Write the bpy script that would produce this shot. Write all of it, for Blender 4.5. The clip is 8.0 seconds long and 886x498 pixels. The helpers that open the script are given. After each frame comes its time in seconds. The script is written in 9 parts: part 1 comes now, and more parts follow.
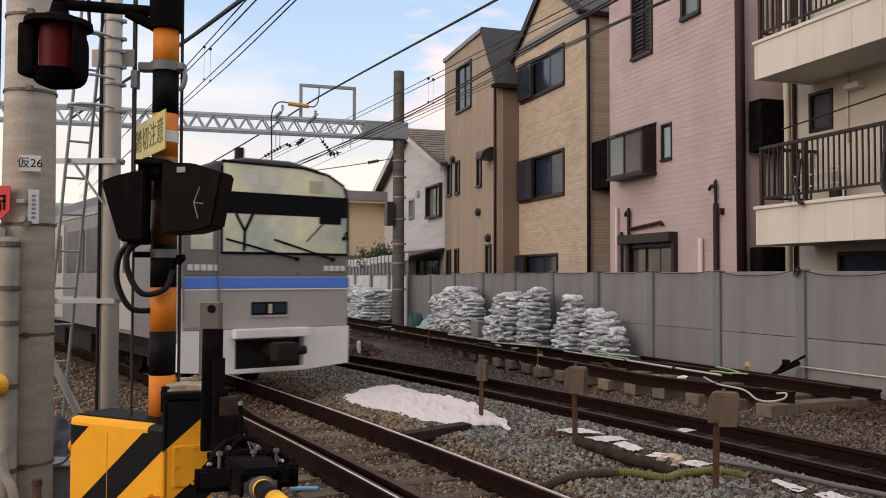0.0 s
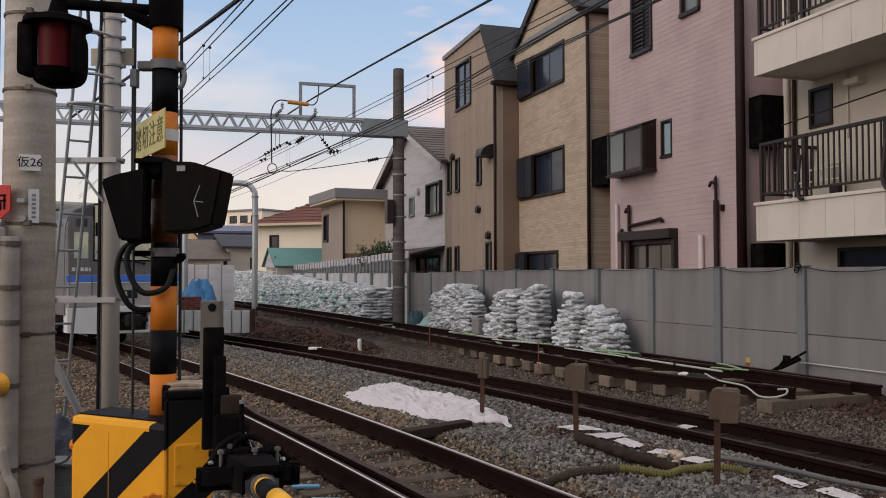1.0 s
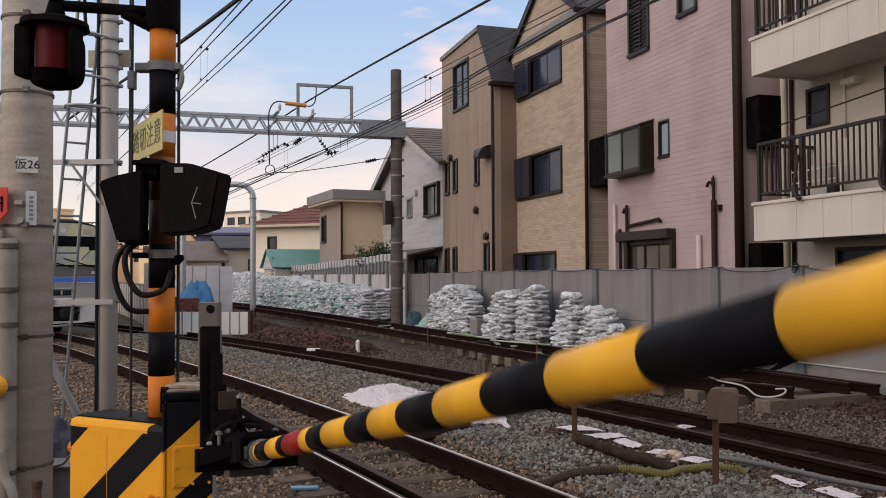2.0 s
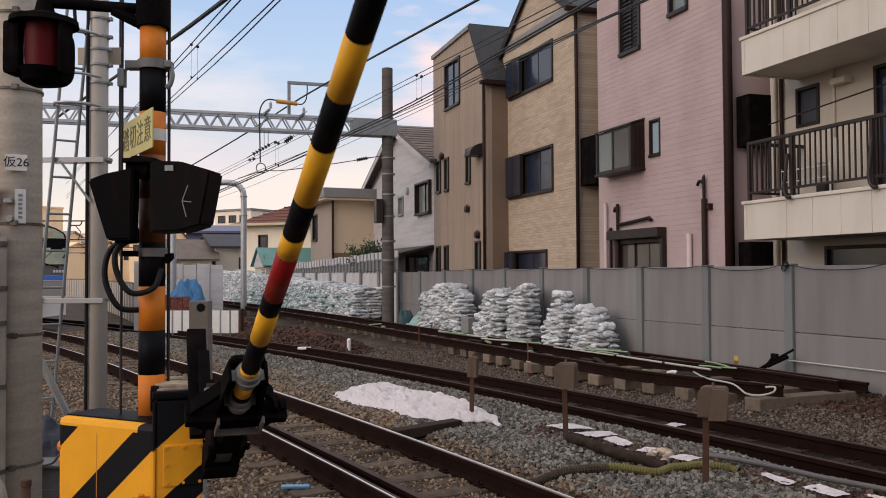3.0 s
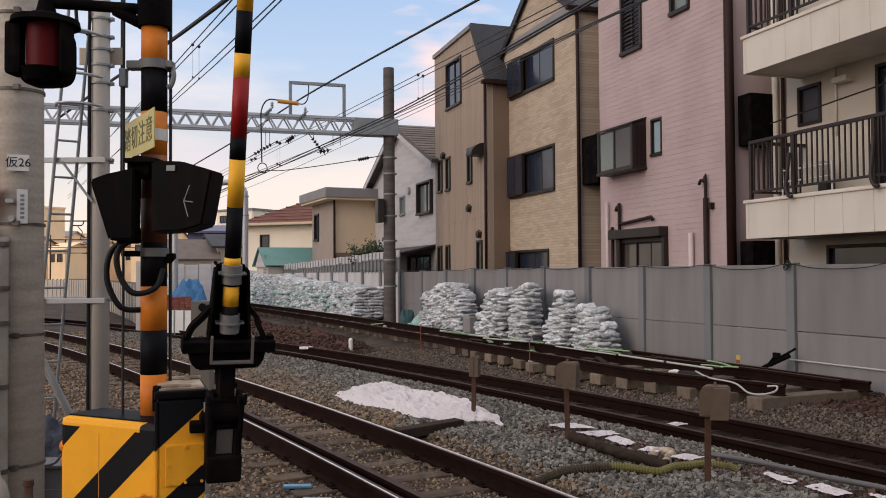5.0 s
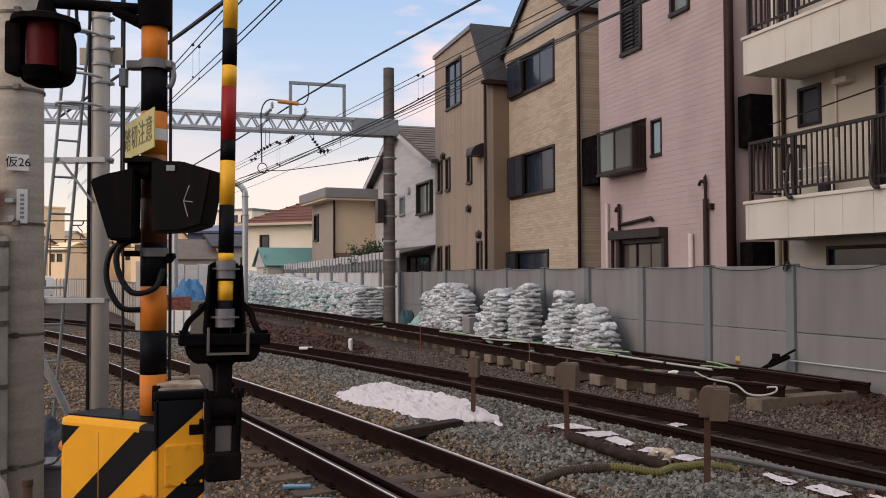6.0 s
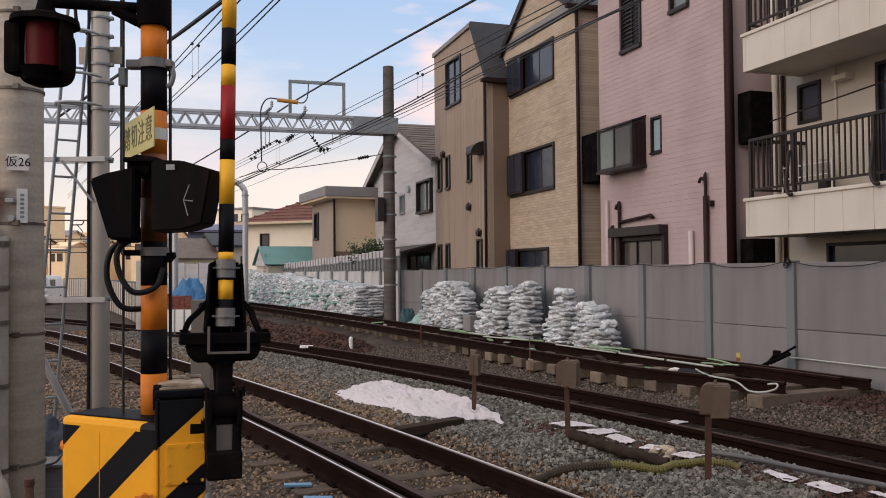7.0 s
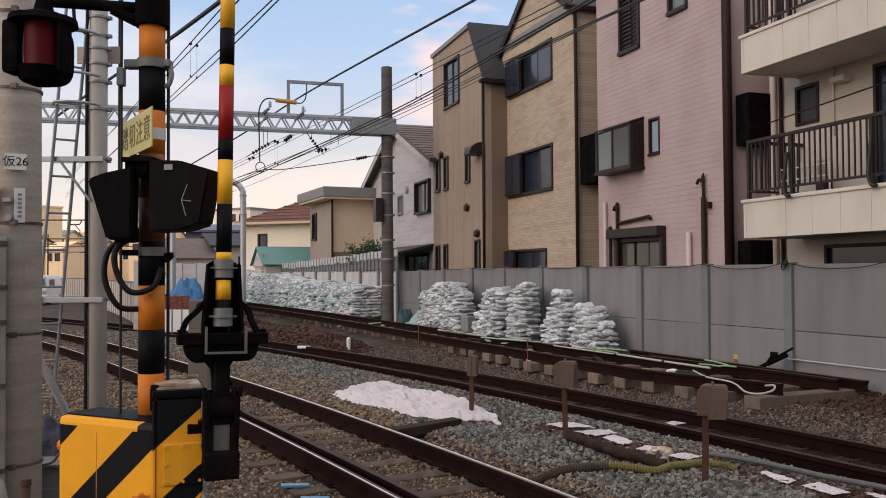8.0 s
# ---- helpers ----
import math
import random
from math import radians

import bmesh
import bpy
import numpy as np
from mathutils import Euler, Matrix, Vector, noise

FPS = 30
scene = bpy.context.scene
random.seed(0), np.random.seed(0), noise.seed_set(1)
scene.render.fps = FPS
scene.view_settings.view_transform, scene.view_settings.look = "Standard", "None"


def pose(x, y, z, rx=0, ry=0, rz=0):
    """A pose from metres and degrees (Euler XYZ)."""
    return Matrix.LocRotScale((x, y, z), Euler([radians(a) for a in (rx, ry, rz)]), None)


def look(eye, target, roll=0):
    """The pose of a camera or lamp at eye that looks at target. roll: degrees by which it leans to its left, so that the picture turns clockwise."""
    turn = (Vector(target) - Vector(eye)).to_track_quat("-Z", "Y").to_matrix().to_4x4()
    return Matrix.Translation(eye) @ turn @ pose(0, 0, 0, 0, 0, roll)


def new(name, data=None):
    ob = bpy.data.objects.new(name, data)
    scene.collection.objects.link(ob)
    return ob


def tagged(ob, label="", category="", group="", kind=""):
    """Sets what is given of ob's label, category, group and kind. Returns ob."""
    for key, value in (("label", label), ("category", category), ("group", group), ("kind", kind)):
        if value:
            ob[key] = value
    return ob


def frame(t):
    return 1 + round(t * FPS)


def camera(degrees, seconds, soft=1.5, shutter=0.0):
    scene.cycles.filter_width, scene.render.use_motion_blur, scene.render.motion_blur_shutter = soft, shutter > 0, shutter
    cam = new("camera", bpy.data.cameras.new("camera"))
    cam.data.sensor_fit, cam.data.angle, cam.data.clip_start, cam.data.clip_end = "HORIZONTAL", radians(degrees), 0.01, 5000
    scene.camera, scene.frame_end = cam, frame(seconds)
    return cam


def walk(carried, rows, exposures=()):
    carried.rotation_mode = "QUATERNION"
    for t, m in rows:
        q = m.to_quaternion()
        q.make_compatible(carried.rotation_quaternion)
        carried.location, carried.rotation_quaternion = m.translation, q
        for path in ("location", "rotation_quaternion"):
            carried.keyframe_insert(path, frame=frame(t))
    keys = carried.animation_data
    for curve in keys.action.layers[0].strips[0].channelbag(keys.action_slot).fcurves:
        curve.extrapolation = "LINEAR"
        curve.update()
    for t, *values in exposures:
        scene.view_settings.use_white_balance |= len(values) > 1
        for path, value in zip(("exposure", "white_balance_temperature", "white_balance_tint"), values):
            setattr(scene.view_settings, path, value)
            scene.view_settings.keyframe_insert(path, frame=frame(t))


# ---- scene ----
cam = camera(55.186, 8.0, soft=1.0, shutter=0.3)
EYE_Z = 1.70
walk(cam, [
    (0.0, pose(0, 0, EYE_Z, 91.789, -0.108, 0.590)),
    (0.5, pose(0, 0, EYE_Z, 91.728, -0.079, 0.566)),
    (1.0, pose(0, 0, EYE_Z, 91.625, 0.144, 0.619)),
    (1.5, pose(0, 0, EYE_Z, 91.692, 0.332, 0.703)),
    (3.0, pose(0, 0, EYE_Z, 91.577, 0.310, -0.102)),
    (3.5, pose(0, 0, EYE_Z, 91.490, 0.448, -0.148)),
    (4.0, pose(0, 0, EYE_Z, 91.467, 0.601, -0.036)),
    (4.5, pose(0, 0, EYE_Z, 91.506, 0.508, -0.006)),
    (6.0, pose(0, 0, EYE_Z, 91.576, 0.296, -0.007)),
    (6.5, pose(0, 0, EYE_Z, 91.564, 0.498, 0.126)),
    (7.0, pose(0, 0, EYE_Z, 91.450, 0.515, 0.013)),
    (7.5, pose(0, 0, EYE_Z, 91.437, 0.394, -0.072)),
    (8.0, pose(0, 0, EYE_Z, 91.497, 0.367, -0.130)),
], exposures=[(0.0, 0.38, 6750, 13), (0.3, 0.10, 6550, 12), (0.6, -0.05, 6400, 12), (1.0, -0.02, 6400, 13), (1.5, 0.06, 6400, 14), (3.0, 0.18, 6500, 15), (8.0, 0.18, 6500, 15)])

# ---- sky and sun ----
world = bpy.data.worlds.new("dusk_sky")
scene.world = world
world.use_nodes = True


def build_sky(nt):
    n, l = nt.nodes, nt.links
    n.clear()
    out = n.new("ShaderNodeOutputWorld")
    bg = n.new("ShaderNodeBackground")
    sky = n.new("ShaderNodeTexSky")
    sky.sky_type, sky.sun_disc = "NISHITA", False
    sky.sun_elevation, sky.sun_rotation = radians(20), radians(230)
    sky.air_density, sky.dust_density, sky.ozone_density = 1.0, 1.2, 1.5
    gain = n.new("ShaderNodeMix"); gain.data_type, gain.blend_type = "RGBA", "MULTIPLY"
    gain.inputs[0].default_value = 1.0
    gain.inputs[7].default_value = (0.10, 0.10, 0.10, 1)
    l.new(sky.outputs[0], gain.inputs[6])
    co = n.new("ShaderNodeTexCoord")
    sep = n.new("ShaderNodeSeparateXYZ"); l.new(co.outputs["Generated"], sep.inputs[0])
    ramp = n.new("ShaderNodeValToRGB")
    e = ramp.color_ramp.elements
    e[0].position, e[0].color = 0.0, (1.15, 0.93, 0.68, 1)
    e[1].position, e[1].color = 1.0, (1.35, 1.33, 1.33, 1)
    for p, c in ((0.05, (1.10, 0.97, 0.81, 1)), (0.14, (0.80, 0.80, 0.80, 1)), (0.24, (0.56, 0.73, 0.93, 1)), (0.36, (0.40, 0.60, 0.90, 1)), (0.50, (0.80, 0.84, 0.92, 1)), (0.68, (1.22, 1.22, 1.24, 1))):
        k = e.new(p); k.color = c
    l.new(sep.outputs[2], ramp.inputs[0])
    mixa = n.new("ShaderNodeMix"); mixa.data_type = "RGBA"
    mixa.inputs[0].default_value = 0.8
    l.new(gain.outputs[2], mixa.inputs[6]); l.new(ramp.outputs[0], mixa.inputs[7])
    # stretched clouds
    mp = n.new("ShaderNodeMapping"); mp.inputs["Scale"].default_value = (1.6, 1.6, 5.5)
    mp.inputs["Location"].default_value = (3.1, 0.4, 0.15)
    l.new(co.outputs["Generated"], mp.inputs[0])
    nz = n.new("ShaderNodeTexNoise"); nz.inputs["Scale"].default_value = 1.7
    nz.inputs["Detail"].default_value, nz.inputs["Roughness"].default_value = 7.0, 0.55
    l.new(mp.outputs[0], nz.inputs["Vector"])
    cr = n.new("ShaderNodeValToRGB")
    cr.color_ramp.elements[0].position, cr.color_ramp.elements[1].position = 0.46, 0.72
    l.new(nz.outputs["Fac"], cr.inputs[0])
    cl = n.new("ShaderNodeValToRGB")
    q = cl.color_ramp.elements
    q[0].position, q[0].color = 0.06, (1.0, 0.86, 0.73, 1)
    q[1].position, q[1].color = 0.32, (0.90, 0.88, 0.90, 1)
    l.new(sep.outputs[2], cl.inputs[0])
    mixb = n.new("ShaderNodeMix"); mixb.data_type = "RGBA"
    l.new(cr.outputs[0], mixb.inputs[0]); l.new(mixa.outputs[2], mixb.inputs[6]); l.new(cl.outputs[0], mixb.inputs[7])
    # banks of evening cloud in the west, torn at the edges
    last = mixb.outputs[2]
    for centre, size, tint, amount in (((0.02, 0.97, 0.215), (9.0, 3.0, 10.0), (0.97, 0.78, 0.75, 1), 1.0), ((-0.26, 0.95, 0.125), (6.0, 3.0, 26.0), (0.78, 0.73, 0.78, 1), 0.5)):
        ms = n.new("ShaderNodeVectorMath"); ms.operation = "SUBTRACT"; ms.inputs[1].default_value = centre
        l.new(co.outputs["Generated"], ms.inputs[0])
        sc = n.new("ShaderNodeVectorMath"); sc.operation = "MULTIPLY"; sc.inputs[1].default_value = size
        l.new(ms.outputs[0], sc.inputs[0])
        ln = n.new("ShaderNodeVectorMath"); ln.operation = "LENGTH"; l.new(sc.outputs[0], ln.inputs[0])
        near = n.new("ShaderNodeMapRange"); near.inputs[1].default_value, near.inputs[2].default_value = 1.25, 0.2
        near.inputs[3].default_value, near.inputs[4].default_value = -0.35, 0.30
        l.new(ln.outputs["Value"], near.inputs[0])
        tn = n.new("ShaderNodeTexNoise"); tn.inputs["Scale"].default_value, tn.inputs["Detail"].default_value = 9.0, 6.0
        l.new(mp.outputs[0], tn.inputs["Vector"])
        ad = n.new("ShaderNodeMath"); ad.operation = "ADD"; l.new(near.outputs[0], ad.inputs[0]); l.new(tn.outputs["Fac"], ad.inputs[1])
        rg = n.new("ShaderNodeMapRange"); rg.inputs[1].default_value, rg.inputs[2].default_value = 0.42, 0.80
        rg.inputs[3].default_value, rg.inputs[4].default_value = 0.0, amount
        l.new(ad.outputs[0], rg.inputs[0])
        mc = n.new("ShaderNodeMix"); mc.data_type = "RGBA"; mc.inputs[7].default_value = tint
        l.new(rg.outputs[0], mc.inputs[0]); l.new(last, mc.inputs[6]); last = mc.outputs[2]
    l.new(last, bg.inputs[0])
    bg.inputs[1].default_value = 0.95
    l.new(bg.outputs[0], out.inputs[0])


build_sky(world.node_tree)
sun_data = bpy.data.lights.new("sun", "SUN")
sun_data.energy, sun_data.angle, sun_data.color = 1.0, radians(30), (1.0, 0.80, 0.62)
sun = new("sun", sun_data)
sun.matrix_world = look((-78, -66, 38), (0, 0, 0))

# ---- materials ----
def mat(name, color, rough=0.7, metal=0.0, vary=0.18, scale=3.0, fine=60.0, bump=0.15, dist=0.004,
        second=None, patch=(0.45, 0.65), streak=None, per_object=0.0, per_island=0.0, spec=0.5):
    if rough >= 0.8 and spec == 0.5:
        spec = 0.15
    """Procedural surface: large stains, fine grain and a relief, in object space metres."""
    m = bpy.data.materials.new(name)
    m.use_nodes = True
    n, l = m.node_tree.nodes, m.node_tree.links
    b = n["Principled BSDF"]
    b.inputs["Roughness"].default_value, b.inputs["Metallic"].default_value = rough, metal
    b.inputs["Specular IOR Level"].default_value = spec
    co = n.new("ShaderNodeTexCoord")
    src = co.outputs["Object"]
    if streak:
        mp = n.new("ShaderNodeMapping"); mp.inputs["Scale"].default_value = streak
        l.new(src, mp.inputs[0]); big_src = mp.outputs[0]
    else:
        big_src = src
    big = n.new("ShaderNodeTexNoise"); big.inputs["Scale"].default_value, big.inputs["Detail"].default_value = scale, 5
    l.new(big_src, big.inputs["Vector"])
    small = n.new("ShaderNodeTexNoise"); small.inputs["Scale"].default_value, small.inputs["Detail"].default_value = fine, 3
    l.new(src, small.inputs["Vector"])
    base = n.new("ShaderNodeMix"); base.data_type = "RGBA"
    base.inputs[6].default_value = (*color, 1)
    base.inputs[7].default_value = (*(second or [c * 0.55 for c in color]), 1)
    rp = n.new("ShaderNodeValToRGB")
    rp.color_ramp.elements[0].position, rp.color_ramp.elements[1].position = patch
    l.new(big.outputs["Fac"], rp.inputs[0])
    if second:
        l.new(rp.outputs[0], base.inputs[0])
    else:
        k = n.new("ShaderNodeMath"); k.operation = "MULTIPLY"; k.inputs[1].default_value = vary * 1.6
        l.new(rp.outputs[0], k.inputs[0]); l.new(k.outputs[0], base.inputs[0])
    hsv = n.new("ShaderNodeHueSaturation")
    mr = n.new("ShaderNodeMapRange")
    mr.inputs[3].default_value, mr.inputs[4].default_value = 1 - vary, 1 + vary
    l.new(small.outputs["Fac"], mr.inputs[0])
    val = mr.outputs[0]
    for on, kind in ((per_object, "ShaderNodeObjectInfo"), (per_island, "ShaderNodeNewGeometry")):
        if on:
            inf = n.new(kind)
            r = inf.outputs["Random"] if kind == "ShaderNodeObjectInfo" else inf.outputs["Random Per Island"]
            m2 = n.new("ShaderNodeMapRange"); m2.inputs[3].default_value, m2.inputs[4].default_value = 1 - on, 1 + on
            l.new(r, m2.inputs[0])
            mu = n.new("ShaderNodeMath"); mu.operation = "MULTIPLY"
            l.new(val, mu.inputs[0]); l.new(m2.outputs[0], mu.inputs[1]); val = mu.outputs[0]
    l.new(val, hsv.inputs["Value"])
    l.new(base.outputs[2], hsv.inputs["Color"])
    l.new(hsv.outputs[0], b.inputs["Base Color"])
    if bump:
        bp = n.new("ShaderNodeBump"); bp.inputs["Strength"].default_value, bp.inputs["Distance"].default_value = bump, dist
        l.new(small.outputs["Fac"], bp.inputs["Height"]); l.new(bp.outputs[0], b.inputs["Normal"])
    rr = n.new("ShaderNodeMapRange")
    rr.inputs[3].default_value, rr.inputs[4].default_value = max(0.03, rough - 0.1), min(1.0, rough + 0.1)
    l.new(big.outputs["Fac"], rr.inputs[0]); l.new(rr.outputs[0], b.inputs["Roughness"])
    return m


def glass_dark(name, color=(0.018, 0.025, 0.044), rough=0.08):
    return mat(name, color, rough, 0.0, 0.1, 2.0, 8.0, 0.02, 0.002)


M = dict(
    # Ground tone kept dark: it paints in the shade of gaps between stones.
    ballast=mat("ballast", (0.055, 0.043, 0.035), 0.95, vary=0.35, scale=1.2, fine=26, bump=1.0, dist=0.03, second=(0.095, 0.074, 0.058)),
    stone_grey=mat("stone_grey", (0.168, 0.158, 0.139), 0.9, vary=0.25, scale=12, fine=60, bump=0.4, per_island=0.62),
    stone_dark=mat("stone_dark", (0.022, 0.014, 0.011), 0.9, vary=0.2, scale=6, fine=40, bump=0.3, per_island=0.5),
    stone_brown=mat("stone_brown", (0.20, 0.143, 0.098), 0.9, vary=0.25, scale=12, fine=60, bump=0.4, per_island=0.75),
    fence_grey=mat("weathered_fence", (0.55, 0.48, 0.40), 0.85, vary=0.12, scale=1.5, fine=30, bump=0.2),
    brick_red=mat("red_brick", (0.24, 0.085, 0.065), 0.9, vary=0.2, scale=8, fine=40, bump=0.3, per_object=0.25),
    clod=mat("soil_clod", (0.075, 0.045, 0.035), 0.95, vary=0.3, scale=8, fine=30, bump=0.5, per_island=0.5),
    soil=mat("red_soil", (0.082, 0.040, 0.031), 0.95, vary=0.3, scale=2, fine=18, bump=0.8, dist=0.03),
    rail_side=mat("rail_rust", (0.017, 0.0085, 0.0065), 0.9, 0.0, spec=0.04, vary=0.25, scale=5, fine=50, bump=0.4),
    rail_head=mat("rail_head", (0.86, 0.80, 0.76), 0.42, 0.85, vary=0.12, scale=5, fine=50, bump=0.05),
    rail_worn=mat("rail_worn_head", (0.30, 0.26, 0.24), 0.5, 0.5, vary=0.2, scale=5, fine=50, bump=0.06),
    rail_dull=mat("rail_dull_head", (0.060, 0.038, 0.032), 0.7, 0.0, spec=0.15, vary=0.2, scale=5, fine=50, bump=0.1),
    sleeper=mat("sleeper_concrete", (0.135, 0.100, 0.073), 0.9, vary=0.28, scale=7, fine=30, bump=0.6, dist=0.01, second=(0.075, 0.055, 0.045), patch=(0.42, 0.72), per_object=0.35),
    sleeper_pale=mat("exposed_sleeper_concrete", (0.175, 0.138, 0.105), 0.9, vary=0.28, scale=7, fine=30, bump=0.6, dist=0.01, second=(0.13, 0.10, 0.078), patch=(0.42, 0.72), per_object=0.25),
    wood_old=mat("old_timber", (0.042, 0.029, 0.022), 0.9, vary=0.3, scale=6, fine=40, bump=0.5, per_object=0.2),
    conc=mat("precast_concrete", (0.222, 0.215, 0.213), 0.85, vary=0.08, scale=1.2, fine=60, bump=0.15, second=(0.185, 0.178, 0.175), patch=(0.42, 0.72), streak=(2.2, 2.2, 0.25), per_object=0.07),
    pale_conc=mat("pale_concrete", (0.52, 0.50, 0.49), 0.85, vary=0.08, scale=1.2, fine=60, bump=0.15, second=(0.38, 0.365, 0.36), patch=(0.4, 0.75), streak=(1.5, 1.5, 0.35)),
    conc_post=mat("post_concrete", (0.178, 0.187, 0.192), 0.85, vary=0.1, scale=2, fine=60, bump=0.15, per_object=0.08),
    pole_conc=mat("spun_concrete", (0.63, 0.575, 0.50), 0.85, vary=0.2, scale=3, fine=45, bump=0.35, second=(0.45, 0.405, 0.345), streak=(0.8, 0.8, 6.0), patch=(0.36, 0.78)),
    conduit_grey=mat("dusty_conduit", (0.30, 0.275, 0.24), 0.8, vary=0.2, scale=5, fine=40, bump=0.2, second=(0.22, 0.195, 0.165), patch=(0.4, 0.7)),
    mast_conc=mat("mast_concrete", (0.115, 0.103, 0.095), 0.85, vary=0.12, scale=2, fine=30, bump=0.2, second=(0.085, 0.075, 0.07), streak=(0.6, 0.6, 3.0)),
    galv=mat("galvanised_steel", (0.42, 0.43, 0.44), 0.45, 0.6, vary=0.12, scale=6, fine=70, bump=0.1),
    galv_dark=mat("weathered_steel", (0.26, 0.28, 0.29), 0.55, 0.5, vary=0.15, scale=6, fine=50, bump=0.1),
    clamp_grey=mat("dull_clamp_steel", (0.20, 0.20, 0.20), 0.6, 0.2, spec=0.25, vary=0.15, scale=6, fine=50, bump=0.1),
    stone_dull=mat("stone_dull", (0.122, 0.096, 0.078), 0.9, vary=0.25, scale=12, fine=60, bump=0.4, per_island=0.75),
    paint_grey=mat("grey_paint", (0.46, 0.43, 0.39), 0.55, 0.0, vary=0.07, scale=5, fine=60, bump=0.08),
    orange=mat("orange_paint", (0.66, 0.20, 0.020), 0.5, 0.0, spec=0.18, vary=0.07, scale=5, fine=50, bump=0.06, second=(0.55, 0.165, 0.03)),
    yellow=mat("yellow_paint", (0.90, 0.42, 0.03), 0.38, 0.0, vary=0.06, scale=5, fine=50, bump=0.06, second=(0.68, 0.33, 0.03)),
    arm_yellow=mat("arm_yellow", (0.88, 0.45, 0.026), 0.45, spec=0.25, vary=0.05, scale=6, fine=50, bump=0.03),
    arm_red=mat("arm_red", (0.30, 0.012, 0.012), 0.45, spec=0.25, vary=0.05, scale=6, fine=50, bump=0.03),
    black=mat("black_paint", (0.006, 0.006, 0.008), 0.55, spec=0.07, vary=0.15, scale=5, fine=50, bump=0.1),
    black_old=mat("sooty_black", (0.0045, 0.004, 0.0045), 0.85, spec=0.025, vary=0.3, scale=7, fine=40, bump=0.2, second=(0.012, 0.009, 0.009)),
    rubber=mat("cable_rubber", (0.008, 0.008, 0.009), 0.6, spec=0.25, vary=0.15, scale=8, fine=60, bump=0.05),
    wire=mat("wire", (0.018, 0.018, 0.02), 0.7, 0.0, vary=0.1, scale=8, fine=60, bump=0.0),
    bag=mat("sandbag_fabric", (0.54, 0.55, 0.57), 0.7, vary=0.22, scale=14, fine=48, bump=0.8, dist=0.012, second=(0.25, 0.34, 0.34), patch=(0.5, 0.7), per_object=0.34),
    bag_far=mat("sandbag_fabric_far", (0.53, 0.545, 0.56), 0.7, vary=0.25, scale=2, fine=48, bump=0.8, dist=0.012, second=(0.24, 0.36, 0.35), patch=(0.48, 0.7), per_island=0.34),
    bag_green=mat("green_sack", (0.28, 0.42, 0.38), 0.7, vary=0.2, scale=9, fine=60, bump=0.3),
    sheet=mat("white_sheet", (0.92, 0.87, 0.88), 0.7, vary=0.05, scale=5, fine=30, bump=0.6, dist=0.02),
    tan=mat("tan_siding", (0.345, 0.272, 0.215), 0.8, vary=0.05, scale=1.0, fine=40, bump=0.15, second=(0.285, 0.225, 0.178), streak=(7, 7, 0.2), patch=(0.4, 0.7)),
    beige=mat("beige_siding", (0.46, 0.36, 0.245), 0.8, vary=0.10, scale=1.2, fine=40, bump=0.15, second=(0.39, 0.305, 0.205), streak=(0.5, 0.5, 7), per_object=0.04),
    pink=mat("pink_siding", (0.465, 0.362, 0.358), 0.8, vary=0.06, scale=1.0, fine=40, bump=0.12, second=(0.415, 0.318, 0.315), per_object=0.02),
    brown_wall=mat("brown_render", (0.20, 0.14, 0.10), 0.85, vary=0.08, scale=1.5, fine=40, bump=0.15),
    cream=mat("cream_concrete", (0.64, 0.59, 0.52), 0.8, vary=0.06, scale=1.0, fine=40, bump=0.12, second=(0.57, 0.52, 0.45), streak=(1.5, 1.5, 0.4)),
    cream_wall=mat("cream_render", (0.53, 0.48, 0.41), 0.85, vary=0.06, scale=1.0, fine=40, bump=0.15),
    white_wall=mat("white_siding", (0.50, 0.49, 0.50), 0.8, vary=0.06, scale=1.2, fine=40, bump=0.12, second=(0.44, 0.42, 0.41), streak=(0.5, 0.5, 4)),
    pale_wall=mat("pale_yellow_wall", (0.88, 0.77, 0.62), 0.85, vary=0.05, scale=1.0, fine=40, bump=0.1),
    flat_wall=mat("ochre_wall", (0.66, 0.52, 0.36), 0.85, vary=0.06, scale=1.0, fine=40, bump=0.12),
    flat_grey=mat("taupe_wall", (0.36, 0.30, 0.255), 0.85, vary=0.06, scale=1.0, fine=40, bump=0.12),
    roof_red=mat("red_roof", (0.17, 0.065, 0.045), 0.75, vary=0.15, scale=2, fine=20, bump=0.4, dist=0.02, per_object=0.12),
    roof_dark=mat("dark_roof", (0.030, 0.031, 0.036), 0.75, vary=0.2, scale=2, fine=20, bump=0.4, dist=0.02, per_object=0.15),
    roof_brown=mat("brown_roof_tile", (0.125, 0.098, 0.08), 0.75, vary=0.2, scale=2, fine=20, bump=0.4, dist=0.02, per_object=0.2),
    roof_green=mat("green_roof", (0.10, 0.24, 0.22), 0.6, vary=0.1, scale=2, fine=20, bump=0.2),
    roof_grey=mat("grey_fascia", (0.22, 0.21, 0.205), 0.6, vary=0.08, scale=2, fine=30, bump=0.1),
    roof_blue=mat("blue_slate", (0.12, 0.12, 0.19), 0.6, vary=0.1, scale=2, fine=30, bump=0.2),
    brown_metal=mat("bronze_aluminium", (0.030, 0.022, 0.020), 0.45, 0.2, spec=0.3, vary=0.1, scale=6, fine=50, bump=0.05),
    pipe_brown=mat("brown_pipe", (0.026, 0.012, 0.010), 0.55, spec=0.18, vary=0.1, scale=6, fine=50, bump=0.05),
    pipe_pale=mat("pale_pipe", (0.55, 0.45, 0.44), 0.5, vary=0.08, scale=6, fine=50, bump=0.05),
    glass=glass_dark("window_glass"),
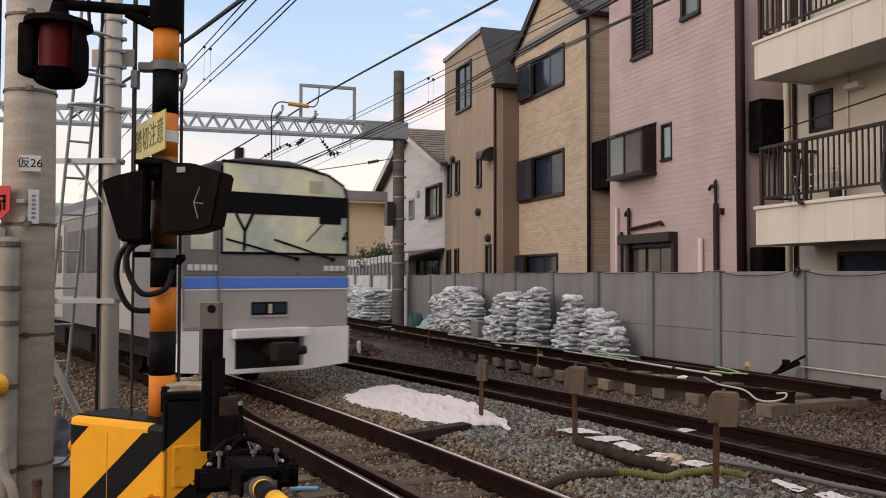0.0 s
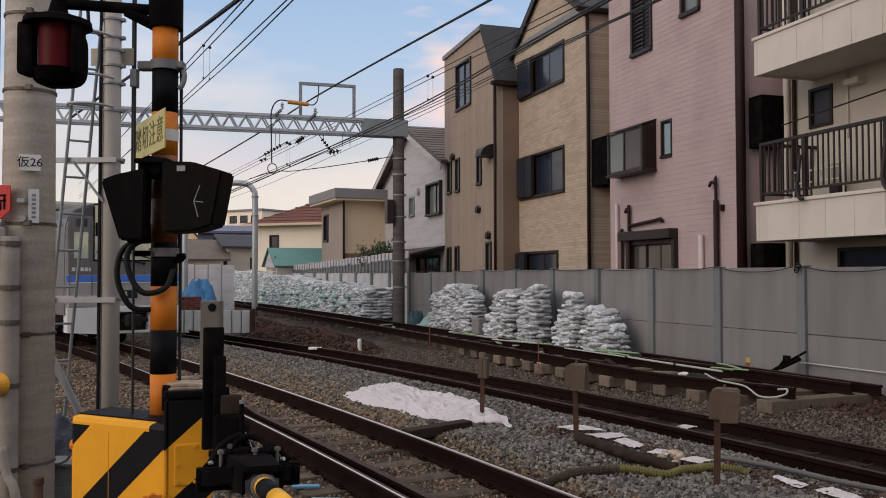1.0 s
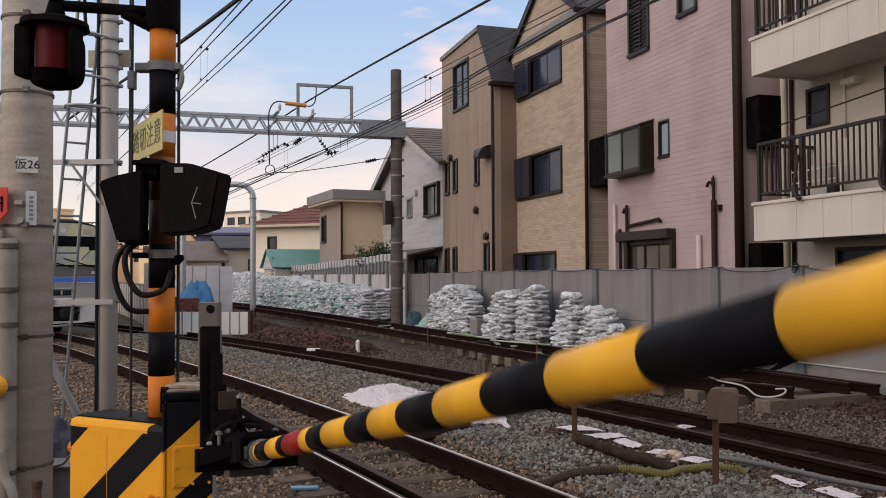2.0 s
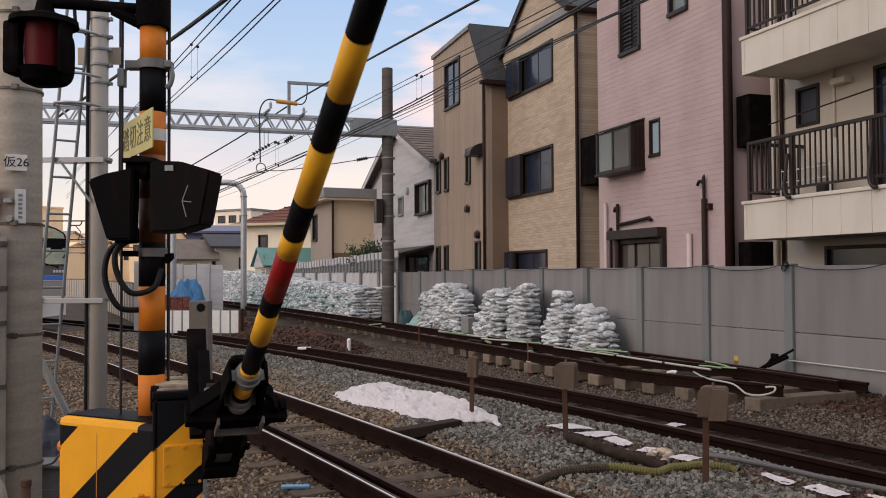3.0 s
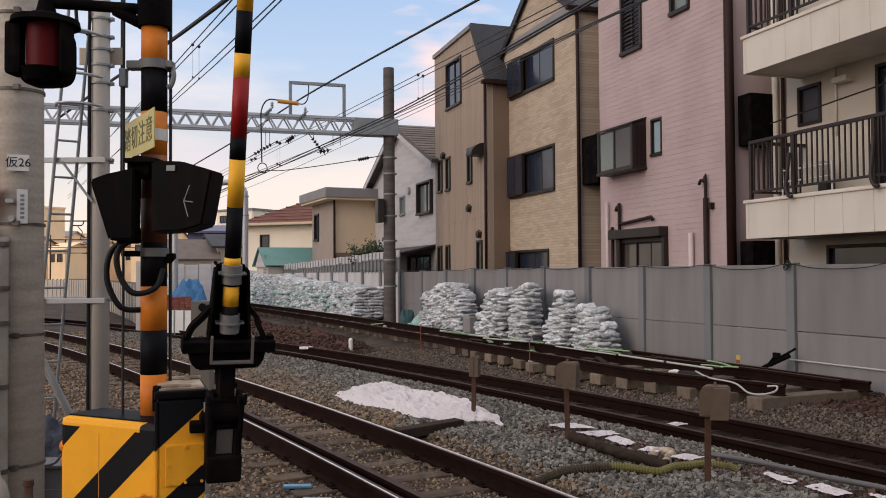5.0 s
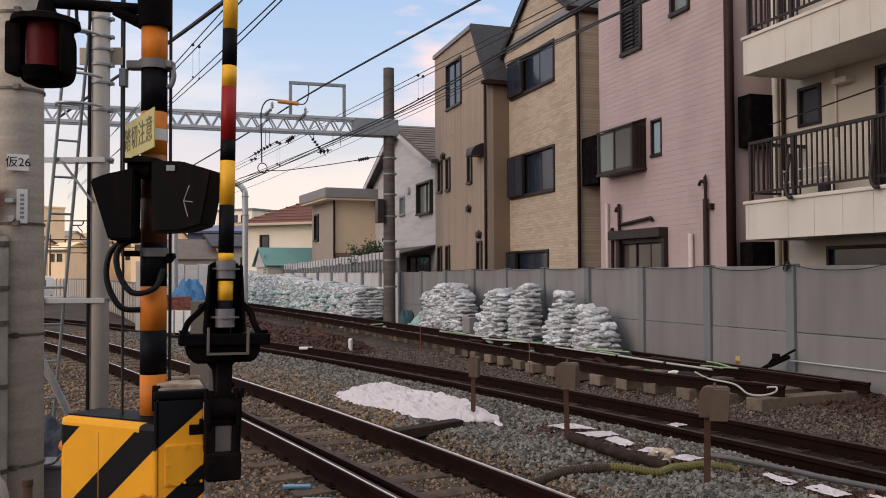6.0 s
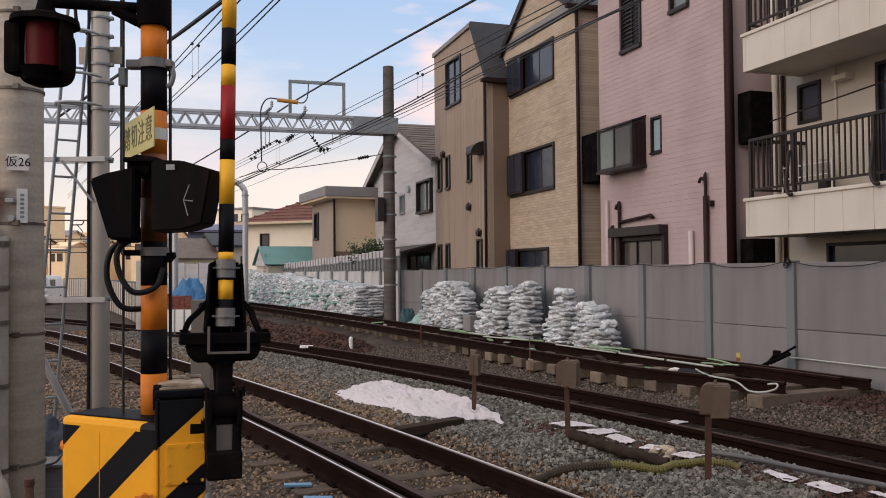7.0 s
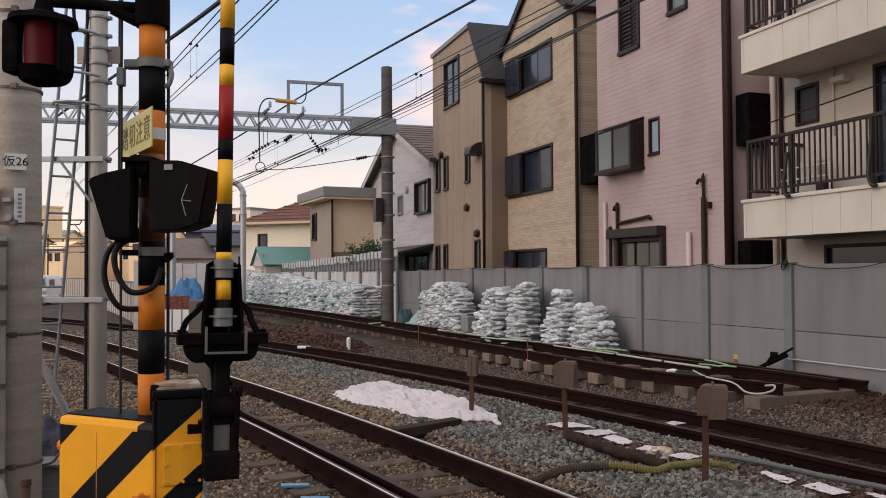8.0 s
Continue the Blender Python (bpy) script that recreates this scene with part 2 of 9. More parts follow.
    glass_pale=mat("frosted_glass", (0.15, 0.175, 0.165), 0.2, vary=0.1, scale=1.5, fine=20, bump=0.05),
    glass_brown=mat("brown_tinted_glass", (0.085, 0.078, 0.072), 0.15, vary=0.1, scale=1.5, fine=20, bump=0.03, spec=0.35),
    blind=mat("pale_blind", (0.30, 0.40, 0.45), 0.4, vary=0.1, scale=4, fine=30, bump=0.1, streak=(0.3, 0.3, 30)),
    louvre=mat("shutter_slats", (0.05, 0.05, 0.06), 0.5, 0.2, vary=0.1, scale=6, fine=40, bump=0.1),
    steel_body=mat("brushed_steel_body", (0.165, 0.165, 0.17), 0.5, 0.2, vary=0.05, scale=3, fine=60, bump=0.03),
    train_face=mat("train_front_paint", (0.37, 0.345, 0.325), 0.4, 0.1, vary=0.05, scale=3, fine=60, bump=0.03),
    train_roof=mat("train_roof", (0.07, 0.068, 0.07), 0.6, vary=0.1, scale=3, fine=40, bump=0.05),
    train_dark=mat("train_front_dark", (0.16, 0.15, 0.145), 0.3, 0.0, vary=0.05, scale=3, fine=60, bump=0.03),
    train_white=mat("train_skirt_white", (0.72, 0.70, 0.69), 0.4, vary=0.06, scale=4, fine=40, bump=0.05),
    train_blue=mat("train_blue_band", (0.07, 0.20, 0.66), 0.35, vary=0.04, scale=3, fine=60, bump=0.02),
    under=mat("underframe", (0.02, 0.018, 0.017), 0.85, vary=0.3, scale=5, fine=40, bump=0.2),
    yellow_tag=mat("yellow_tag", (0.42, 0.36, 0.10), 0.6, vary=0.15, scale=8, fine=40, bump=0.05),
    stake_red=mat("faded_red_stake", (0.22, 0.06, 0.035), 0.7, vary=0.1, scale=6, fine=40, bump=0.03),
    red_sign=mat("red_sign", (0.60, 0.03, 0.025), 0.45, vary=0.06, scale=6, fine=40, bump=0.03),
    white_plate=mat("white_plate", (0.68, 0.67, 0.64), 0.5, vary=0.08, scale=8, fine=50, bump=0.05),
    sign_yellow=mat("faded_yellow_plate", (0.56, 0.50, 0.19), 0.55, vary=0.08, scale=8, fine=50, bump=0.05),
    red_lens=mat("red_lens", (0.085, 0.003, 0.005), 0.5, vary=0.05, scale=6, fine=40, bump=0.0, spec=0.12),
    ply=mat("pale_plate", (0.50, 0.43, 0.33), 0.7, vary=0.1, scale=6, fine=50, bump=0.1),
    box_brown=mat("box_brown", (0.098, 0.066, 0.045), 0.7, vary=0.15, scale=8, fine=50, bump=0.15),
    old_band=mat("stained_steel_band", (0.13, 0.115, 0.10), 0.6, 0.5, vary=0.3, scale=9, fine=50, bump=0.2, second=(0.07, 0.05, 0.04)),
    post_rust=mat("rusty_post", (0.08, 0.044, 0.032), 0.85, vary=0.25, scale=10, fine=60, bump=0.3),
    blue_pale=mat("pale_blue_plastic", (0.12, 0.27, 0.40), 0.5, vary=0.12, scale=8, fine=30, bump=0.1),
    teal=mat("dark_teal_sheet", (0.015, 0.06, 0.07), 0.6, vary=0.2, scale=5, fine=20, bump=0.5, dist=0.03),
    navy_tarp=mat("navy_tarp", (0.02, 0.026, 0.045), 0.6, vary=0.2, scale=5, fine=20, bump=0.5, dist=0.03),
    blue_tarp=mat("blue_tarp", (0.04, 0.18, 0.38), 0.6, vary=0.2, scale=5, fine=20, bump=0.5, dist=0.03),
    green_plastic=mat("green_plastic", (0.24, 0.36, 0.20), 0.5, vary=0.15, scale=8, fine=40, bump=0.1),
    hose_grey=mat("grey_conduit", (0.095, 0.09, 0.09), 0.5, vary=0.12, scale=8, fine=40, bump=0.1),
    hose_dirt=mat("muddy_hose", (0.055, 0.044, 0.032), 0.8, vary=0.3, scale=8, fine=40, bump=0.3),
    hose_olive=mat("olive_hose", (0.13, 0.115, 0.03), 0.7, vary=0.2, scale=8, fine=40, bump=0.2),
    leaf=mat("leaf", (0.045, 0.07, 0.025), 0.7, vary=0.2, scale=8, fine=30, bump=0.1, per_island=0.4),
    white_pipe=mat("white_pipe", (0.40, 0.41, 0.37), 0.5, vary=0.1, scale=8, fine=40, bump=0.05),
    insul=mat("insulator_orange", (0.55, 0.26, 0.05), 0.4, vary=0.1, scale=8, fine=40, bump=0.05),
    lid_worn=mat("worn_lid", (0.46, 0.37, 0.27), 0.7, vary=0.3, scale=9, fine=40, bump=0.3, second=(0.16, 0.115, 0.08), patch=(0.4, 0.65)),
    detector=mat("stanchion_paint", (0.14, 0.128, 0.115), 0.6, vary=0.12, scale=5, fine=50, bump=0.1),
    # Soot and the shade of the lamp hoods, both mixed into the orange.
    sooty_shaded_orange=mat("sooty_shaded_orange_paint", (0.26, 0.08, 0.018), 0.6, vary=0.3, scale=7, fine=40, bump=0.1, second=(0.03, 0.014, 0.008), patch=(0.42, 0.66), streak=(1, 1, 0.4)),
    hood_black=mat("rusty_black_enamel", (0.0042, 0.0038, 0.0042), 0.6, spec=0.07, vary=0.3, scale=5, fine=40, bump=0.15, second=(0.018, 0.009, 0.006), patch=(0.5, 0.8), streak=(3, 3, 0.7)),
    faded_ink=mat("faded_ink", (0.12, 0.11, 0.04), 0.6, vary=0.3, scale=9, fine=50, bump=0.0, second=(0.26, 0.23, 0.09), patch=(0.45, 0.7)),
    # Low evening sun is painted into the colour of the distant buildings.
    far_sun_tint=mat("far_building_sun_tint", (0.97, 0.71, 0.44), 0.85, vary=0.1, scale=0.6, fine=8, bump=0.05),
)


def brick_look(name, color, mortar, w=0.30, h=0.076):
    """Siding pressed to look like thin bricks, in the wall's own x and z."""
    m = mat(name, color, 0.8, 0.0, 0.10, 1.2, 40.0, 0.15)
    n, l = m.node_tree.nodes, m.node_tree.links
    b = n["Principled BSDF"]
    old = b.inputs["Base Color"].links[0].from_socket
    co = n.new("ShaderNodeTexCoord"); sp = n.new("ShaderNodeSeparateXYZ"); cb = n.new("ShaderNodeCombineXYZ")
    l.new(co.outputs["Object"], sp.inputs[0]); l.new(sp.outputs[0], cb.inputs[0]); l.new(sp.outputs[2], cb.inputs[1])
    br = n.new("ShaderNodeTexBrick")
    br.inputs["Scale"].default_value = 1.0
    br.inputs["Brick Width"].default_value, br.inputs["Row Height"].default_value = w, h
    br.inputs["Mortar Size"].default_value, br.inputs["Mortar Smooth"].default_value, br.inputs["Bias"].default_value = 0.006, 0.3, -0.2
    br.inputs["Color1"].default_value, br.inputs["Color2"].default_value, br.inputs["Mortar"].default_value = (1, 1, 1, 1), (0.80, 0.78, 0.76, 1), (*mortar, 1)
    l.new(cb.outputs[0], br.inputs["Vector"])
    mx = n.new("ShaderNodeMix"); mx.data_type, mx.blend_type = "RGBA", "MULTIPLY"
    mx.inputs[0].default_value = 1.0
    l.new(old, mx.inputs[6]); l.new(br.outputs["Color"], mx.inputs[7]); l.new(mx.outputs[2], b.inputs["Base Color"])
    bp = n.new("ShaderNodeBump"); bp.inputs["Strength"].default_value, bp.inputs["Distance"].default_value, bp.invert = 0.5, 0.006, True
    l.new(br.outputs["Fac"], bp.inputs["Height"])
    l.new(b.inputs["Normal"].links[0].from_socket, bp.inputs["Normal"]); l.new(bp.outputs[0], b.inputs["Normal"])
    return m



def ridged(m, dist):
    """Uses the large, stretched noise of a surface for its relief too."""
    n, l = m.node_tree.nodes, m.node_tree.links
    b = n["Principled BSDF"]
    big = [q for q in n if q.type == "TEX_NOISE"][0]
    bp = n.new("ShaderNodeBump"); bp.inputs["Strength"].default_value, bp.inputs["Distance"].default_value = 0.8, dist
    l.new(big.outputs["Fac"], bp.inputs["Height"]); l.new(b.inputs["Normal"].links[0].from_socket, bp.inputs["Normal"]); l.new(bp.outputs[0], b.inputs["Normal"])


ridged(M["pole_conc"], 0.005)
ridged(M["bag"], 0.014); ridged(M["bag_far"], 0.014)

M["beige"] = brick_look("beige_brick_siding", (0.50, 0.405, 0.31), (0.72, 0.70, 0.68))

# ---- building blocks ----
def thing(name, m=None, label="", category="", group="", kind=""):
    ob = new(name)
    ob.empty_display_size = 0.2
    if m is not None:
        ob.matrix_world = m
    return tagged(ob, label, category, group, kind)


def part(name, bm, material, parent=None, label="", smooth=False, m=None):
    """Links a bmesh as one mesh object under a thing or a part."""
    me = bpy.data.meshes.new(name)
    bm.to_mesh(me)
    bm.free()
    for mt in (material if isinstance(material, (list, tuple)) else [material]):
        me.materials.append(mt)
    if smooth:
        for p in me.polygons:
            p.use_smooth = len(p.vertices) <= 4
    ob = new(name, me)
    if parent is not None:
        ob.parent = parent
    if m is not None:
        ob.matrix_basis = m
    if label:
        ob["label"] = label
    return ob


def share(name, me, parent, m, label=""):
    """One more object on a mesh that exists."""
    ob = new(name, me)
    ob.parent = parent
    ob.matrix_basis = m
    if label:
        ob["label"] = label
    return ob


def box(bm, x0, x1, y0, y1, z0, z1, bevel=0.0, m=None, mi=0):
    r = bmesh.ops.create_cube(bm, size=1.0)
    vs = r["verts"]
    for v in vs:
        v.co = Vector((x0 + (v.co.x + 0.5) * (x1 - x0), y0 + (v.co.y + 0.5) * (y1 - y0), z0 + (v.co.z + 0.5) * (z1 - z0)))
        if m is not None:
            v.co = m @ v.co
    fs = {f for v in vs for f in v.link_faces}
    for f in fs:
        f.material_index = mi
    if bevel > 0:
        es = list({e for f in fs for e in f.edges})
        bmesh.ops.bevel(bm, geom=es, offset=bevel, segments=2, affect="EDGES", profile=0.6, clamp_overlap=True, material=-1)
    return bm


def rod(bm, a, b, r0, r1=None, seg=10, cap=True, mi=0):
    a, b = Vector(a), Vector(b)
    d = b - a
    q = d.to_track_quat("Z", "Y").to_matrix().to_4x4()
    mm = Matrix.Translation((a + b) / 2) @ q
    r = bmesh.ops.create_cone(bm, cap_ends=cap, segments=seg, radius1=r0, radius2=r0 if r1 is None else r1, depth=d.length, matrix=mm)
    for f in {f for v in r["verts"] for f in v.link_faces}:
        f.material_index = mi
    return bm


def sweep(bm, pts, profile, closed_profile=True, cap=True, up=None, mi=None):
    """Profile (list of (side, height)) swept along points; side is to the right of the way, height up."""
    pts = [Vector(p) for p in pts]
    rings = []
    for i, p in enumerate(pts):
        d = (pts[min(i + 1, len(pts) - 1)] - pts[max(i - 1, 0)]).normalized()
        u0 = Vector(up) if up else Vector((0, 0, 1))
        s = d.cross(u0)
        if s.length < 1e-4:
            s = d.cross(Vector((0, 1, 0)))
        s.normalize()
        u = s.cross(d)
        rings.append([bm.verts.new(p + s * a + u * b) for a, b in profile])
    n = len(profile)
    for i in range(len(rings) - 1):
        for j in range(n if closed_profile else n - 1):
            k = (j + 1) % n
            f = bm.faces.new((rings[i][j], rings[i][k], rings[i + 1][k], rings[i + 1][j]))
            if mi:
                f.material_index = mi(j)
    if cap and closed_profile:
        try:
            bm.faces.new(rings[0][::-1]); bm.faces.new(rings[-1])
        except ValueError:
            pass
    return bm


def tube(bm, pts, r, seg=8, wobble=None):
    """Round tube along points, its frame carried along without twisting; wobble(i, j) scales the radius."""
    pts = [Vector(p) for p in pts]
    rings, s = [], None
    for i, p in enumerate(pts):
        d = (pts[min(i + 1, len(pts) - 1)] - pts[max(i - 1, 0)]).normalized()
        s = d.orthogonal() if s is None else s - d * s.dot(d)
        s.normalize()
        u = s.cross(d)
        ring = []
        for j in range(seg):
            a = 2 * math.pi * j / seg
            k = r * (wobble(i, j) if wobble else 1.0)
            ring.append(bm.verts.new(p + s * (k * math.cos(a)) + u * (k * math.sin(a))))
        rings.append(ring)
    fs = []
    for i in range(len(rings) - 1):
        for j in range(seg):
            q = (j + 1) % seg
            fs.append(bm.faces.new((rings[i][j], rings[i][q], rings[i + 1][q], rings[i + 1][j])))
    fs.append(bm.faces.new(rings[0][::-1])); fs.append(bm.faces.new(rings[-1]))
    bmesh.ops.recalc_face_normals(bm, faces=fs)
    return bm


def bez(ctrl, n=16):
    """Points of a smooth curve through control points (Catmull-Rom)."""
    c = [Vector(p) for p in ctrl]
    c = [c[0] * 2 - c[1]] + c + [c[-1] * 2 - c[-2]]
    out = []
    for i in range(1, len(c) - 2):
        for k in range(n):
            t = k / n
            p0, p1, p2, p3 = c[i - 1], c[i], c[i + 1], c[i + 2]
            out.append(0.5 * ((2 * p1) + (p2 - p0) * t + (2 * p0 - 5 * p1 + 4 * p2 - p3) * t * t + (3 * p1 - p0 - 3 * p2 + p3) * t ** 3))
    out.append(c[-2])
    return out


def prism(bm, poly, y0, y1, m=None, mi=0):
    """Polygon in x, z pulled from y0 to y1."""
    a = [bm.verts.new(Vector((x, y0, z))) for x, z in poly]
    b = [bm.verts.new(Vector((x, y1, z))) for x, z in poly]
    n = len(poly)
    fs = [bm.faces.new(a), bm.faces.new(b[::-1])]
    for i in range(n):
        fs.append(bm.faces.new((a[i], b[i], b[(i + 1) % n], a[(i + 1) % n])))
    for f in fs:
        f.material_index = mi
    if m is not None:
        for v in a + b:
            v.co = m @ v.co
    bmesh.ops.recalc_face_normals(bm, faces=fs)
    return bm


def frame_of(n, dist):
    """Axes of an upright plane: x along it (towards the near end), y away from the viewer, z up."""
    n = Vector((n[0], n[1], 0)).normalized()
    w = Vector((n.y, -n.x, 0))
    m = Matrix.Identity(4)
    m.col[0][:3], m.col[1][:3], m.col[2][:3] = w, n, (0, 0, 1)
    m.translation = n * dist
    return m


def gauss(a, b):
    return random.uniform(a, b)


TRACK_A = (Vector((-105.76, -51.35)), 120.79)
TRACK_B = (Vector((-86.4, -40.9)), 103.07)


def arc_pt(track, s, off=0.0, z=0.0):
    """Point s metres along a track's curve (0 abreast of the viewer), off to its right."""
    c, r = track
    a0 = math.atan2(-c.y, -c.x)
    a = a0 + s / r
    return Vector((c.x + (r + off) * math.cos(a), c.y + (r + off) * math.sin(a), z))


def arc_m(track, s, off=0.0, z=0.0):
    """Pose on the curve: x to the right of the way, y onward."""
    c, r = track
    a = math.atan2(-c.y, -c.x) + s / r
    return Matrix.Translation(arc_pt(track, s, off, z)) @ Matrix.Rotation(a, 4, "Z")


WALL = frame_of((0.912, 0.410), 10.77)

# ---- ground, ballast and tracks ----
def smooth(a, b, x):
    t = max(0.0, min(1.0, (x - a) / (b - a)))
    return t * t * (3 - 2 * t)


def ground_z(x, y):
    p = Vector((x, y))
    a = (p - TRACK_A[0]).length - TRACK_A[1]
    b = (p - TRACK_B[0]).length - TRACK_B[1]
    q = 0.912 * x + 0.410 * y
    z = -0.20
    z -= 0.12 * smooth(-1.2, -3.0, a)
    if a > 0.7 and b < -0.7:
        z += 0.15 * smooth(0.7, 1.25, a) * smooth(-0.7, -1.5, b)
    z -= 0.13 * smooth(-1.0, -0.6, b)
    if abs(a) < 0.53:
        z += 0.012
    z += 0.20 * smooth(7.6, 9.0, q)
    z += 0.02 * noise.noise((x * 1.7, y * 1.7, 0)) + 0.03 * noise.noise((x * 0.5, y * 0.5, 3))
    far = smooth(40, 90, y)
    return z * (1 - far) - 0.25 * far


def axis(lo, hi, a, b, step):
    v, x = [], a
    while x <= b:
        v.append(x); x += step
    s = step
    while v[-1] < hi:
        s *= 1.35; v.append(v[-1] + s)
    s = step
    while v[0] > lo:
        s *= 1.35; v.insert(0, v[0] - s)
    return v


def build_ground():
    xs, ys = axis(-1500, 1500, -17, 9, 0.22), axis(-300, 2500, 1, 36, 0.25)
    verts = [(x, y, ground_z(x, y)) for y in ys for x in xs]
    n = len(xs)
    faces = [(j * n + i, j * n + i + 1, (j + 1) * n + i + 1, (j + 1) * n + i) for j in range(len(ys) - 1) for i in range(n - 1)]
    me = bpy.data.meshes.new("ground")
    me.from_pydata(verts, [], faces)
    me.materials.append(M["ballast"])
    tagged(new("ground", me), "dirty brown railway ballast and bare ground", "ground", kind="structure")


build_ground()


def stones(name, label, material, where, count, size, seed):
    """Crushed stone as one object: jittered blocks, each turned at random."""
    rng = np.random.RandomState(seed)
    cube = np.array([(x, y, z) for x in (-1, 1) for y in (-1, 1) for z in (-1, 1)], float) * 0.5
    quads = np.array([(0, 1, 3, 2), (4, 6, 7, 5), (0, 4, 5, 1), (2, 3, 7, 6), (0, 2, 6, 4), (1, 5, 7, 3)])
    verts, faces, k = [], [], 0
    made = 0
    while made < count:
        pt = where(rng)
        if pt is None:
            continue
        made += 1
        s = rng.uniform(*size) * np.array([1, rng.uniform(0.6, 1), rng.uniform(0.5, 0.9)])
        v = (cube * rng.uniform(0.55, 1.15, (8, 1)) + rng.uniform(-0.09, 0.09, (8, 3))) * s
        q = rng.normal(size=4); q /= np.linalg.norm(q)
        w, a, b, c = q
        R = np.array([[1 - 2 * (b * b + c * c), 2 * (a * b - c * w), 2 * (a * c + b * w)],
                      [2 * (a * b + c * w), 1 - 2 * (a * a + c * c), 2 * (b * c - a * w)],
                      [2 * (a * c - b * w), 2 * (b * c + a * w), 1 - 2 * (a * a + b * b)]])
        verts.append(v @ R.T + np.array([pt[0], pt[1], ground_z(pt[0], pt[1]) + (pt[2] if len(pt) > 2 else 0.0) + rng.uniform(-0.2, 0.45) * s[2]]))
        faces.append(quads + k); k += 8
    me = bpy.data.meshes.new(name)
    me.from_pydata(np.vstack(verts).tolist(), [], np.vstack(faces).tolist())
    me.materials.append(material)
    tagged(new(name, me), label, "gravel", kind="stuff")


def band(track, s0, s1, o0, o1, density_falls=True):
    def pick(rng):
        u = rng.uniform()
        s = s0 + (s1 - s0) * (u ** 1.6 if density_falls else u)
        p = arc_pt(track, s, rng.uniform(o0, o1))
        return p.x, p.y
    return pick


def between(rng):
    s = 4.5 + 22 * rng.uniform() ** 1.5
    p = arc_pt(TRACK_A, s, rng.uniform(1.0, 3.6))
    b = (Vector((p.x, p.y)) - TRACK_B[0]).length - TRACK_B[1]
    return (p.x, p.y) if b < -0.74 else None


def beyond(rng):
    s = 6 + 22 * rng.uniform() ** 1.3
    p = arc_pt(TRACK_B, s, rng.uniform(0.70, 3.0))
    q = 0.912 * p.x + 0.410 * p.y
    return (p.x, p.y) if q < (9.3 if p.y < 15 else 8.4) else None


def by_wall(rng):
    p = WALL @ Vector((-27 + 20.5 * rng.uniform() ** 0.7, rng.uniform(-1.7, -0.05), 0))
    return p.x, p.y


stones("grey_gravel", "heaped grey crushed stone between two tracks", M["stone_grey"], between, 38000, (0.022, 0.05), 1)
stones("edge_gravel", "brown ballast stones along the rail", M["stone_brown"], band(TRACK_A, 4, 28, 0.66, 1.15), 7000, (0.022, 0.048), 7)
stones("path_gravel", "brown dusty ballast stones beside a rail", M["stone_brown"], band(TRACK_A, 9.3, 28, 0.9, 1.75), 6000, (0.025, 0.05), 8)
stones("track_gravel", "brown dusty ballast stones between the rails", M["stone_brown"], band(TRACK_A, 4, 30, -0.54, 0.54), 13000, (0.015, 0.038), 2)
stones("shoulder_gravel", "brown ballast stones beside the running rail", M["stone_brown"], band(TRACK_A, 3, 30, -3.4, -0.62), 27000, (0.019, 0.045), 3)
stones("side_gravel", "brownish grey ballast stones beside rusty rails", M["stone_dull"], beyond, 26000, (0.018, 0.042), 4)
stones("soil_clods", "dark red-brown clods and stones by the wall", M["clod"], by_wall, 7000, (0.025, 0.08), 9)
stones("middle_gravel", "dark ballast stones between rusty rails", M["stone_dark"], band(TRACK_B, 4, 32, -0.78, 0.72), 12000, (0.03, 0.06), 5)

def scrap_line(rng):
    t = rng.uniform()
    return 1.05 + 2.3 * t + rng.normal() * 0.12, 9.5 - 3.3 * t + rng.normal() * 0.16


stones("soil_debris", "brown clods and stones along the torn sheet strips", M["clod"], scrap_line, 1800, (0.02, 0.06), 41)

RAIL = [(-0.032, -0.003), (-0.022, 0), (0.022, 0), (0.032, -0.003), (0.034, -0.035), (0.01, -0.045), (0.01, -0.125), (0.063, -0.14), (0.063, -0.153),
        (-0.063, -0.153), (-0.063, -0.14), (-0.01, -0.125), (-0.01, -0.045), (-0.034, -0.035)]


def rail_on(parent, pts, head, name="rail", label="", tall=1.0, strip=None, rest="rail_dull"):
    """A rail swept along its line; strip is the polished share of the head, from one edge to the other."""
    bm = bmesh.new()
    prof = [(a, b * tall) for a, b in RAIL]
    if strip:
        (xa, za), (xb, zb) = prof[1], prof[2]
        prof[2:2] = [(xa + (xb - xa) * f, za + (zb - za) * f) for f in strip]
        tone = {0: 2, 1: 3, 2: 1, 3: 3, 4: 2}
    else:
        tone = {0: 2, 1: 1, 2: 2}
    sweep(bm, pts, prof, mi=lambda j: tone.get(j, 0))
    bmesh.ops.recalc_face_normals(bm, faces=bm.faces)
    return part(name, bm, [M["rail_side"], head, M["rail_dull"], M[rest]], parent, label)


def sleeper_mesh(length, width, height, material):
    bm = bmesh.new()
    box(bm, -length / 2, length / 2, -width / 2, width / 2, -height, 0, 0.015)
    me = bpy.data.meshes.new("sleeper")
    bm.to_mesh(me); bm.free()
    me.materials.append(material)
    return me


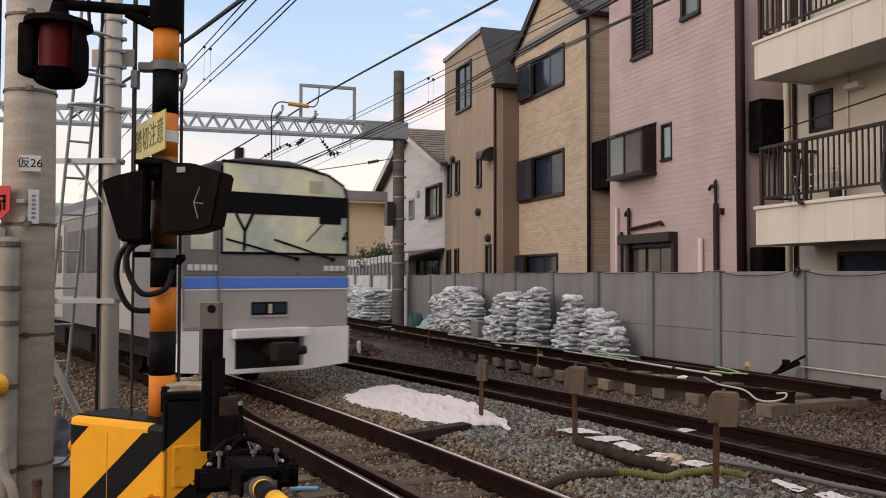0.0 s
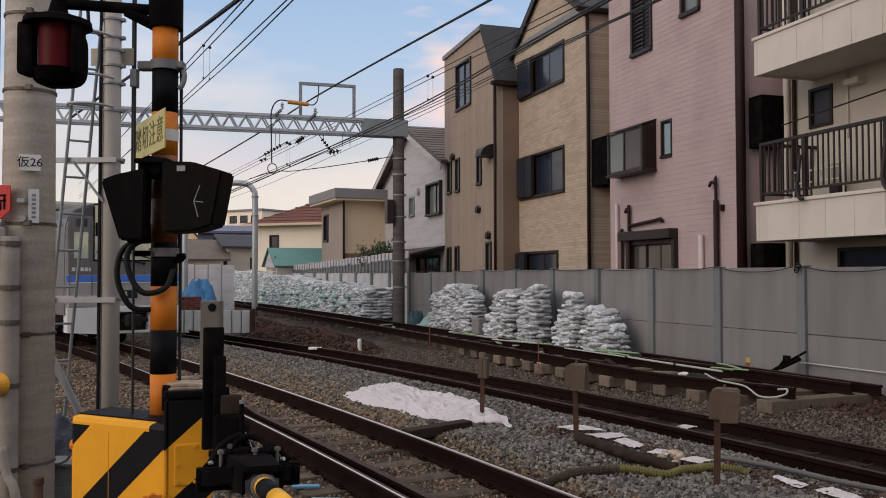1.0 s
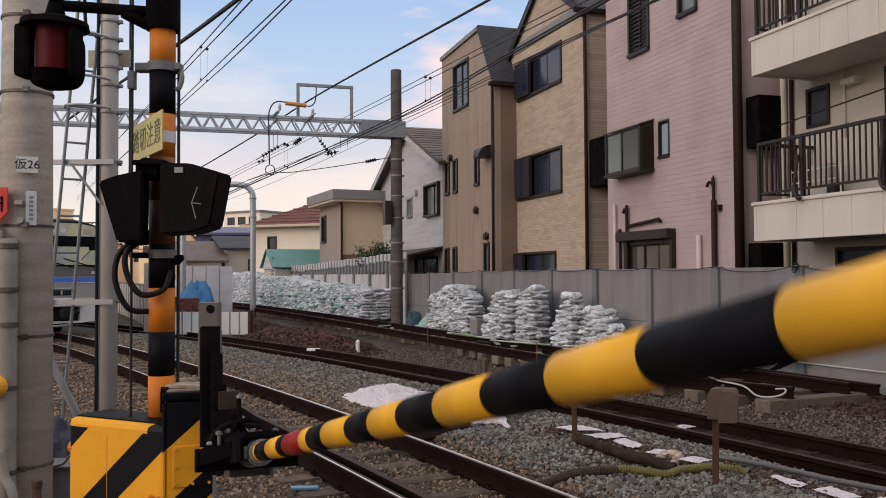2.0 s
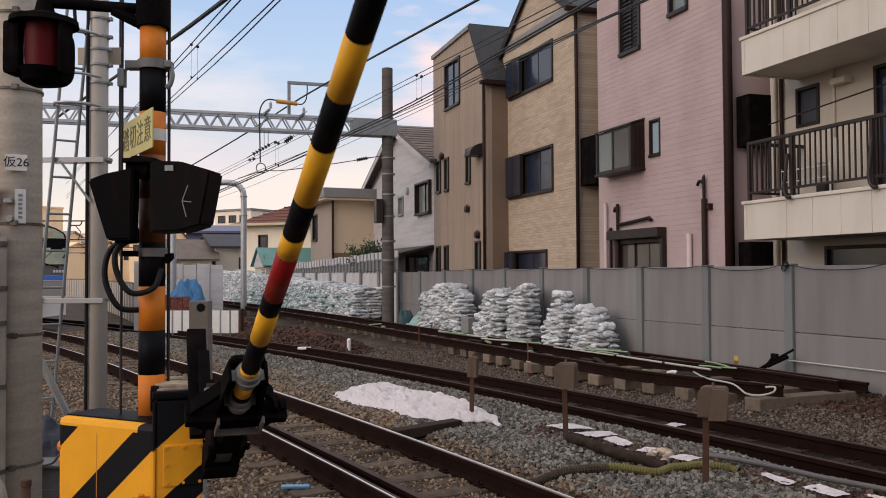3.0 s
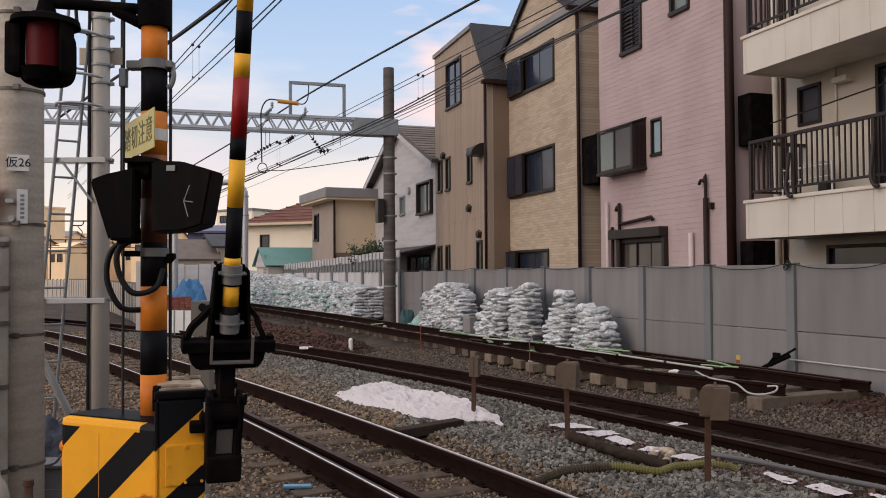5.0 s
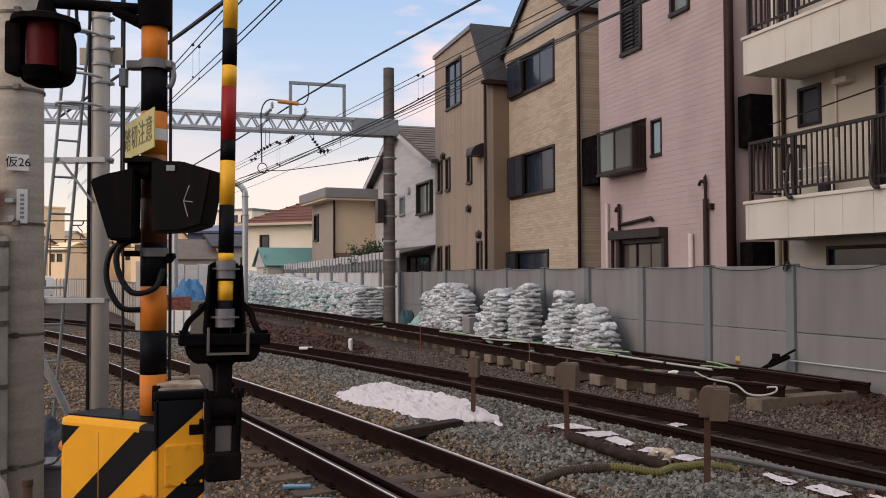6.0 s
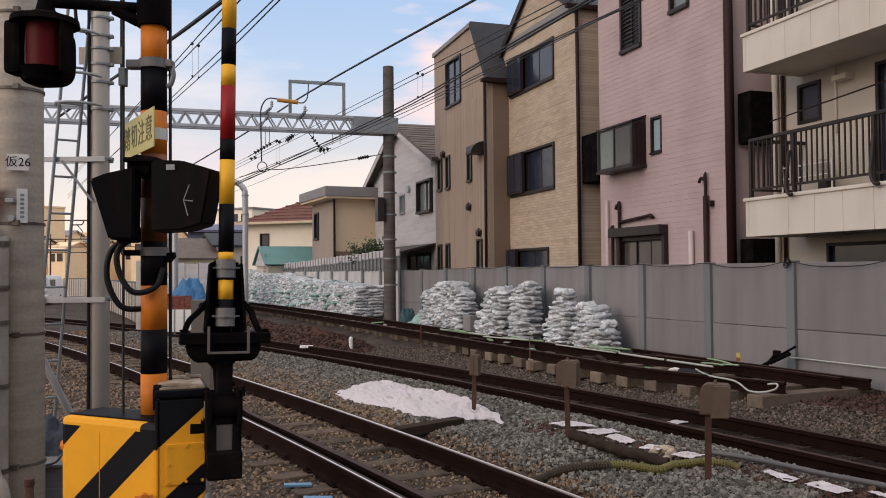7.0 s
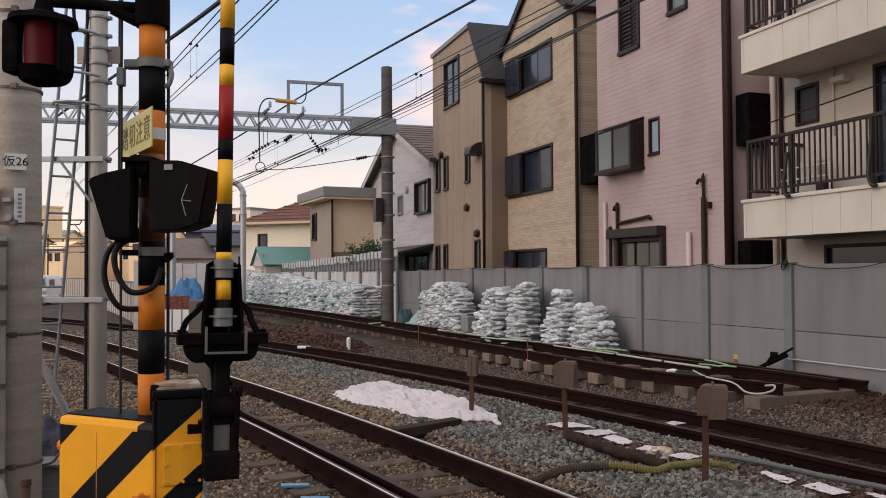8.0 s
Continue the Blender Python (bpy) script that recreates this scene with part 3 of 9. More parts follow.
def clip_mesh():
    bm = bmesh.new()
    box(bm, -0.10, 0.10, -0.07, 0.07, 0.0, 0.018, 0.004)
    for sx in (-1, 1):
        rod(bm, (sx * 0.082, 0, 0.0), (sx * 0.082, 0, 0.05), 0.016, 0.012, 8)
        box(bm, sx * 0.075 - 0.025, sx * 0.075 + 0.025, -0.03, 0.03, 0.018, 0.032, 0.004)
    me = bpy.data.meshes.new("rail_plate")
    bm.to_mesh(me); bm.free()
    me.materials.append(M["rail_side"])
    return me


def build_tracks():
    pl = clip_mesh()
    # running track, polished heads
    t1 = thing("track_1", label="curved railway track with polished rail heads", category="track", kind="structure")
    for o, strip, rest in ((-0.57, (0.02, 0.45), "rail_dull"), (0.57, (0.45, 0.98), "rail_worn")):
        rail_on(t1, [arc_pt(TRACK_A, s, o) for s in np.arange(-12, 150, 1.0)], M["rail_head"], tall=1.1, strip=strip, rest=rest)
    rail_on(t1, [arc_pt(TRACK_A, s, -0.36 + 0.09 * smooth(10.2, 11.5, s), -0.02) for s in np.arange(-4, 12, 0.5)], M["rail_dull"], "guard_rail", "rusty guard rail inside the running rail")
    me = sleeper_mesh(2.0, 0.22, 0.16, M["sleeper"])
    for i in range(64):
        s = -4 + 0.62 * i
        share("sleeper", me, t1, arc_m(TRACK_A, s, random.uniform(-0.01, 0.01), -0.172) @ pose(0, 0, 0, 0, 0, random.uniform(-1, 1)))
        if 3 < s < 18:
            for o in (-0.57, 0.57):
                share("rail_plate", pl, t1, arc_m(TRACK_A, s, o, -0.172))
    # rusty middle track
    t2 = thing("track_2", label="curved railway track with dull rusty rails", category="track", kind="structure")
    for o in (-0.475, 0.475):
        rail_on(t2, [arc_pt(TRACK_B, s, o, -0.12) for s in np.arange(-12, 130, 1.0)], M["rail_dull"], tall=1.45)
    me = sleeper_mesh(1.8, 0.22, 0.16, M["wood_old"])
    for i in range(56):
        s = -4 + 0.64 * i
        share("sleeper", me, t2, arc_m(TRACK_B, s, 0, -0.285) @ pose(0, 0, 0, 0, 0, random.uniform(-1.5, 1.5)))
        if 3 < s < 20:
            for o in (-0.475, 0.475):
                share("rail_plate", pl, t2, arc_m(TRACK_B, s, o, -0.29))
    # lifted far track along the fence, on exposed sleepers
    t3 = thing("track_3", label="disused lifted track on exposed concrete sleepers along the fence", category="track", kind="structure")

    def far(k, o):
        return WALL @ Vector((k, o - 10.77, 0.15))
    left = [far(k, 8.30 + 0.72 * smooth(-11.2, -7.8, k) - 0.0016 * max(0, -k - 26) ** 2) for k in np.arange(-95, -8.4, 0.6)]
    right = [far(k, 9.42 + 0.55 * smooth(-14.5, -10, k) - 0.0016 * max(0, -k - 26) ** 2) for k in np.arange(-95, -8.1, 0.6)]
    rail_on(t3, left, M["rail_dull"], tall=1.15); rail_on(t3, right, M["rail_dull"], tall=1.15)
    me = sleeper_mesh(2.0, 0.29, 0.17, M["sleeper_pale"])
    for i in range(48):
        k = -8.7 - 0.66 * i
        o = 9.2 + 0.35 * smooth(-13, -8.5, k) - 0.0016 * max(0, -k - 26) ** 2 - 0.08 + 0.32 * smooth(-15, -20, k)
        share("sleeper", me, t3, WALL @ Matrix.Translation((k + random.uniform(-0.03, 0.03), o - 10.77 + random.uniform(-0.06, 0.06), -0.012 - random.uniform(0, 0.025))) @ pose(0, 0, 0, random.uniform(-1, 1), 0, 90 + random.uniform(-3, 3)))


build_tracks()


def build_fence():
    f = thing("wall_fence", WALL, "grey precast concrete panel wall with slim posts", "wall", kind="structure")
    k0, s = -10.19, 1.93

    def rise(k):
        return 0.11 - 0.07 * smooth(-20, -28, k)
    pm = bmesh.new(); box(pm, -0.085, 0.085, -0.075, 0.085, -0.6, 1.70, 0.012)
    box(pm, -0.10, 0.10, 0.0, 0.06, -0.6, 1.66, 0.0)
    post_me = bpy.data.meshes.new("fence_post"); pm.to_mesh(post_me); pm.free(); post_me.materials.append(M["conc_post"])
    meshes = []
    for z0, z1 in ((-0.6, 0.635), (0.60, 1.665)):
        b = bmesh.new(); box(b, 0.09, s - 0.09, -0.012, 0.04, z0, z1, 0.008)
        me = bpy.data.meshes.new("panel"); b.to_mesh(me); b.free(); me.materials.append(M["conc"]); meshes.append(me)
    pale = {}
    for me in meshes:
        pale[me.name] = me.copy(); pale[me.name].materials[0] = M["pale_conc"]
    for i in range(-4, 34):
        k = k0 - s * i
        bend = Matrix.Translation((0, -0.0016 * max(0, -k - 26) ** 2, 0))
        share("fence_post", post_me, f, bend @ Matrix.Translation((k, random.uniform(-0.01, 0.01), rise(k) + random.uniform(-0.01, 0.01))))
        for me in meshes:
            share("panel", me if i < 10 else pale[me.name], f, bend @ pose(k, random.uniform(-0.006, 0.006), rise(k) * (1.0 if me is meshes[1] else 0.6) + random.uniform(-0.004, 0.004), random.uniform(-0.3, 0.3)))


build_fence()


def unseen_back_walls():
    """Plain unseen walls added behind the viewer; they close the place and block light."""
    for x0, x1, y, z in ((-9.0, -1.5, -8.5, 7.5), (-1.2, 6.5, -8.0, 8.6), (6.8, 16.0, -8.8, 7.8)):
        bm = bmesh.new(); box(bm, x0, x1, y - 0.3, y, -0.4, z, 0.02)
        tagged(part("wall_street", bm, M["flat_grey"]), "plain unseen wall added behind the viewer to block light", "wall", kind="structure")


unseen_back_walls()


def dark_bed():
    """Dark ballast under the middle track."""
    bm = bmesh.new()
    pts = [arc_pt(TRACK_B, s, 0, -0.345) for s in np.arange(-6, 60, 1.0)]
    sweep(bm, pts, [(-0.80, -0.06), (0.74, -0.06), (0.74, 0.03), (0.5, 0.045), (-0.5, 0.045), (-0.80, 0.03)])
    bmesh.ops.recalc_face_normals(bm, faces=bm.faces)
    tagged(part("track_bed", bm, M["stone_dark"]), "very dark track bed under rusty rails", "ground", kind="structure")


dark_bed()

# ---- sandbags ----
def bag_mesh(seed, sag=0.0, nu=28, nv=12):
    """A filled woven sack: a flat block with slumped sides, folds and a gathered end."""
    rng = random.Random(seed)
    bm = bmesh.new()
    bmesh.ops.create_uvsphere(bm, u_segments=nu, v_segments=nv, radius=1.0)
    off = Vector((rng.uniform(0, 50), rng.uniform(0, 50), rng.uniform(0, 50)))
    s = lambda a, e: math.copysign(abs(a) ** e, a)
    for v in bm.verts:
        c = v.co.copy()
        p = Vector((s(c.x, 0.36) * 0.20, s(c.y, 0.42) * 0.15, s(c.z, 0.9) * 0.048))
        fold = 1 - 2 * abs(noise.noise(Vector((p.x * 11, p.y * 11, p.z * 20)) + off))
        k = noise.noise(p * 6 + off) * 0.030 + (fold - 0.5) * 0.042 * (1 - c.z * c.z)
        p += Vector((c.x, c.y, c.z * 0.7)) * k
        # frilled rim and pinched creases
        rim = (1 - c.z * c.z) ** 2
        crease = 1 - 2 * abs(noise.noise(Vector((p.x * 24, p.y * 24, 3.0)) + off))
        p.z += rim * 0.016 * noise.noise(Vector((p.x * 22, p.y * 22, 5.0)) + off) + math.copysign(0.005, c.z) * crease * (1 - rim)
        p.z += 0.03 * noise.noise(Vector((p.x * 16, p.y * 16, 9)) + off) - sag * p.x * p.x - 0.09 * max(0, abs(p.x) - 0.17)
        v.co = p
    me = bpy.data.meshes.new("sandbag")
    for f in bm.faces:
        f.smooth = True
    bm.to_mesh(me); bm.free()
    me.materials.append(M["bag"])
    return me


BAGS = [bag_mesh(i, 0.25 * (i % 3)) for i in range(8)]
FAR_BAGS = [bag_mesh(20 + i, 0.2 * (i % 2), 12, 6) for i in range(6)]


def sandbag_stack(x0, x1, y0, y1, hfun, label, seed=1, z0=0.0, lift=0.052, step=0.31):
    """Courses of sacks laid flat along the fence, following a height profile."""
    rng = random.Random(seed)
    st = thing("sandbag_stack", WALL, label, "sandbags", "sandbag stacks along the fence")
    row, z = 0, z0
    while z < z0 + 1.6:
        nx = max(1, round((x1 - x0) / step))
        for iy, y in enumerate((y0 + 0.17, y1 - 0.17)):
            for ix in range(nx):
                x = x0 + (ix + 0.5) * (x1 - x0) / nx + (0.07 if row % 2 else -0.07) + rng.uniform(-0.04, 0.04)
                limit = z0 + hfun((x - x0) / (x1 - x0)) - 0.05 * iy
                if z < limit:
                    plump = rng.uniform(1.2, 1.6) if z + lift >= limit else rng.uniform(0.65, 1.1)
                    turn = rng.choice((90, 270, 90, 0))
                    share("sandbag", BAGS[rng.randrange(8)], st,
                          pose(x, y + 0.012 * row * (1 - iy) * 0.5 + rng.uniform(-0.035, 0.035), z + 0.05 + rng.uniform(-0.012, 0.012),
                               rng.uniform(-12, 6), rng.uniform(-9, 9), turn + rng.uniform(-16, 16)) @ Matrix.Diagonal((rng.uniform(0.85, 1.15), rng.uniform(0.85, 1.2), plump, 1)))
        z += lift
        row += 1
    return st


sandbag_stack(-23.5, -20.95, -0.98, -0.36, lambda t: 0.90 + 0.40 * min(1, 2.6 * t) if t < 0.8 else 1.18 - 0.6 * (t - 0.8), "white woven sandbags stacked in a broad slumping heap", 2)
sandbag_stack(-19.9, -18.55, -0.95, -0.36, lambda t: 0.55 if t < 0.2 else 1.1 + 0.1 * t, "white woven sandbags in a low leaning stack", 3)
sandbag_stack(-18.1, -17.46, -0.95, -0.36, lambda t: 1.21 + 0.13 * min(1, t * 1.6), "white woven sandbags stacked in a tall straight column", 4)
sandbag_stack(-16.45, -15.78, -0.92, -0.42, lambda t: 1.24 - 1.3 * abs(t - 0.62), "white woven sandbags piled up to a point", 5)
sandbag_stack(-15.18, -14.28, -1.02, -0.42, lambda t: 0.92 if t < 0.45 else 0.92 - 1.05 * (t - 0.45), "white woven sandbags spilling in a sloping pile", 16)
bm = bmesh.new(); box(bm, -0.22, 0.22, -0.12, 0.12, 0, 0.5, 0.03)
tagged(part("plastic_tub", bm, M["roof_grey"], m=WALL @ pose(-20.45, -0.8, 0.0)), "grey plastic tub beside the sandbags", "tub")


def long_pile():
    """The long bank of sacks further on: the nearer stretch bag by bag, the rest in one mesh."""
    rng = random.Random(11)
    st = thing("sandbag_bank", WALL, "long bank of white and greenish sandbags along the fence", "sandbags", "sandbag stacks along the fence")
    k = -29.4
    singles = 0
    verts, faces, base = [], [], 0
    src = []
    for me in FAR_BAGS:
        vs = np.array([v.co[:] for v in me.vertices]); fs = [tuple(p.vertices) for p in me.polygons]
        src.append((vs, fs))
    while k > -66:
        top = 1.14 + 0.62 * smooth(-30, -50, k) + 0.05 * math.sin(k * 0.9)
        off = -0.0016 * max(0, -k - 26) ** 2
        z, row = 0.0, 0
        while z < top:
            for y in (-1.25 + 0.010 * row,) + ((-0.95, -0.68, -0.42) if z > top - 0.16 or k > -29.95 else ()):
                m = pose(k + rng.uniform(-0.06, 0.06) + (0.14 if row % 2 else 0), y + off + 0.2 + rng.uniform(-0.04, 0.04), z + 0.05, rng.uniform(-9, 5), rng.uniform(-8, 8), rng.choice((90, 270)) + rng.uniform(-14, 14))
                if singles < 290 and k > -34:
                    share("sandbag", BAGS[rng.randrange(8)], st, m); singles += 1
                else:
                    vs, fs = src[rng.randrange(6)]
                    mm = np.array(m)
                    verts.append(vs @ mm[:3, :3].T + mm[:3, 3]); faces += [tuple(i + base for i in f) for f in fs]; base += len(vs)
            z += 0.056; row += 1
        k -= 0.30
    me = bpy.data.meshes.new("bag_bank")
    me.from_pydata(np.vstack(verts).tolist(), [], faces)
    me.materials.append(M["bag_far"])
    ob = new("far_bag_bank", me); ob.parent = st
    tagged(ob, kind="stuff")
    for i in range(60):
        kk = -29 - rng.random() * 25
        share("green_sack", GREEN_BAG, st, pose(kk, -1.14 - 0.0016 * max(0, -kk - 26) ** 2, rng.uniform(0.05, 0.8), rng.uniform(-10, 10), rng.uniform(-10, 10), 90 + rng.uniform(-20, 20)), "dull green sack")


GREEN_BAG = BAGS[0].copy()
GREEN_BAG.materials.clear(); GREEN_BAG.materials.append(M["bag_green"])
long_pile()


# ---- white sheets on the ballast ----
def draped(name, outline_fn, nu, nv, label, lift=0.03, seed=0, category="plastic sheet", amp=0.05):
    rng = random.Random(seed)
    off = Vector((rng.uniform(0, 40), rng.uniform(0, 40), 0))
    bm = bmesh.new()
    grid = []
    for i in range(nu + 1):
        row = []
        for j in range(nv + 1):
            u, v = i / nu, j / nv
            p = outline_fn(u, v)
            ed = min(u, 1 - u, v, 1 - v)
            p = p + Vector((noise.noise(Vector((u * 14, v * 4, 1)) + off), noise.noise(Vector((u * 14, v * 4, 7)) + off))) * (0.10 if amp > 0.03 else 0.03)
            w = noise.noise(Vector((p.x * 4, p.y * 4, 2)) + off) * 0.6 + noise.noise(Vector((p.x * 11, p.y * 9, 5)) + off) * 0.4
            ridge = 1 - 2 * abs(noise.noise(Vector((p.x * 12 + p.y * 5, p.y * 4, 8)) + off))
            z = ground_z(p.x, p.y) + lift + amp * (w + 0.5 * ridge) * (0.4 + min(1, ed * 5)) + 0.06 * min(1, ed * 6) * (amp > 0.03)
            row.append(bm.verts.new((p.x, p.y, z)))
        grid.append(row)
    for i in range(nu):
        for j in range(nv):
            bm.faces.new((grid[i][j], grid[i + 1][j], grid[i + 1][j + 1], grid[i][j + 1]))
    bmesh.ops.solidify(bm, geom=bm.faces[:], thickness=0.012)
    ob = part(name, bm, M["sheet"])
    return tagged(ob, label, category)


def quad(a, b, c, d):
    a, b, c, d = (Vector(q) for q in (a, b, c, d))
    return lambda u, v: a.lerp(d, u).lerp(b.lerp(c, u), v)


def patch(ring):
    """Fills an outline: the far edge and the near edge, joined across."""
    far, near = ring
    def at(row, u):
        f = u * (len(row) - 1); i = min(int(f), len(row) - 2)
        return Vector(row[i]).lerp(Vector(row[i + 1]), f - i)
    return lambda u, v: at(near, u).lerp(at(far, u), v)


draped("white_sheet", patch((((-1.54, 12.1), (-1.31, 12.76), (-1.0, 13.22), (-0.58, 12.74), (-0.24, 12.3), (0.16, 11.68), (0.37, 11.06), (0.55, 10.24), (0.67, 9.62)),
                             ((-1.55, 12.0), (-1.22, 11.5), (-1.03, 11.1), (-0.71, 10.68), (-0.48, 10.3), (-0.26, 10.0), (0.17, 9.9), (0.42, 9.85), (0.66, 9.52)))), 150, 60, "crumpled white plastic sheet over the ballast", 0.02, 1, amp=0.052)
SCRAPS = (((1.15, 9.36), (1.39, 9.52), (1.65, 9.14), (1.28, 9.16)), ((1.37, 8.92), (1.77, 9.04), (1.80, 8.78), (1.55, 8.64)), ((1.61, 8.54), (1.75, 8.66), (1.87, 8.32), (1.75, 8.24)),
          ((1.82, 8.04), (1.95, 8.20), (2.14, 8.06), (1.97, 7.90)), ((2.04, 7.74), (2.17, 7.82), (2.39, 7.76), (2.19, 7.60)), ((2.65, 7.12), (2.73, 7.20), (2.84, 6.82), (2.71, 6.70)),
          ((2.79, 6.64), (2.97, 6.72), (3.07, 6.42), (2.90, 6.34)), ((3.16, 6.40), (3.24, 6.38), (3.42, 6.0), (3.28, 5.96)), ((2.89, 11.04), (3.03, 11.14), (3.14, 10.96), (2.96, 10.86)))
for i, (a, b, c, d) in enumerate(SCRAPS):
    draped("white_scrap", quad(a, b, c, d), 18, 8, "torn strip of white sheet on the ballast", 0.055, 20 + i, amp=0.022)

# ---- houses beyond the fence ----
def holed_wall(bm, x0, x1, z0, z1, holes, y0=0.0, y1=0.18):
    """Wall slab with rectangular openings (x0, x1, z0, z1) cut through it."""
    xs = sorted({x0, x1, *[h[0] for h in holes], *[h[1] for h in holes]})
    zs = sorted({z0, z1, *[h[2] for h in holes], *[h[3] for h in holes]})
    for i in range(len(xs) - 1):
        for j in range(len(zs) - 1):
            cx, cz = (xs[i] + xs[i + 1]) / 2, (zs[j] + zs[j + 1]) / 2
            if not any(h[0] < cx < h[1] and h[2] < cz < h[3] for h in holes):
                box(bm, xs[i], xs[i + 1], y0, y1, zs[j], zs[j + 1])
    bmesh.ops.remove_doubles(bm, verts=bm.verts, dist=0.0005)
    return bm


def boards(parent, name, x0, x1, z0, z1, pitch, holes, material, proud=0.014, gap=0.012, cut=None, vertical=False):
    """Cladding piece by piece, broken at the openings. cut(z) gives a narrower stretch."""
    lo, hi = (x0, x1) if vertical else (z0, z1)
    n = max(1, round((hi - lo) / pitch))
    p = (hi - lo) / n
    for i in range(n):
        a, b = lo + i * p + gap / 2, lo + (i + 1) * p - gap / 2
        hs = [h for h in holes if (h[0] < b and h[1] > a if vertical else h[2] < b and h[3] > a)]
        spans = [(z0, z1) if vertical else (cut((a + b) / 2) if cut else (x0, x1))]
        for h in hs:
            h0, h1 = (h[2], h[3]) if vertical else (h[0], h[1])
            spans = [q for s in spans for q in ((s[0], min(s[1], h0)), (max(s[0], h1), s[1])) if q[1] - q[0] > 0.03]
        for s0, s1 in spans:
            bm = bmesh.new()
            if vertical:
                box(bm, a, b, -proud, 0.0, s0, s1, 0.004)
            else:
                box(bm, s0, s1, -proud, 0.0, a, b, 0.004)
            part(name, bm, material, parent)


def window(parent, x0, x1, z0, z1, panes=2, depth=0.05, frame_w=0.055, glass="glass", frame="brown_metal", proud=0.05, split=None):
    w = new("window"); w.parent = parent
    bm = bmesh.new()
    f = frame_w
    box(bm, x0 - 0.02, x1 + 0.02, -proud, 0.08, z1 - f, z1 + 0.02, 0.006)
    box(bm, x0 - 0.02, x1 + 0.02, -proud - 0.03, 0.08, z0 - 0.03, z0 + f, 0.006)
    box(bm, x0 - 0.02, x0 + f, -proud, 0.08, z0 + f, z1 - f, 0.006)
    box(bm, x1 - f, x1 + 0.02, -proud, 0.08, z0 + f, z1 - f, 0.006)
    part("window_frame", bm, M[frame], w)
    xs = [x0 + f + (x1 - x0 - 2 * f) * i / panes for i in range(panes + 1)] if not split else [x0 + f, *split, x1 - f]
    for i in range(len(xs) - 1):
        y = 0.02 + 0.025 * (i % 2)
        b = bmesh.new(); box(b, xs[i] + 0.035, xs[i + 1] - 0.035, y + 0.008, y + 0.016, z0 + f + 0.03, z1 - f - 0.03)
        part("pane", b, M[glass], w)
        b = bmesh.new()
        a0, a1 = xs[i], xs[i + 1]
        box(b, a0, a0 + 0.035, y, y + 0.03, z0 + f, z1 - f); box(b, a1 - 0.035, a1, y, y + 0.03, z0 + f, z1 - f)
        box(b, a0, a1, y, y + 0.03, z0 + f, z0 + f + 0.03); box(b, a0, a1, y, y + 0.03, z1 - f - 0.03, z1 - f)
        part("sash", b, M[frame], w)
    return w


def shell(parent, x0, x1, z0, z1, deep, material, back=True):
    """Side and rear walls of a house behind its front wall."""
    for nm, a, b, c, d in (("side_wall", x0, x0 + 0.18, 0.18, deep), ("side_wall", x1 - 0.18, x1, 0.18, deep), ("rear_wall", x0, x1, deep, deep + 0.18)):
        bm = bmesh.new(); box(bm, a, b, c, d, z0, z1); part(nm, bm, material, parent)
    bm = bmesh.new(); box(bm, x0 + 0.18, x1 - 0.18, 0.2, deep, z1 - 0.2, z1 - 0.02); part("upper_floor", bm, material, parent)


def pitched(parent, name, pts, thick, material):
    """Roof plane through four corners, given a thickness."""
    bm = bmesh.new()
    p = [Vector(q) for q in pts]
    nrm = (p[1] - p[0]).cross(p[2] - p[0]).normalized()
    if nrm.z < 0:
        nrm = -nrm
    a = [bm.verts.new(q) for q in p]; b = [bm.verts.new(q - nrm * thick) for q in p]
    fs = [bm.faces.new(a), bm.faces.new(b[::-1])] + [bm.faces.new((a[i], b[i], b[(i + 1) % 4], a[(i + 1) % 4])) for i in range(4)]
    bmesh.ops.recalc_face_normals(bm, faces=fs)
    return part(name, bm, material, parent)


def pipe(parent, name, pts, r, material, label=""):
    bm = bmesh.new(); tube(bm, pts, r, 8)
    return part(name, bm, material, parent, label, smooth=True)


HF = (0.947, 0.321)


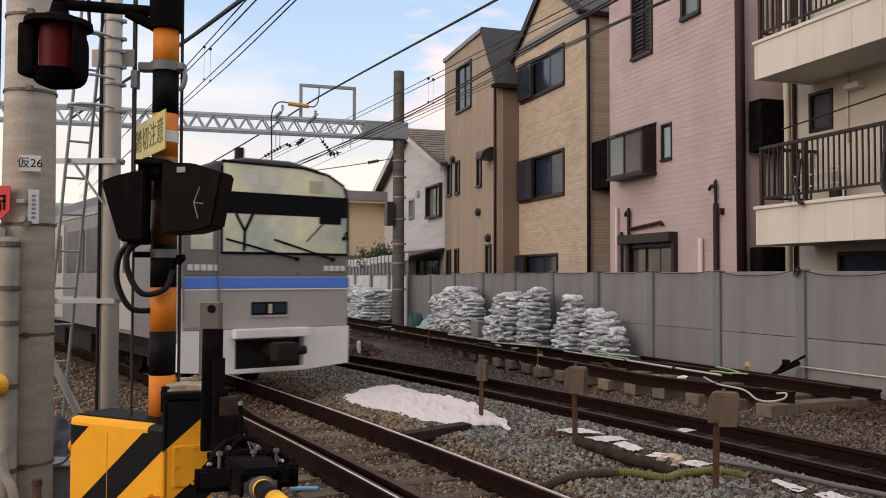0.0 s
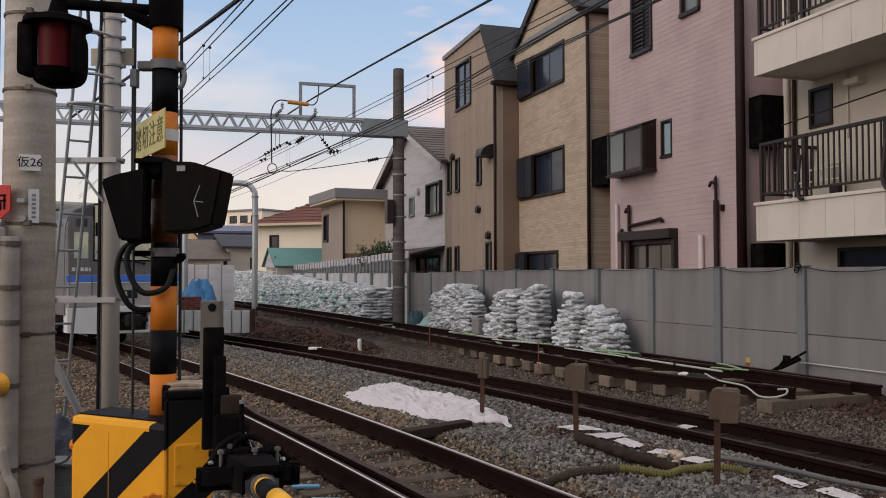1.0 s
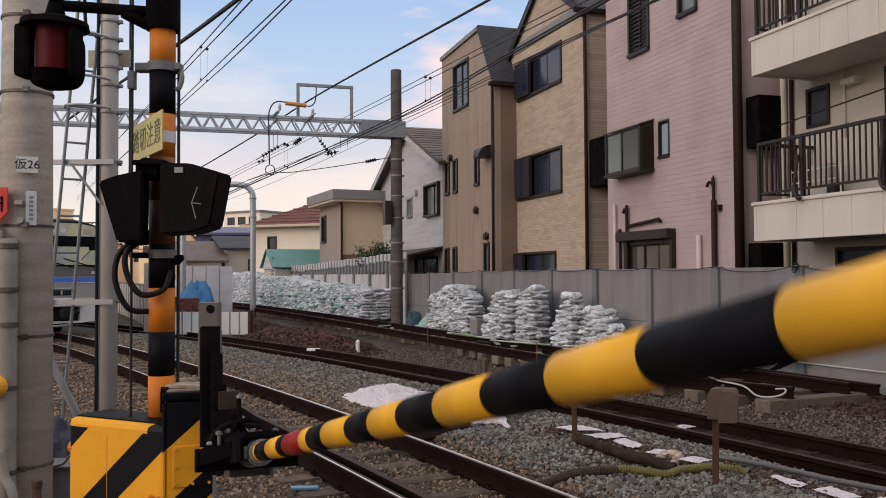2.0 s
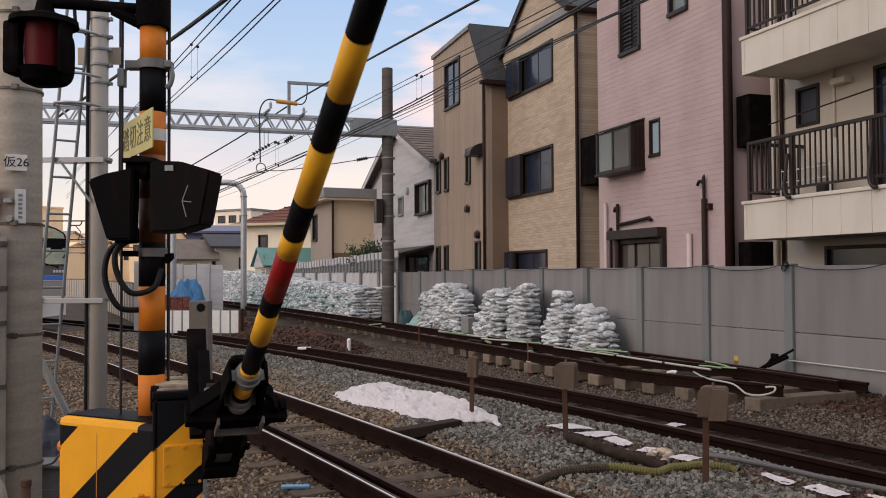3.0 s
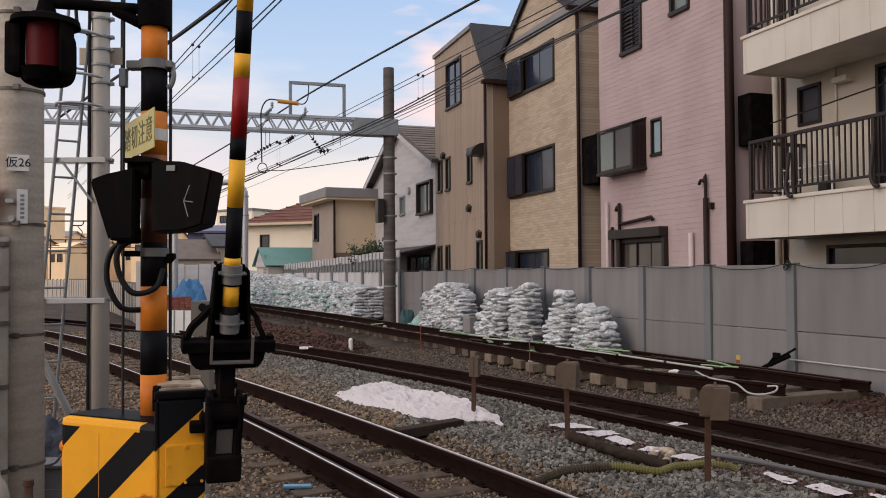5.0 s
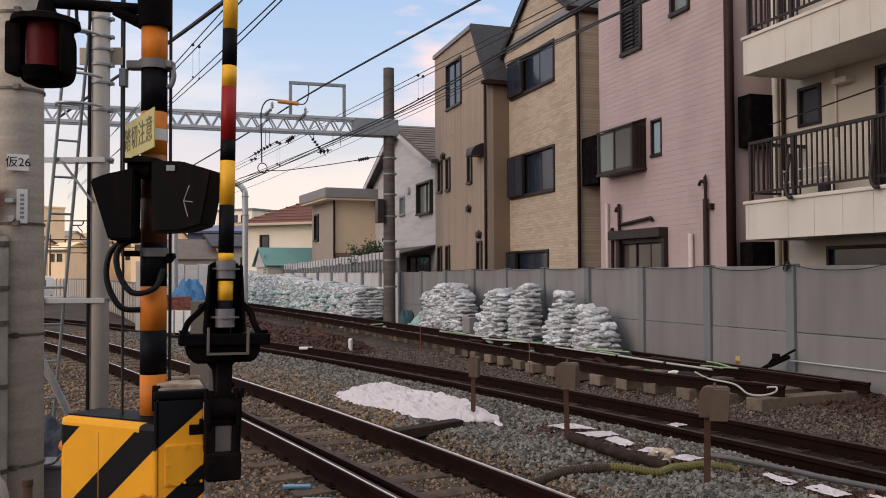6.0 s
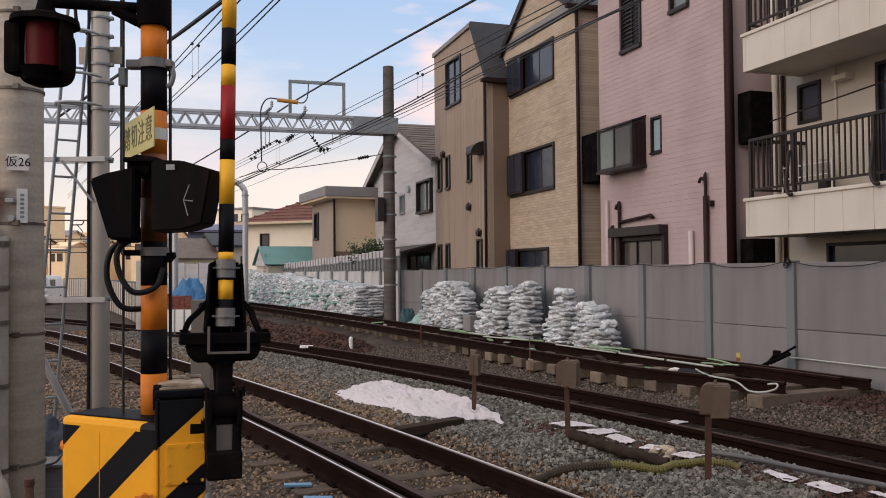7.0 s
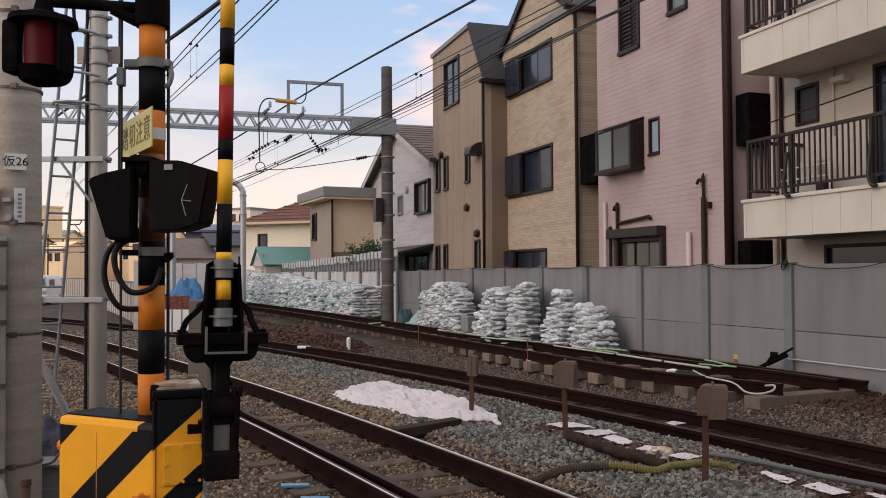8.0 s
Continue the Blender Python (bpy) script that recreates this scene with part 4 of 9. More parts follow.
def beige_house():
    h = thing("beige_house", frame_of(HF, 10.33), "narrow three-storey beige house with brick-like siding and dark windows", "house")
    x0, x1, top = -24.4, -19.47, 8.5
    holes = [(-23.80, -20.85, 6.96, 8.07), (-23.86, -20.88, 3.93, 5.18), (-24.2, -21.3, 0.9, 2.31)]
    bm = bmesh.new(); holed_wall(bm, x0, x1, -0.3, top, holes); part("front_wall", bm, M["beige"], h)
    pk = ((x0 + x1) / 2, 10.22)
    bm = bmesh.new(); prism(bm, [(x0, top), (x1, top), pk], 0.0, 0.18); part("gable", bm, M["beige"], h)
    boards(h, "siding_board", x0, x1, -0.3, top, 0.456, holes, M["beige"], proud=0.008, gap=0.003)
    boards(h, "siding_board", x0, x1, top, 10.1, 0.15, [], M["beige"], proud=0.008, gap=0.002, cut=lambda z: (x0 + (pk[0] - x0) * (z - top) / (pk[1] - top), x1 - (x1 - pk[0]) * (z - top) / (pk[1] - top)))
    shell(h, x0, x1, -0.3, top, 8.0, M["beige"])
    for sx, a in ((1, x0), (-1, x1)):
        e = a - sx * 0.12
        ez = top - 0.12 * (pk[1] - top) / (pk[0] - x0)
        pitched(h, "roof_slope", [(e, -0.12, ez + 0.12), (e, 8.3, ez + 0.12), (pk[0], 8.3, pk[1] + 0.12), (pk[0], -0.12, pk[1] + 0.12)], 0.14, M["roof_dark"])
        pitched(h, "bargeboard", [(e, -0.14, ez - 0.02), (e, -0.115, ez - 0.02), (pk[0], -0.115, pk[1] - 0.02), (pk[0], -0.14, pk[1] - 0.02)], 0.13, M["brown_metal"])
        bm = bmesh.new(); box(bm, e - 0.06, e + 0.06, -0.4, 8.3, ez - 0.02, ez + 0.09, 0.02); part("gutter", bm, M["pipe_brown"], h)
    bm = bmesh.new(); box(bm, x0 + 0.3, x1 - 0.05, -0.035, -0.009, 8.46, 8.74, 0.01); part("gable_trim", bm, M["roof_grey"], h)
    for (a, b, c, d), sp in zip(holes, ([-22.78, -21.87], [-22.76, -21.79], [-23.3, -22.3])):
        w = window(h, a, b, c, d, split=sp)
        bm = bmesh.new(); half = (sp[0] - a) / 2
        for i in range(2):
            xx = a + 0.01 + i * half
            box(bm, xx, xx + half - 0.02, -0.16, -0.055, c + 0.03, d - 0.01, 0.008)
        part("storm_shutter", bm, M["brown_metal"], w, "folded dark storm shutter")
        for i in range(2):
            xx = a + 0.01 + i * half
            bm = bmesh.new(); box(bm, xx + 0.06, xx + half - 0.08, -0.166, -0.158, c + 0.10, d - 0.07, 0.002); part("shutter_panel", bm, M["glass"], w, "blue-grey shutter leaf")
    pipe(h, "downpipe", [(x1 + 0.05, -0.06, ez - 0.05), (x1 + 0.05, -0.05, 6), (x1 + 0.05, -0.05, 0)], 0.048, M["pipe_brown"])
    # dark meter closet on the side wall
    bm = bmesh.new(); box(bm, x1 + 0.02, x1 + 0.85, 0.06, 0.9, 3.90, 5.12, 0.01); part("side_cabinet", bm, M["black_old"], h, "dark metal enclosure on the side wall")


def tan_house():
    h = thing("tan_house", frame_of(HF, 9.61), "tall tan house with vertical panel siding and a steep dark roof", "house")
    x0, x1 = -29.15, -24.0
    xp = -25.25
    holes = [(-27.82, -26.32, 7.32, 8.90), (-28.78, -28.34, 4.53, 5.66), (-27.9, -27.48, 4.52, 5.66), (-25.75, -25.36, 4.56, 5.68),
             (-28.83, -28.42, 1.2, 2.61), (-27.96, -27.56, 1.2, 2.62), (-24.95, -24.52, 0.4, 2.66)]
    bm = bmesh.new(); holed_wall(bm, x0, x1, -0.3, 7.2, [q for q in holes if q[3] < 7]); part("front_wall", bm, M["tan"], h)
    bm = bmesh.new(); holed_wall(bm, x0, xp, 7.2, 9.50, [holes[0]]); part("front_wall", bm, M["tan"], h)
    bm = bmesh.new(); prism(bm, [(xp, 7.2), (x1, 7.2), (x1, 7.72), (xp, 9.52)], 0.0, 0.18); part("gable", bm, M["tan"], h)
    for z0, z1 in ((-0.3, 3.345), (3.37, 6.36), (6.385, 7.197)):
        boards(h, "siding_panel", x0, x1, z0, z1, 0.303, holes, M["tan"], gap=0.010, proud=0.006, vertical=True)
    boards(h, "siding_panel", x0, xp, 7.2, 9.48, 0.303, holes, M["tan"], gap=0.006, proud=0.006, vertical=True)
    shell(h, x0, x1, -0.3, 7.72, 7.5, M["brown_wall"])
    pitched(h, "roof_slope", [(x1 + 0.12, -0.08, 7.58), (x1 + 0.12, 7.6, 7.58), (xp, 7.6, 9.68), (xp, -0.08, 9.68)], 0.14, M["roof_dark"])
    pitched(h, "roof_slope", [(x0 - 0.02, -0.08, 9.58), (x0 - 0.02, 7.6, 9.58), (xp, 7.6, 9.66), (xp, -0.08, 9.66)], 0.14, M["roof_grey"])
    bm = bmesh.new(); box(bm, x1 + 0.05, x1 + 0.22, -0.25, 7.6, 7.42, 7.54, 0.02); part("gutter", bm, M["pipe_brown"], h)
    for i, (a, b, c, d) in enumerate(holes):
        window(h, a, b, c, d, panes=2 if i == 0 else 1, glass="glass_pale" if i else "glass", frame_w=0.05)
    pipe(h, "downpipe", [(x1 - 0.05, -0.07, 7.5), (x1 - 0.05, -0.07, 0)], 0.045, M["pipe_brown"])
    # small awning over the stair window
    bm = bmesh.new()
    arc = [(-0.45 * math.cos(a * math.pi / 16), 5.30 + 0.38 * math.sin(a * math.pi / 16)) for a in range(9)]
    prism(bm, arc + [(0.0, 5.30)], -24.76, -24.26, m=Matrix(((0, 1, 0, 0), (1, 0, 0, 0), (0, 0, 1, 0), (0, 0, 0, 1))))
    part("awning", bm, M["brown_metal"], h, "small dark window hood")
    for x, z in ((-28.1, 5.76), (-25.55, 3.73), (-24.66, 2.86)):
        bm = bmesh.new(); rod(bm, (x, -0.14, z), (x, 0.0, z), 0.11, 0.11, 12); rod(bm, (x, -0.14, z - 0.06), (x, 0, z + 0.06), 0.05, 0.13, 10)
        part("vent_cap", bm, M["brown_metal"], h)


def pink_house():
    h = thing("pink_house", frame_of(HF, 10.33), "three-storey pink house with horizontal board siding and brown pipes", "house")
    x0, x1, top = -18.4, -13.42, 10.4
    holes = [(-17.31, -16.46, 6.72, 8.35), (-15.31, -14.66, 7.08, 8.2), (-16.12, -15.73, 4.22, 5.0), (-17.45, -15.62, -0.2, 2.40), (-18.2, -16.75, 4.14, 5.1)]
    bm = bmesh.new(); holed_wall(bm, x0, x1, -0.3, top, holes); part("front_wall", bm, M["pink"], h)
    boards(h, "siding_board", x0, x1 - 0.12, -0.3, top, 0.114, holes, M["pink"], gap=0.0035, proud=0.005)
    shell(h, x0, x1, -0.3, top, 8.0, M["pink"])
    bm = bmesh.new(); box(bm, x0 - 0.2, x1 + 0.2, -0.3, 8.4, top, top + 0.25, 0.03); part("roof", bm, M["roof_dark"], h)
    w = window(h, *holes[0], panes=2, glass="louvre")
    for i in range(16):
        z = 6.82 + i * 0.095
        for a, b in ((-17.22, -16.92), (-16.86, -16.54)):
            bm = bmesh.new(); box(bm, a, b, -0.03, 0.02, z, z + 0.012, m=None); part("louvre_blade", bm, M["brown_metal"], w)
    window(h, *holes[1], panes=1, glass="glass_pale")
    window(h, *holes[2], panes=1, glass="blind", frame_w=0.03, proud=0.02)
    # oriel window: boxed frame with a sloping top and slatted near side
    o = new("oriel_window"); o.parent = h
    a, b, c, d, dp = -17.90, -16.33, 4.0, 4.96, -0.36
    yz = Matrix(((0, 1, 0, 0), (1, 0, 0, 0), (0, 0, 1, 0), (0, 0, 0, 1)))
    bm = bmesh.new(); prism(bm, [(dp - 0.02, d), (0.0, d + 0.12), (0.0, d + 0.16), (dp - 0.02, d + 0.04)], a - 0.02, b + 0.02, m=yz); part("oriel_top", bm, M["brown_metal"], o)
    bm = bmesh.new(); box(bm, a - 0.02, b + 0.03, dp - 0.03, 0.0, c - 0.055, c, 0.01); part("oriel_sill", bm, M["brown_metal"], o)
    for x in (a, b - 0.07):
        bm = bmesh.new(); box(bm, x, x + 0.07, dp, dp + 0.06, c, d, 0.005); part("oriel_post", bm, M["brown_metal"], o)
    for x0s in (a, b - 0.03):
        bm = bmesh.new(); prism(bm, [(dp + 0.06, c), (0.0, c), (0.0, d + 0.11), (dp + 0.06, d)], x0s, x0s + 0.03, m=yz); part("side_panel", bm, M["brown_metal"], o)
    for i in range(3):
        y = dp + 0.09 + i * 0.10
        bm = bmesh.new(); box(bm, b - 0.004, b + 0.012, y, y + 0.05, c + 0.03, d - 0.03, 0.004); part("side_slat", bm, M["pipe_brown"], o)
    m0 = -17.15
    for p, q, g in ((a + 0.07, m0, "glass_pale"), (m0, b - 0.07, "glass_brown")):
        bm = bmesh.new(); box(bm, p + 0.03, q - 0.03, dp + 0.03, dp + 0.04, c + 0.05, d - 0.04); part("pane", bm, M[g], o)
        bm = bmesh.new()
        for u in (p, q - 0.03):
            box(bm, u, u + 0.03, dp + 0.01, dp + 0.05, c, d)
        box(bm, p, q, dp + 0.01, dp + 0.05, c, c + 0.05); box(bm, p, q, dp + 0.01, dp + 0.05, d - 0.04, d)
        part("sash", bm, M["brown_metal"], o)
    # back door under a shallow shutter box
    bm = bmesh.new(); box(bm, -17.66, -15.52, -0.24, 0.0, 2.43, 2.64, 0.015); part("door_hood", bm, M["brown_metal"], h, "dark metal shutter box over the back door")
    for x in (-17.5, -15.62):
        bm = bmesh.new(); box(bm, x, x + 0.10, -0.12, 0.0, -0.2, 2.43, 0.008); part("door_jamb", bm, M["brown_metal"], h)
    window(h, *holes[3], panes=3, glass="glass_brown", frame_w=0.07)
    # pipes
    pipe(h, "drain_pipe", bez([(-14.11, -0.08, 0.0), (-14.11, -0.08, 3.3), (-14.13, -0.09, 3.43), (-14.22, -0.10, 3.48), (-14.29, -0.1, 3.40)], 5), 0.032, M["pipe_brown"], "brown vent pipe with a bent top")
    pipe(h, "drain_pipe", [(-14.11, -0.08, 0.0), (-14.11, -0.08, 3.12)], 0.055, M["pipe_brown"])
    bm = bmesh.new(); box(bm, -14.02, -13.93, -0.10, 0.0, 2.90, 3.02, 0.01); part("pipe_box", bm, M["pipe_brown"], h)
    pipe(h, "drain_pipe", bez([(-17.4, -0.08, 0.0), (-17.4, -0.08, 3.0), (-17.42, -0.08, 3.14), (-17.5, -0.08, 3.18), (-17.55, -0.08, 3.1)], 5), 0.04, M["pipe_brown"])
    pipe(h, "drain_pipe", [(-17.4, -0.08, 2.78), (-16.3, -0.08, 2.85), (-16.07, -0.08, 2.87), (-16.02, -0.06, 2.80)], 0.04, M["pipe_brown"])
    pipe(h, "drain_pipe", bez([(-17.72, -0.08, 0.0), (-17.72, -0.08, 2.5), (-17.74, -0.08, 2.62), (-17.82, -0.08, 2.64), (-17.86, -0.08, 2.56)], 5), 0.04, M["pipe_brown"])
    pipe(h, "drain_pipe", [(-17.96, -0.08, 0.0), (-17.96, -0.08, 3.34)], 0.04, M["pipe_pale"], "pale plastic vent pipe")
    pipe(h, "drain_pipe", [(-14.63, -0.07, 0.0), (-14.63, -0.07, 2.46)], 0.055, M["pipe_pale"], "pale plastic vent pipe")
    pipe(h, "downpipe", [(x1 + 0.045, -0.05, top), (x1 + 0.045, -0.05, 0)], 0.09, M["pipe_brown"])
    bm = bmesh.new(); box(bm, x1 - 0.11, x1 + 0.01, -0.03, 0.0, -0.3, top, 0.005); part("corner_trim", bm, M["pink"], h)


def apartment():
    h = thing("apartment_building", frame_of(HF, 9.94), "cream apartment block with solid-fronted balconies and dark railings", "building")
    w0, x1 = -13.15, -4.0
    back = 1.16
    holes = [(-12.49, -11.92, 4.29, 5.01), (-11.85, -9.9, 0.9, 2.12), (-10.72, -8.9, 2.95, 5.02), (-10.75, -8.9, 5.9, 8.0)]
    bm = bmesh.new(); holed_wall(bm, w0, x1, -0.3, 10.5, holes, back, back + 0.2); part("front_wall", bm, M["cream_wall"], h)
    bm = bmesh.new(); box(bm, w0, w0 + 0.2, back + 0.2, 9, -0.3, 10.5); part("side_wall", bm, M["cream_wall"], h)
    bm = bmesh.new(); box(bm, x1 - 0.2, x1, back + 0.2, 9, -0.3, 10.5); part("side_wall", bm, M["cream_wall"], h)
    bm = bmesh.new(); box(bm, w0, x1, 9, 9.2, -0.3, 10.5); part("rear_wall", bm, M["cream_wall"], h)
    bm = bmesh.new(); box(bm, w0 - 0.2, x1, back, 9.2, 10.5, 10.8, 0.03); part("roof", bm, M["roof_grey"], h)
    for i, (a, b, c, d) in enumerate(holes):
        wn = new("window"); wn.parent = h
        bm = bmesh.new()
        for p in ((a, b, d - 0.06, d), (a, b, c, c + 0.06), (a, a + 0.06, c + 0.06, d - 0.06), (b - 0.06, b, c + 0.06, d - 0.06)):
            box(bm, p[0], p[1], back - 0.03, back + 0.1, p[2], p[3], 0.005)
        part("window_frame", bm, M["brown_metal"], wn)
        bm = bmesh.new(); box(bm, a + 0.06, b - 0.06, back + 0.04, back + 0.05, c + 0.06, d - 0.06); part("pane", bm, M["glass"] if i != 0 else M["louvre"], wn)
    for base in (2.26, 5.17):
        bal = new("balcony"); bal.parent = h
        bm = bmesh.new(); box(bm, -12.33, x1, 0.0, back, base, base + 0.16, 0.01); part("slab", bm, M["cream"], bal)
        # precast front panels with fine joints
        edges = [-12.33, -11.35] + [-11.35 + 0.585 * (i + 1) for i in range(13)]
        for a, b in zip(edges[:-1], edges[1:]):
            bm = bmesh.new(); box(bm, a + 0.003, b - 0.003, -0.10, 0.0, base - 0.02, base + 0.60, 0.005)
            part("front_panel", bm, M["cream"], bal)
        bm = bmesh.new(); box(bm, -12.41, -12.333, -0.10, back, base - 0.02, base + 0.60, 0.012); part("end_panel", bm, M["cream"], bal)
        bm = bmesh.new(); box(bm, -12.44, x1, -0.13, 0.03, base + 0.60, base + 0.66, 0.012); part("coping", bm, M["cream"], bal)
        bm = bmesh.new(); box(bm, -12.44, -12.31, 0.03, back, base + 0.60, base + 0.66, 0.012); part("coping", bm, M["cream"], bal)
        if base > 3:
            bm = bmesh.new(); rod(bm, (-12.47, 0.02, base + 0.05), (-12.47, 0.02, base + 0.55), 0.055, seg=14); bmesh.ops.create_icosphere(bm, subdivisions=2, radius=0.055, matrix=Matrix.Translation((-12.47, 0.02, base + 0.05))); bmesh.ops.create_icosphere(bm, subdivisions=2, radius=0.055, matrix=Matrix.Translation((-12.47, 0.02, base + 0.55))); part("drain_head", bm, M["cream"], bal, "rounded cream drain box", smooth=True)
        rz0, rz1 = base + 0.82, base + 1.64
        bm = bmesh.new(); box(bm, -12.36, x1, -0.06, 0.0, rz1, rz1 + 0.06, 0.01); part("handrail", bm, M["brown_metal"], bal)
        bm = bmesh.new(); box(bm, -12.36, -12.30, 0.0, back, rz1, rz1 + 0.06, 0.01); part("handrail", bm, M["brown_metal"], bal)
        bm = bmesh.new(); box(bm, -12.36, x1, -0.05, -0.01, rz0 - 0.04, rz0, 0.006); part("bottom_rail", bm, M["brown_metal"], bal)
        bm = bmesh.new(); box(bm, -12.35, -12.31, 0.0, back, rz0 - 0.04, rz0, 0.006); part("bottom_rail", bm, M["brown_metal"], bal)
        bb = bmesh.new(); box(bb, -0.011, 0.011, -0.011, 0.011, rz0, rz1)
        bar = bpy.data.meshes.new("baluster"); bb.to_mesh(bar); bb.free(); bar.materials.append(M["brown_metal"])
        k = -12.25
        while k < x1:
            share("baluster", bar, bal, Matrix.Translation((k, -0.03, 0))); k += 0.115
        for j in range(8):
            share("baluster", bar, bal, Matrix.Translation((-12.33, 0.12 + j * 0.13, 0)))
        for k in (-12.33, -11.27, -9.63, -8.1):
            bm = bmesh.new(); box(bm, k - 0.03, k + 0.03, -0.06, 0.0, base + 0.6, rz1, 0.005); part("railing_post", bm, M["brown_metal"], bal)
    for z in (4.72,):
        bm = bmesh.new(); rod(bm, (-12.75, 0.75, 4.38), (-4, 0.75, 5.02), 0.014, seg=8); 
        part("laundry_pole", bm, M["brown_metal"], h)
    pipe(h, "downpipe", [(-13.0, back - 0.08, 10), (-13.0, back - 0.08, 0)], 0.06, M["cream"])
    pipe(h, "downpipe", [(-12.82, back - 0.06, 10), (-12.82, back - 0.06, 0)], 0.035, M["pipe_brown"])
    pipe(h, "conduit", [(-11.56, back - 0.03, 5.3), (-11.56, back - 0.03, 4.0)], 0.02, M["cream"])
    for x in (-11.34, -9.6):
        bm = bmesh.new(); tube(bm, bez([(x, -0.07, 3.62), (x + 0.02, -0.13, 3.3), (x + 0.03, -0.17, 3.05), (x + 0.12, -0.2, 2.9), (x + 0.2, -0.2, 2.88)], 6), 0.03, 8); part("pole_bracket", bm, M["brown_metal"], h, "dark curved laundry pole bracket")
    bm = bmesh.new(); box(bm, -11.48, -11.16, back - 0.20, back, 4.86, 4.96, 0.015); part("vent_hood", bm, M["cream"], h)
    # air conditioner unit on the balcony
    bm = bmesh.new(); box(bm, -12.0, -11.55, 0.75, 0.95, 2.55, 3.55, 0.02); part("balcony_rack", bm, M["cream_wall"], h, "pale cupboard on the balcony")
    for z in (3.0, 3.25, 3.45):
        bm = bmesh.new(); rod(bm, (-12.3, 0.6, z), (-11.1, 0.6, z), 0.014, seg=6); part("clothes_rail", bm, M["white_plate"], h)
    for x in (-12.28, -11.12):
        bm = bmesh.new(); rod(bm, (x, 0.6, 2.45), (x, 0.6, 3.5), 0.016, seg=6); part("clothes_rail", bm, M["white_plate"], h)
    bm = bmesh.new(); box(bm, -11.45, -11.25, 0.6, 0.8, 2.45, 3.15, 0.03); part("dark_stool", bm, M["brown_metal"], h)
    # dark recess between this block and the pink house
    bm = bmesh.new(); box(bm, -13.42 + 0.0, w0 - 0.02, 3.0, 3.2, -0.3, 10.5); part("side_wall", bm, M["brown_wall"], h)
    for z0, z1 in ((-0.2, 2.24), (4.03, 5.0)):
        bm = bmesh.new(); box(bm, -13.37, -13.0, 0.52, 1.1, z0, z1, 0.02); part("gap_screen", bm, M["black_old"], h, "black box closing the gap between houses")


beige_house(); tan_house(); pink_house(); apartment()

# ---- houses and town further along the line ----
def white_house():
    h = thing("white_house", frame_of(HF, 9.75), "white sided house with a gable front and brown tiled roof", "house")
    x0, x1, xp, ze, zp = -39.0, -29.2, -34.1, 5.76, 7.72
    holes = [(-34.3, -33.55, 4.08, 4.85), (-31.6, -29.85, 3.92, 5.13), (-33.2, -30.2, 0.6, 2.35)]
    bm = bmesh.new(); holed_wall(bm, x0, x1, -0.3, ze, holes); part("front_wall", bm, M["white_wall"], h)
    bm = bmesh.new(); prism(bm, [(x0, ze), (x1, ze), (xp, zp)], 0.0, 0.18); part("gable", bm, M["white_wall"], h)
    boards(h, "siding_board", x0, x1, 2.75, ze, 0.2, holes, M["white_wall"], gap=0.004, proud=0.008)
    shell(h, x0, x1, -0.3, ze, 6.5, M["white_wall"])
    for sx, a in ((1, x0), (-1, x1)):
        e = a - sx * 0.45; ez = ze - 0.45 * (zp - ze) / (xp - x0)
        pitched(h, "roof_slope", [(e, -0.4, ez + 0.15), (e, 6.9, ez + 0.15), (xp, 6.9, zp + 0.15), (xp, -0.4, zp + 0.15)], 0.12, M["roof_brown"])
        pitched(h, "bargeboard", [(e, -0.43, ez + 0.02), (e, -0.39, ez + 0.02), (xp, -0.39, zp + 0.02), (xp, -0.43, zp + 0.02)], 0.18, M["white_wall"])
        if sx < 0:
            # tile courses
            for i in range(14):
                t0, t1 = i / 14, (i + 1) / 14
                a0 = Vector((e + (xp - e) * t0, -0.4, ez + 0.18 + (zp - ez) * t0)); a1 = Vector((e + (xp - e) * t1, -0.4, ez + 0.155 + (zp - ez) * t1))
                pitched(h, "tile_course", [a0, a0 + Vector((0, 7.3, 0)), a1 + Vector((0, 7.3, 0)), a1], 0.03, M["roof_brown"])
    window(h, *holes[0], panes=1, glass="glass_pale", frame="galv_dark")
    w = window(h, *holes[1], panes=2, glass="glass_pale", proud=0.14)
    window(h, *holes[2], panes=3)
    bm = bmesh.new(); rod(bm, (-32.9, -0.12, 5.0), (-32.9, 0, 5.0), 0.15, 0.16, 14); part("vent_cap", bm, M["galv"], h)
    pitched(h, "porch_roof", [(-36, -1.3, 2.42), (-29.5, -1.3, 2.42), (-29.5, 0.0, 2.72), (-36, 0.0, 2.72)], 0.08, M["brown_metal"])
    bm = bmesh.new(); box(bm, -31.2, -31.1, -1.25, -1.15, -0.2, 2.4); part("porch_post", bm, M["galv_dark"], h)


def corner_frame(p):
    m = Matrix.Identity(4)
    m.col[0][:3], m.col[1][:3], m.col[2][:3] = Vector((0.912, 0.410, 0)), Vector((-0.410, 0.912, 0)), (0, 0, 1)
    m.translation = Vector(p)
    return m


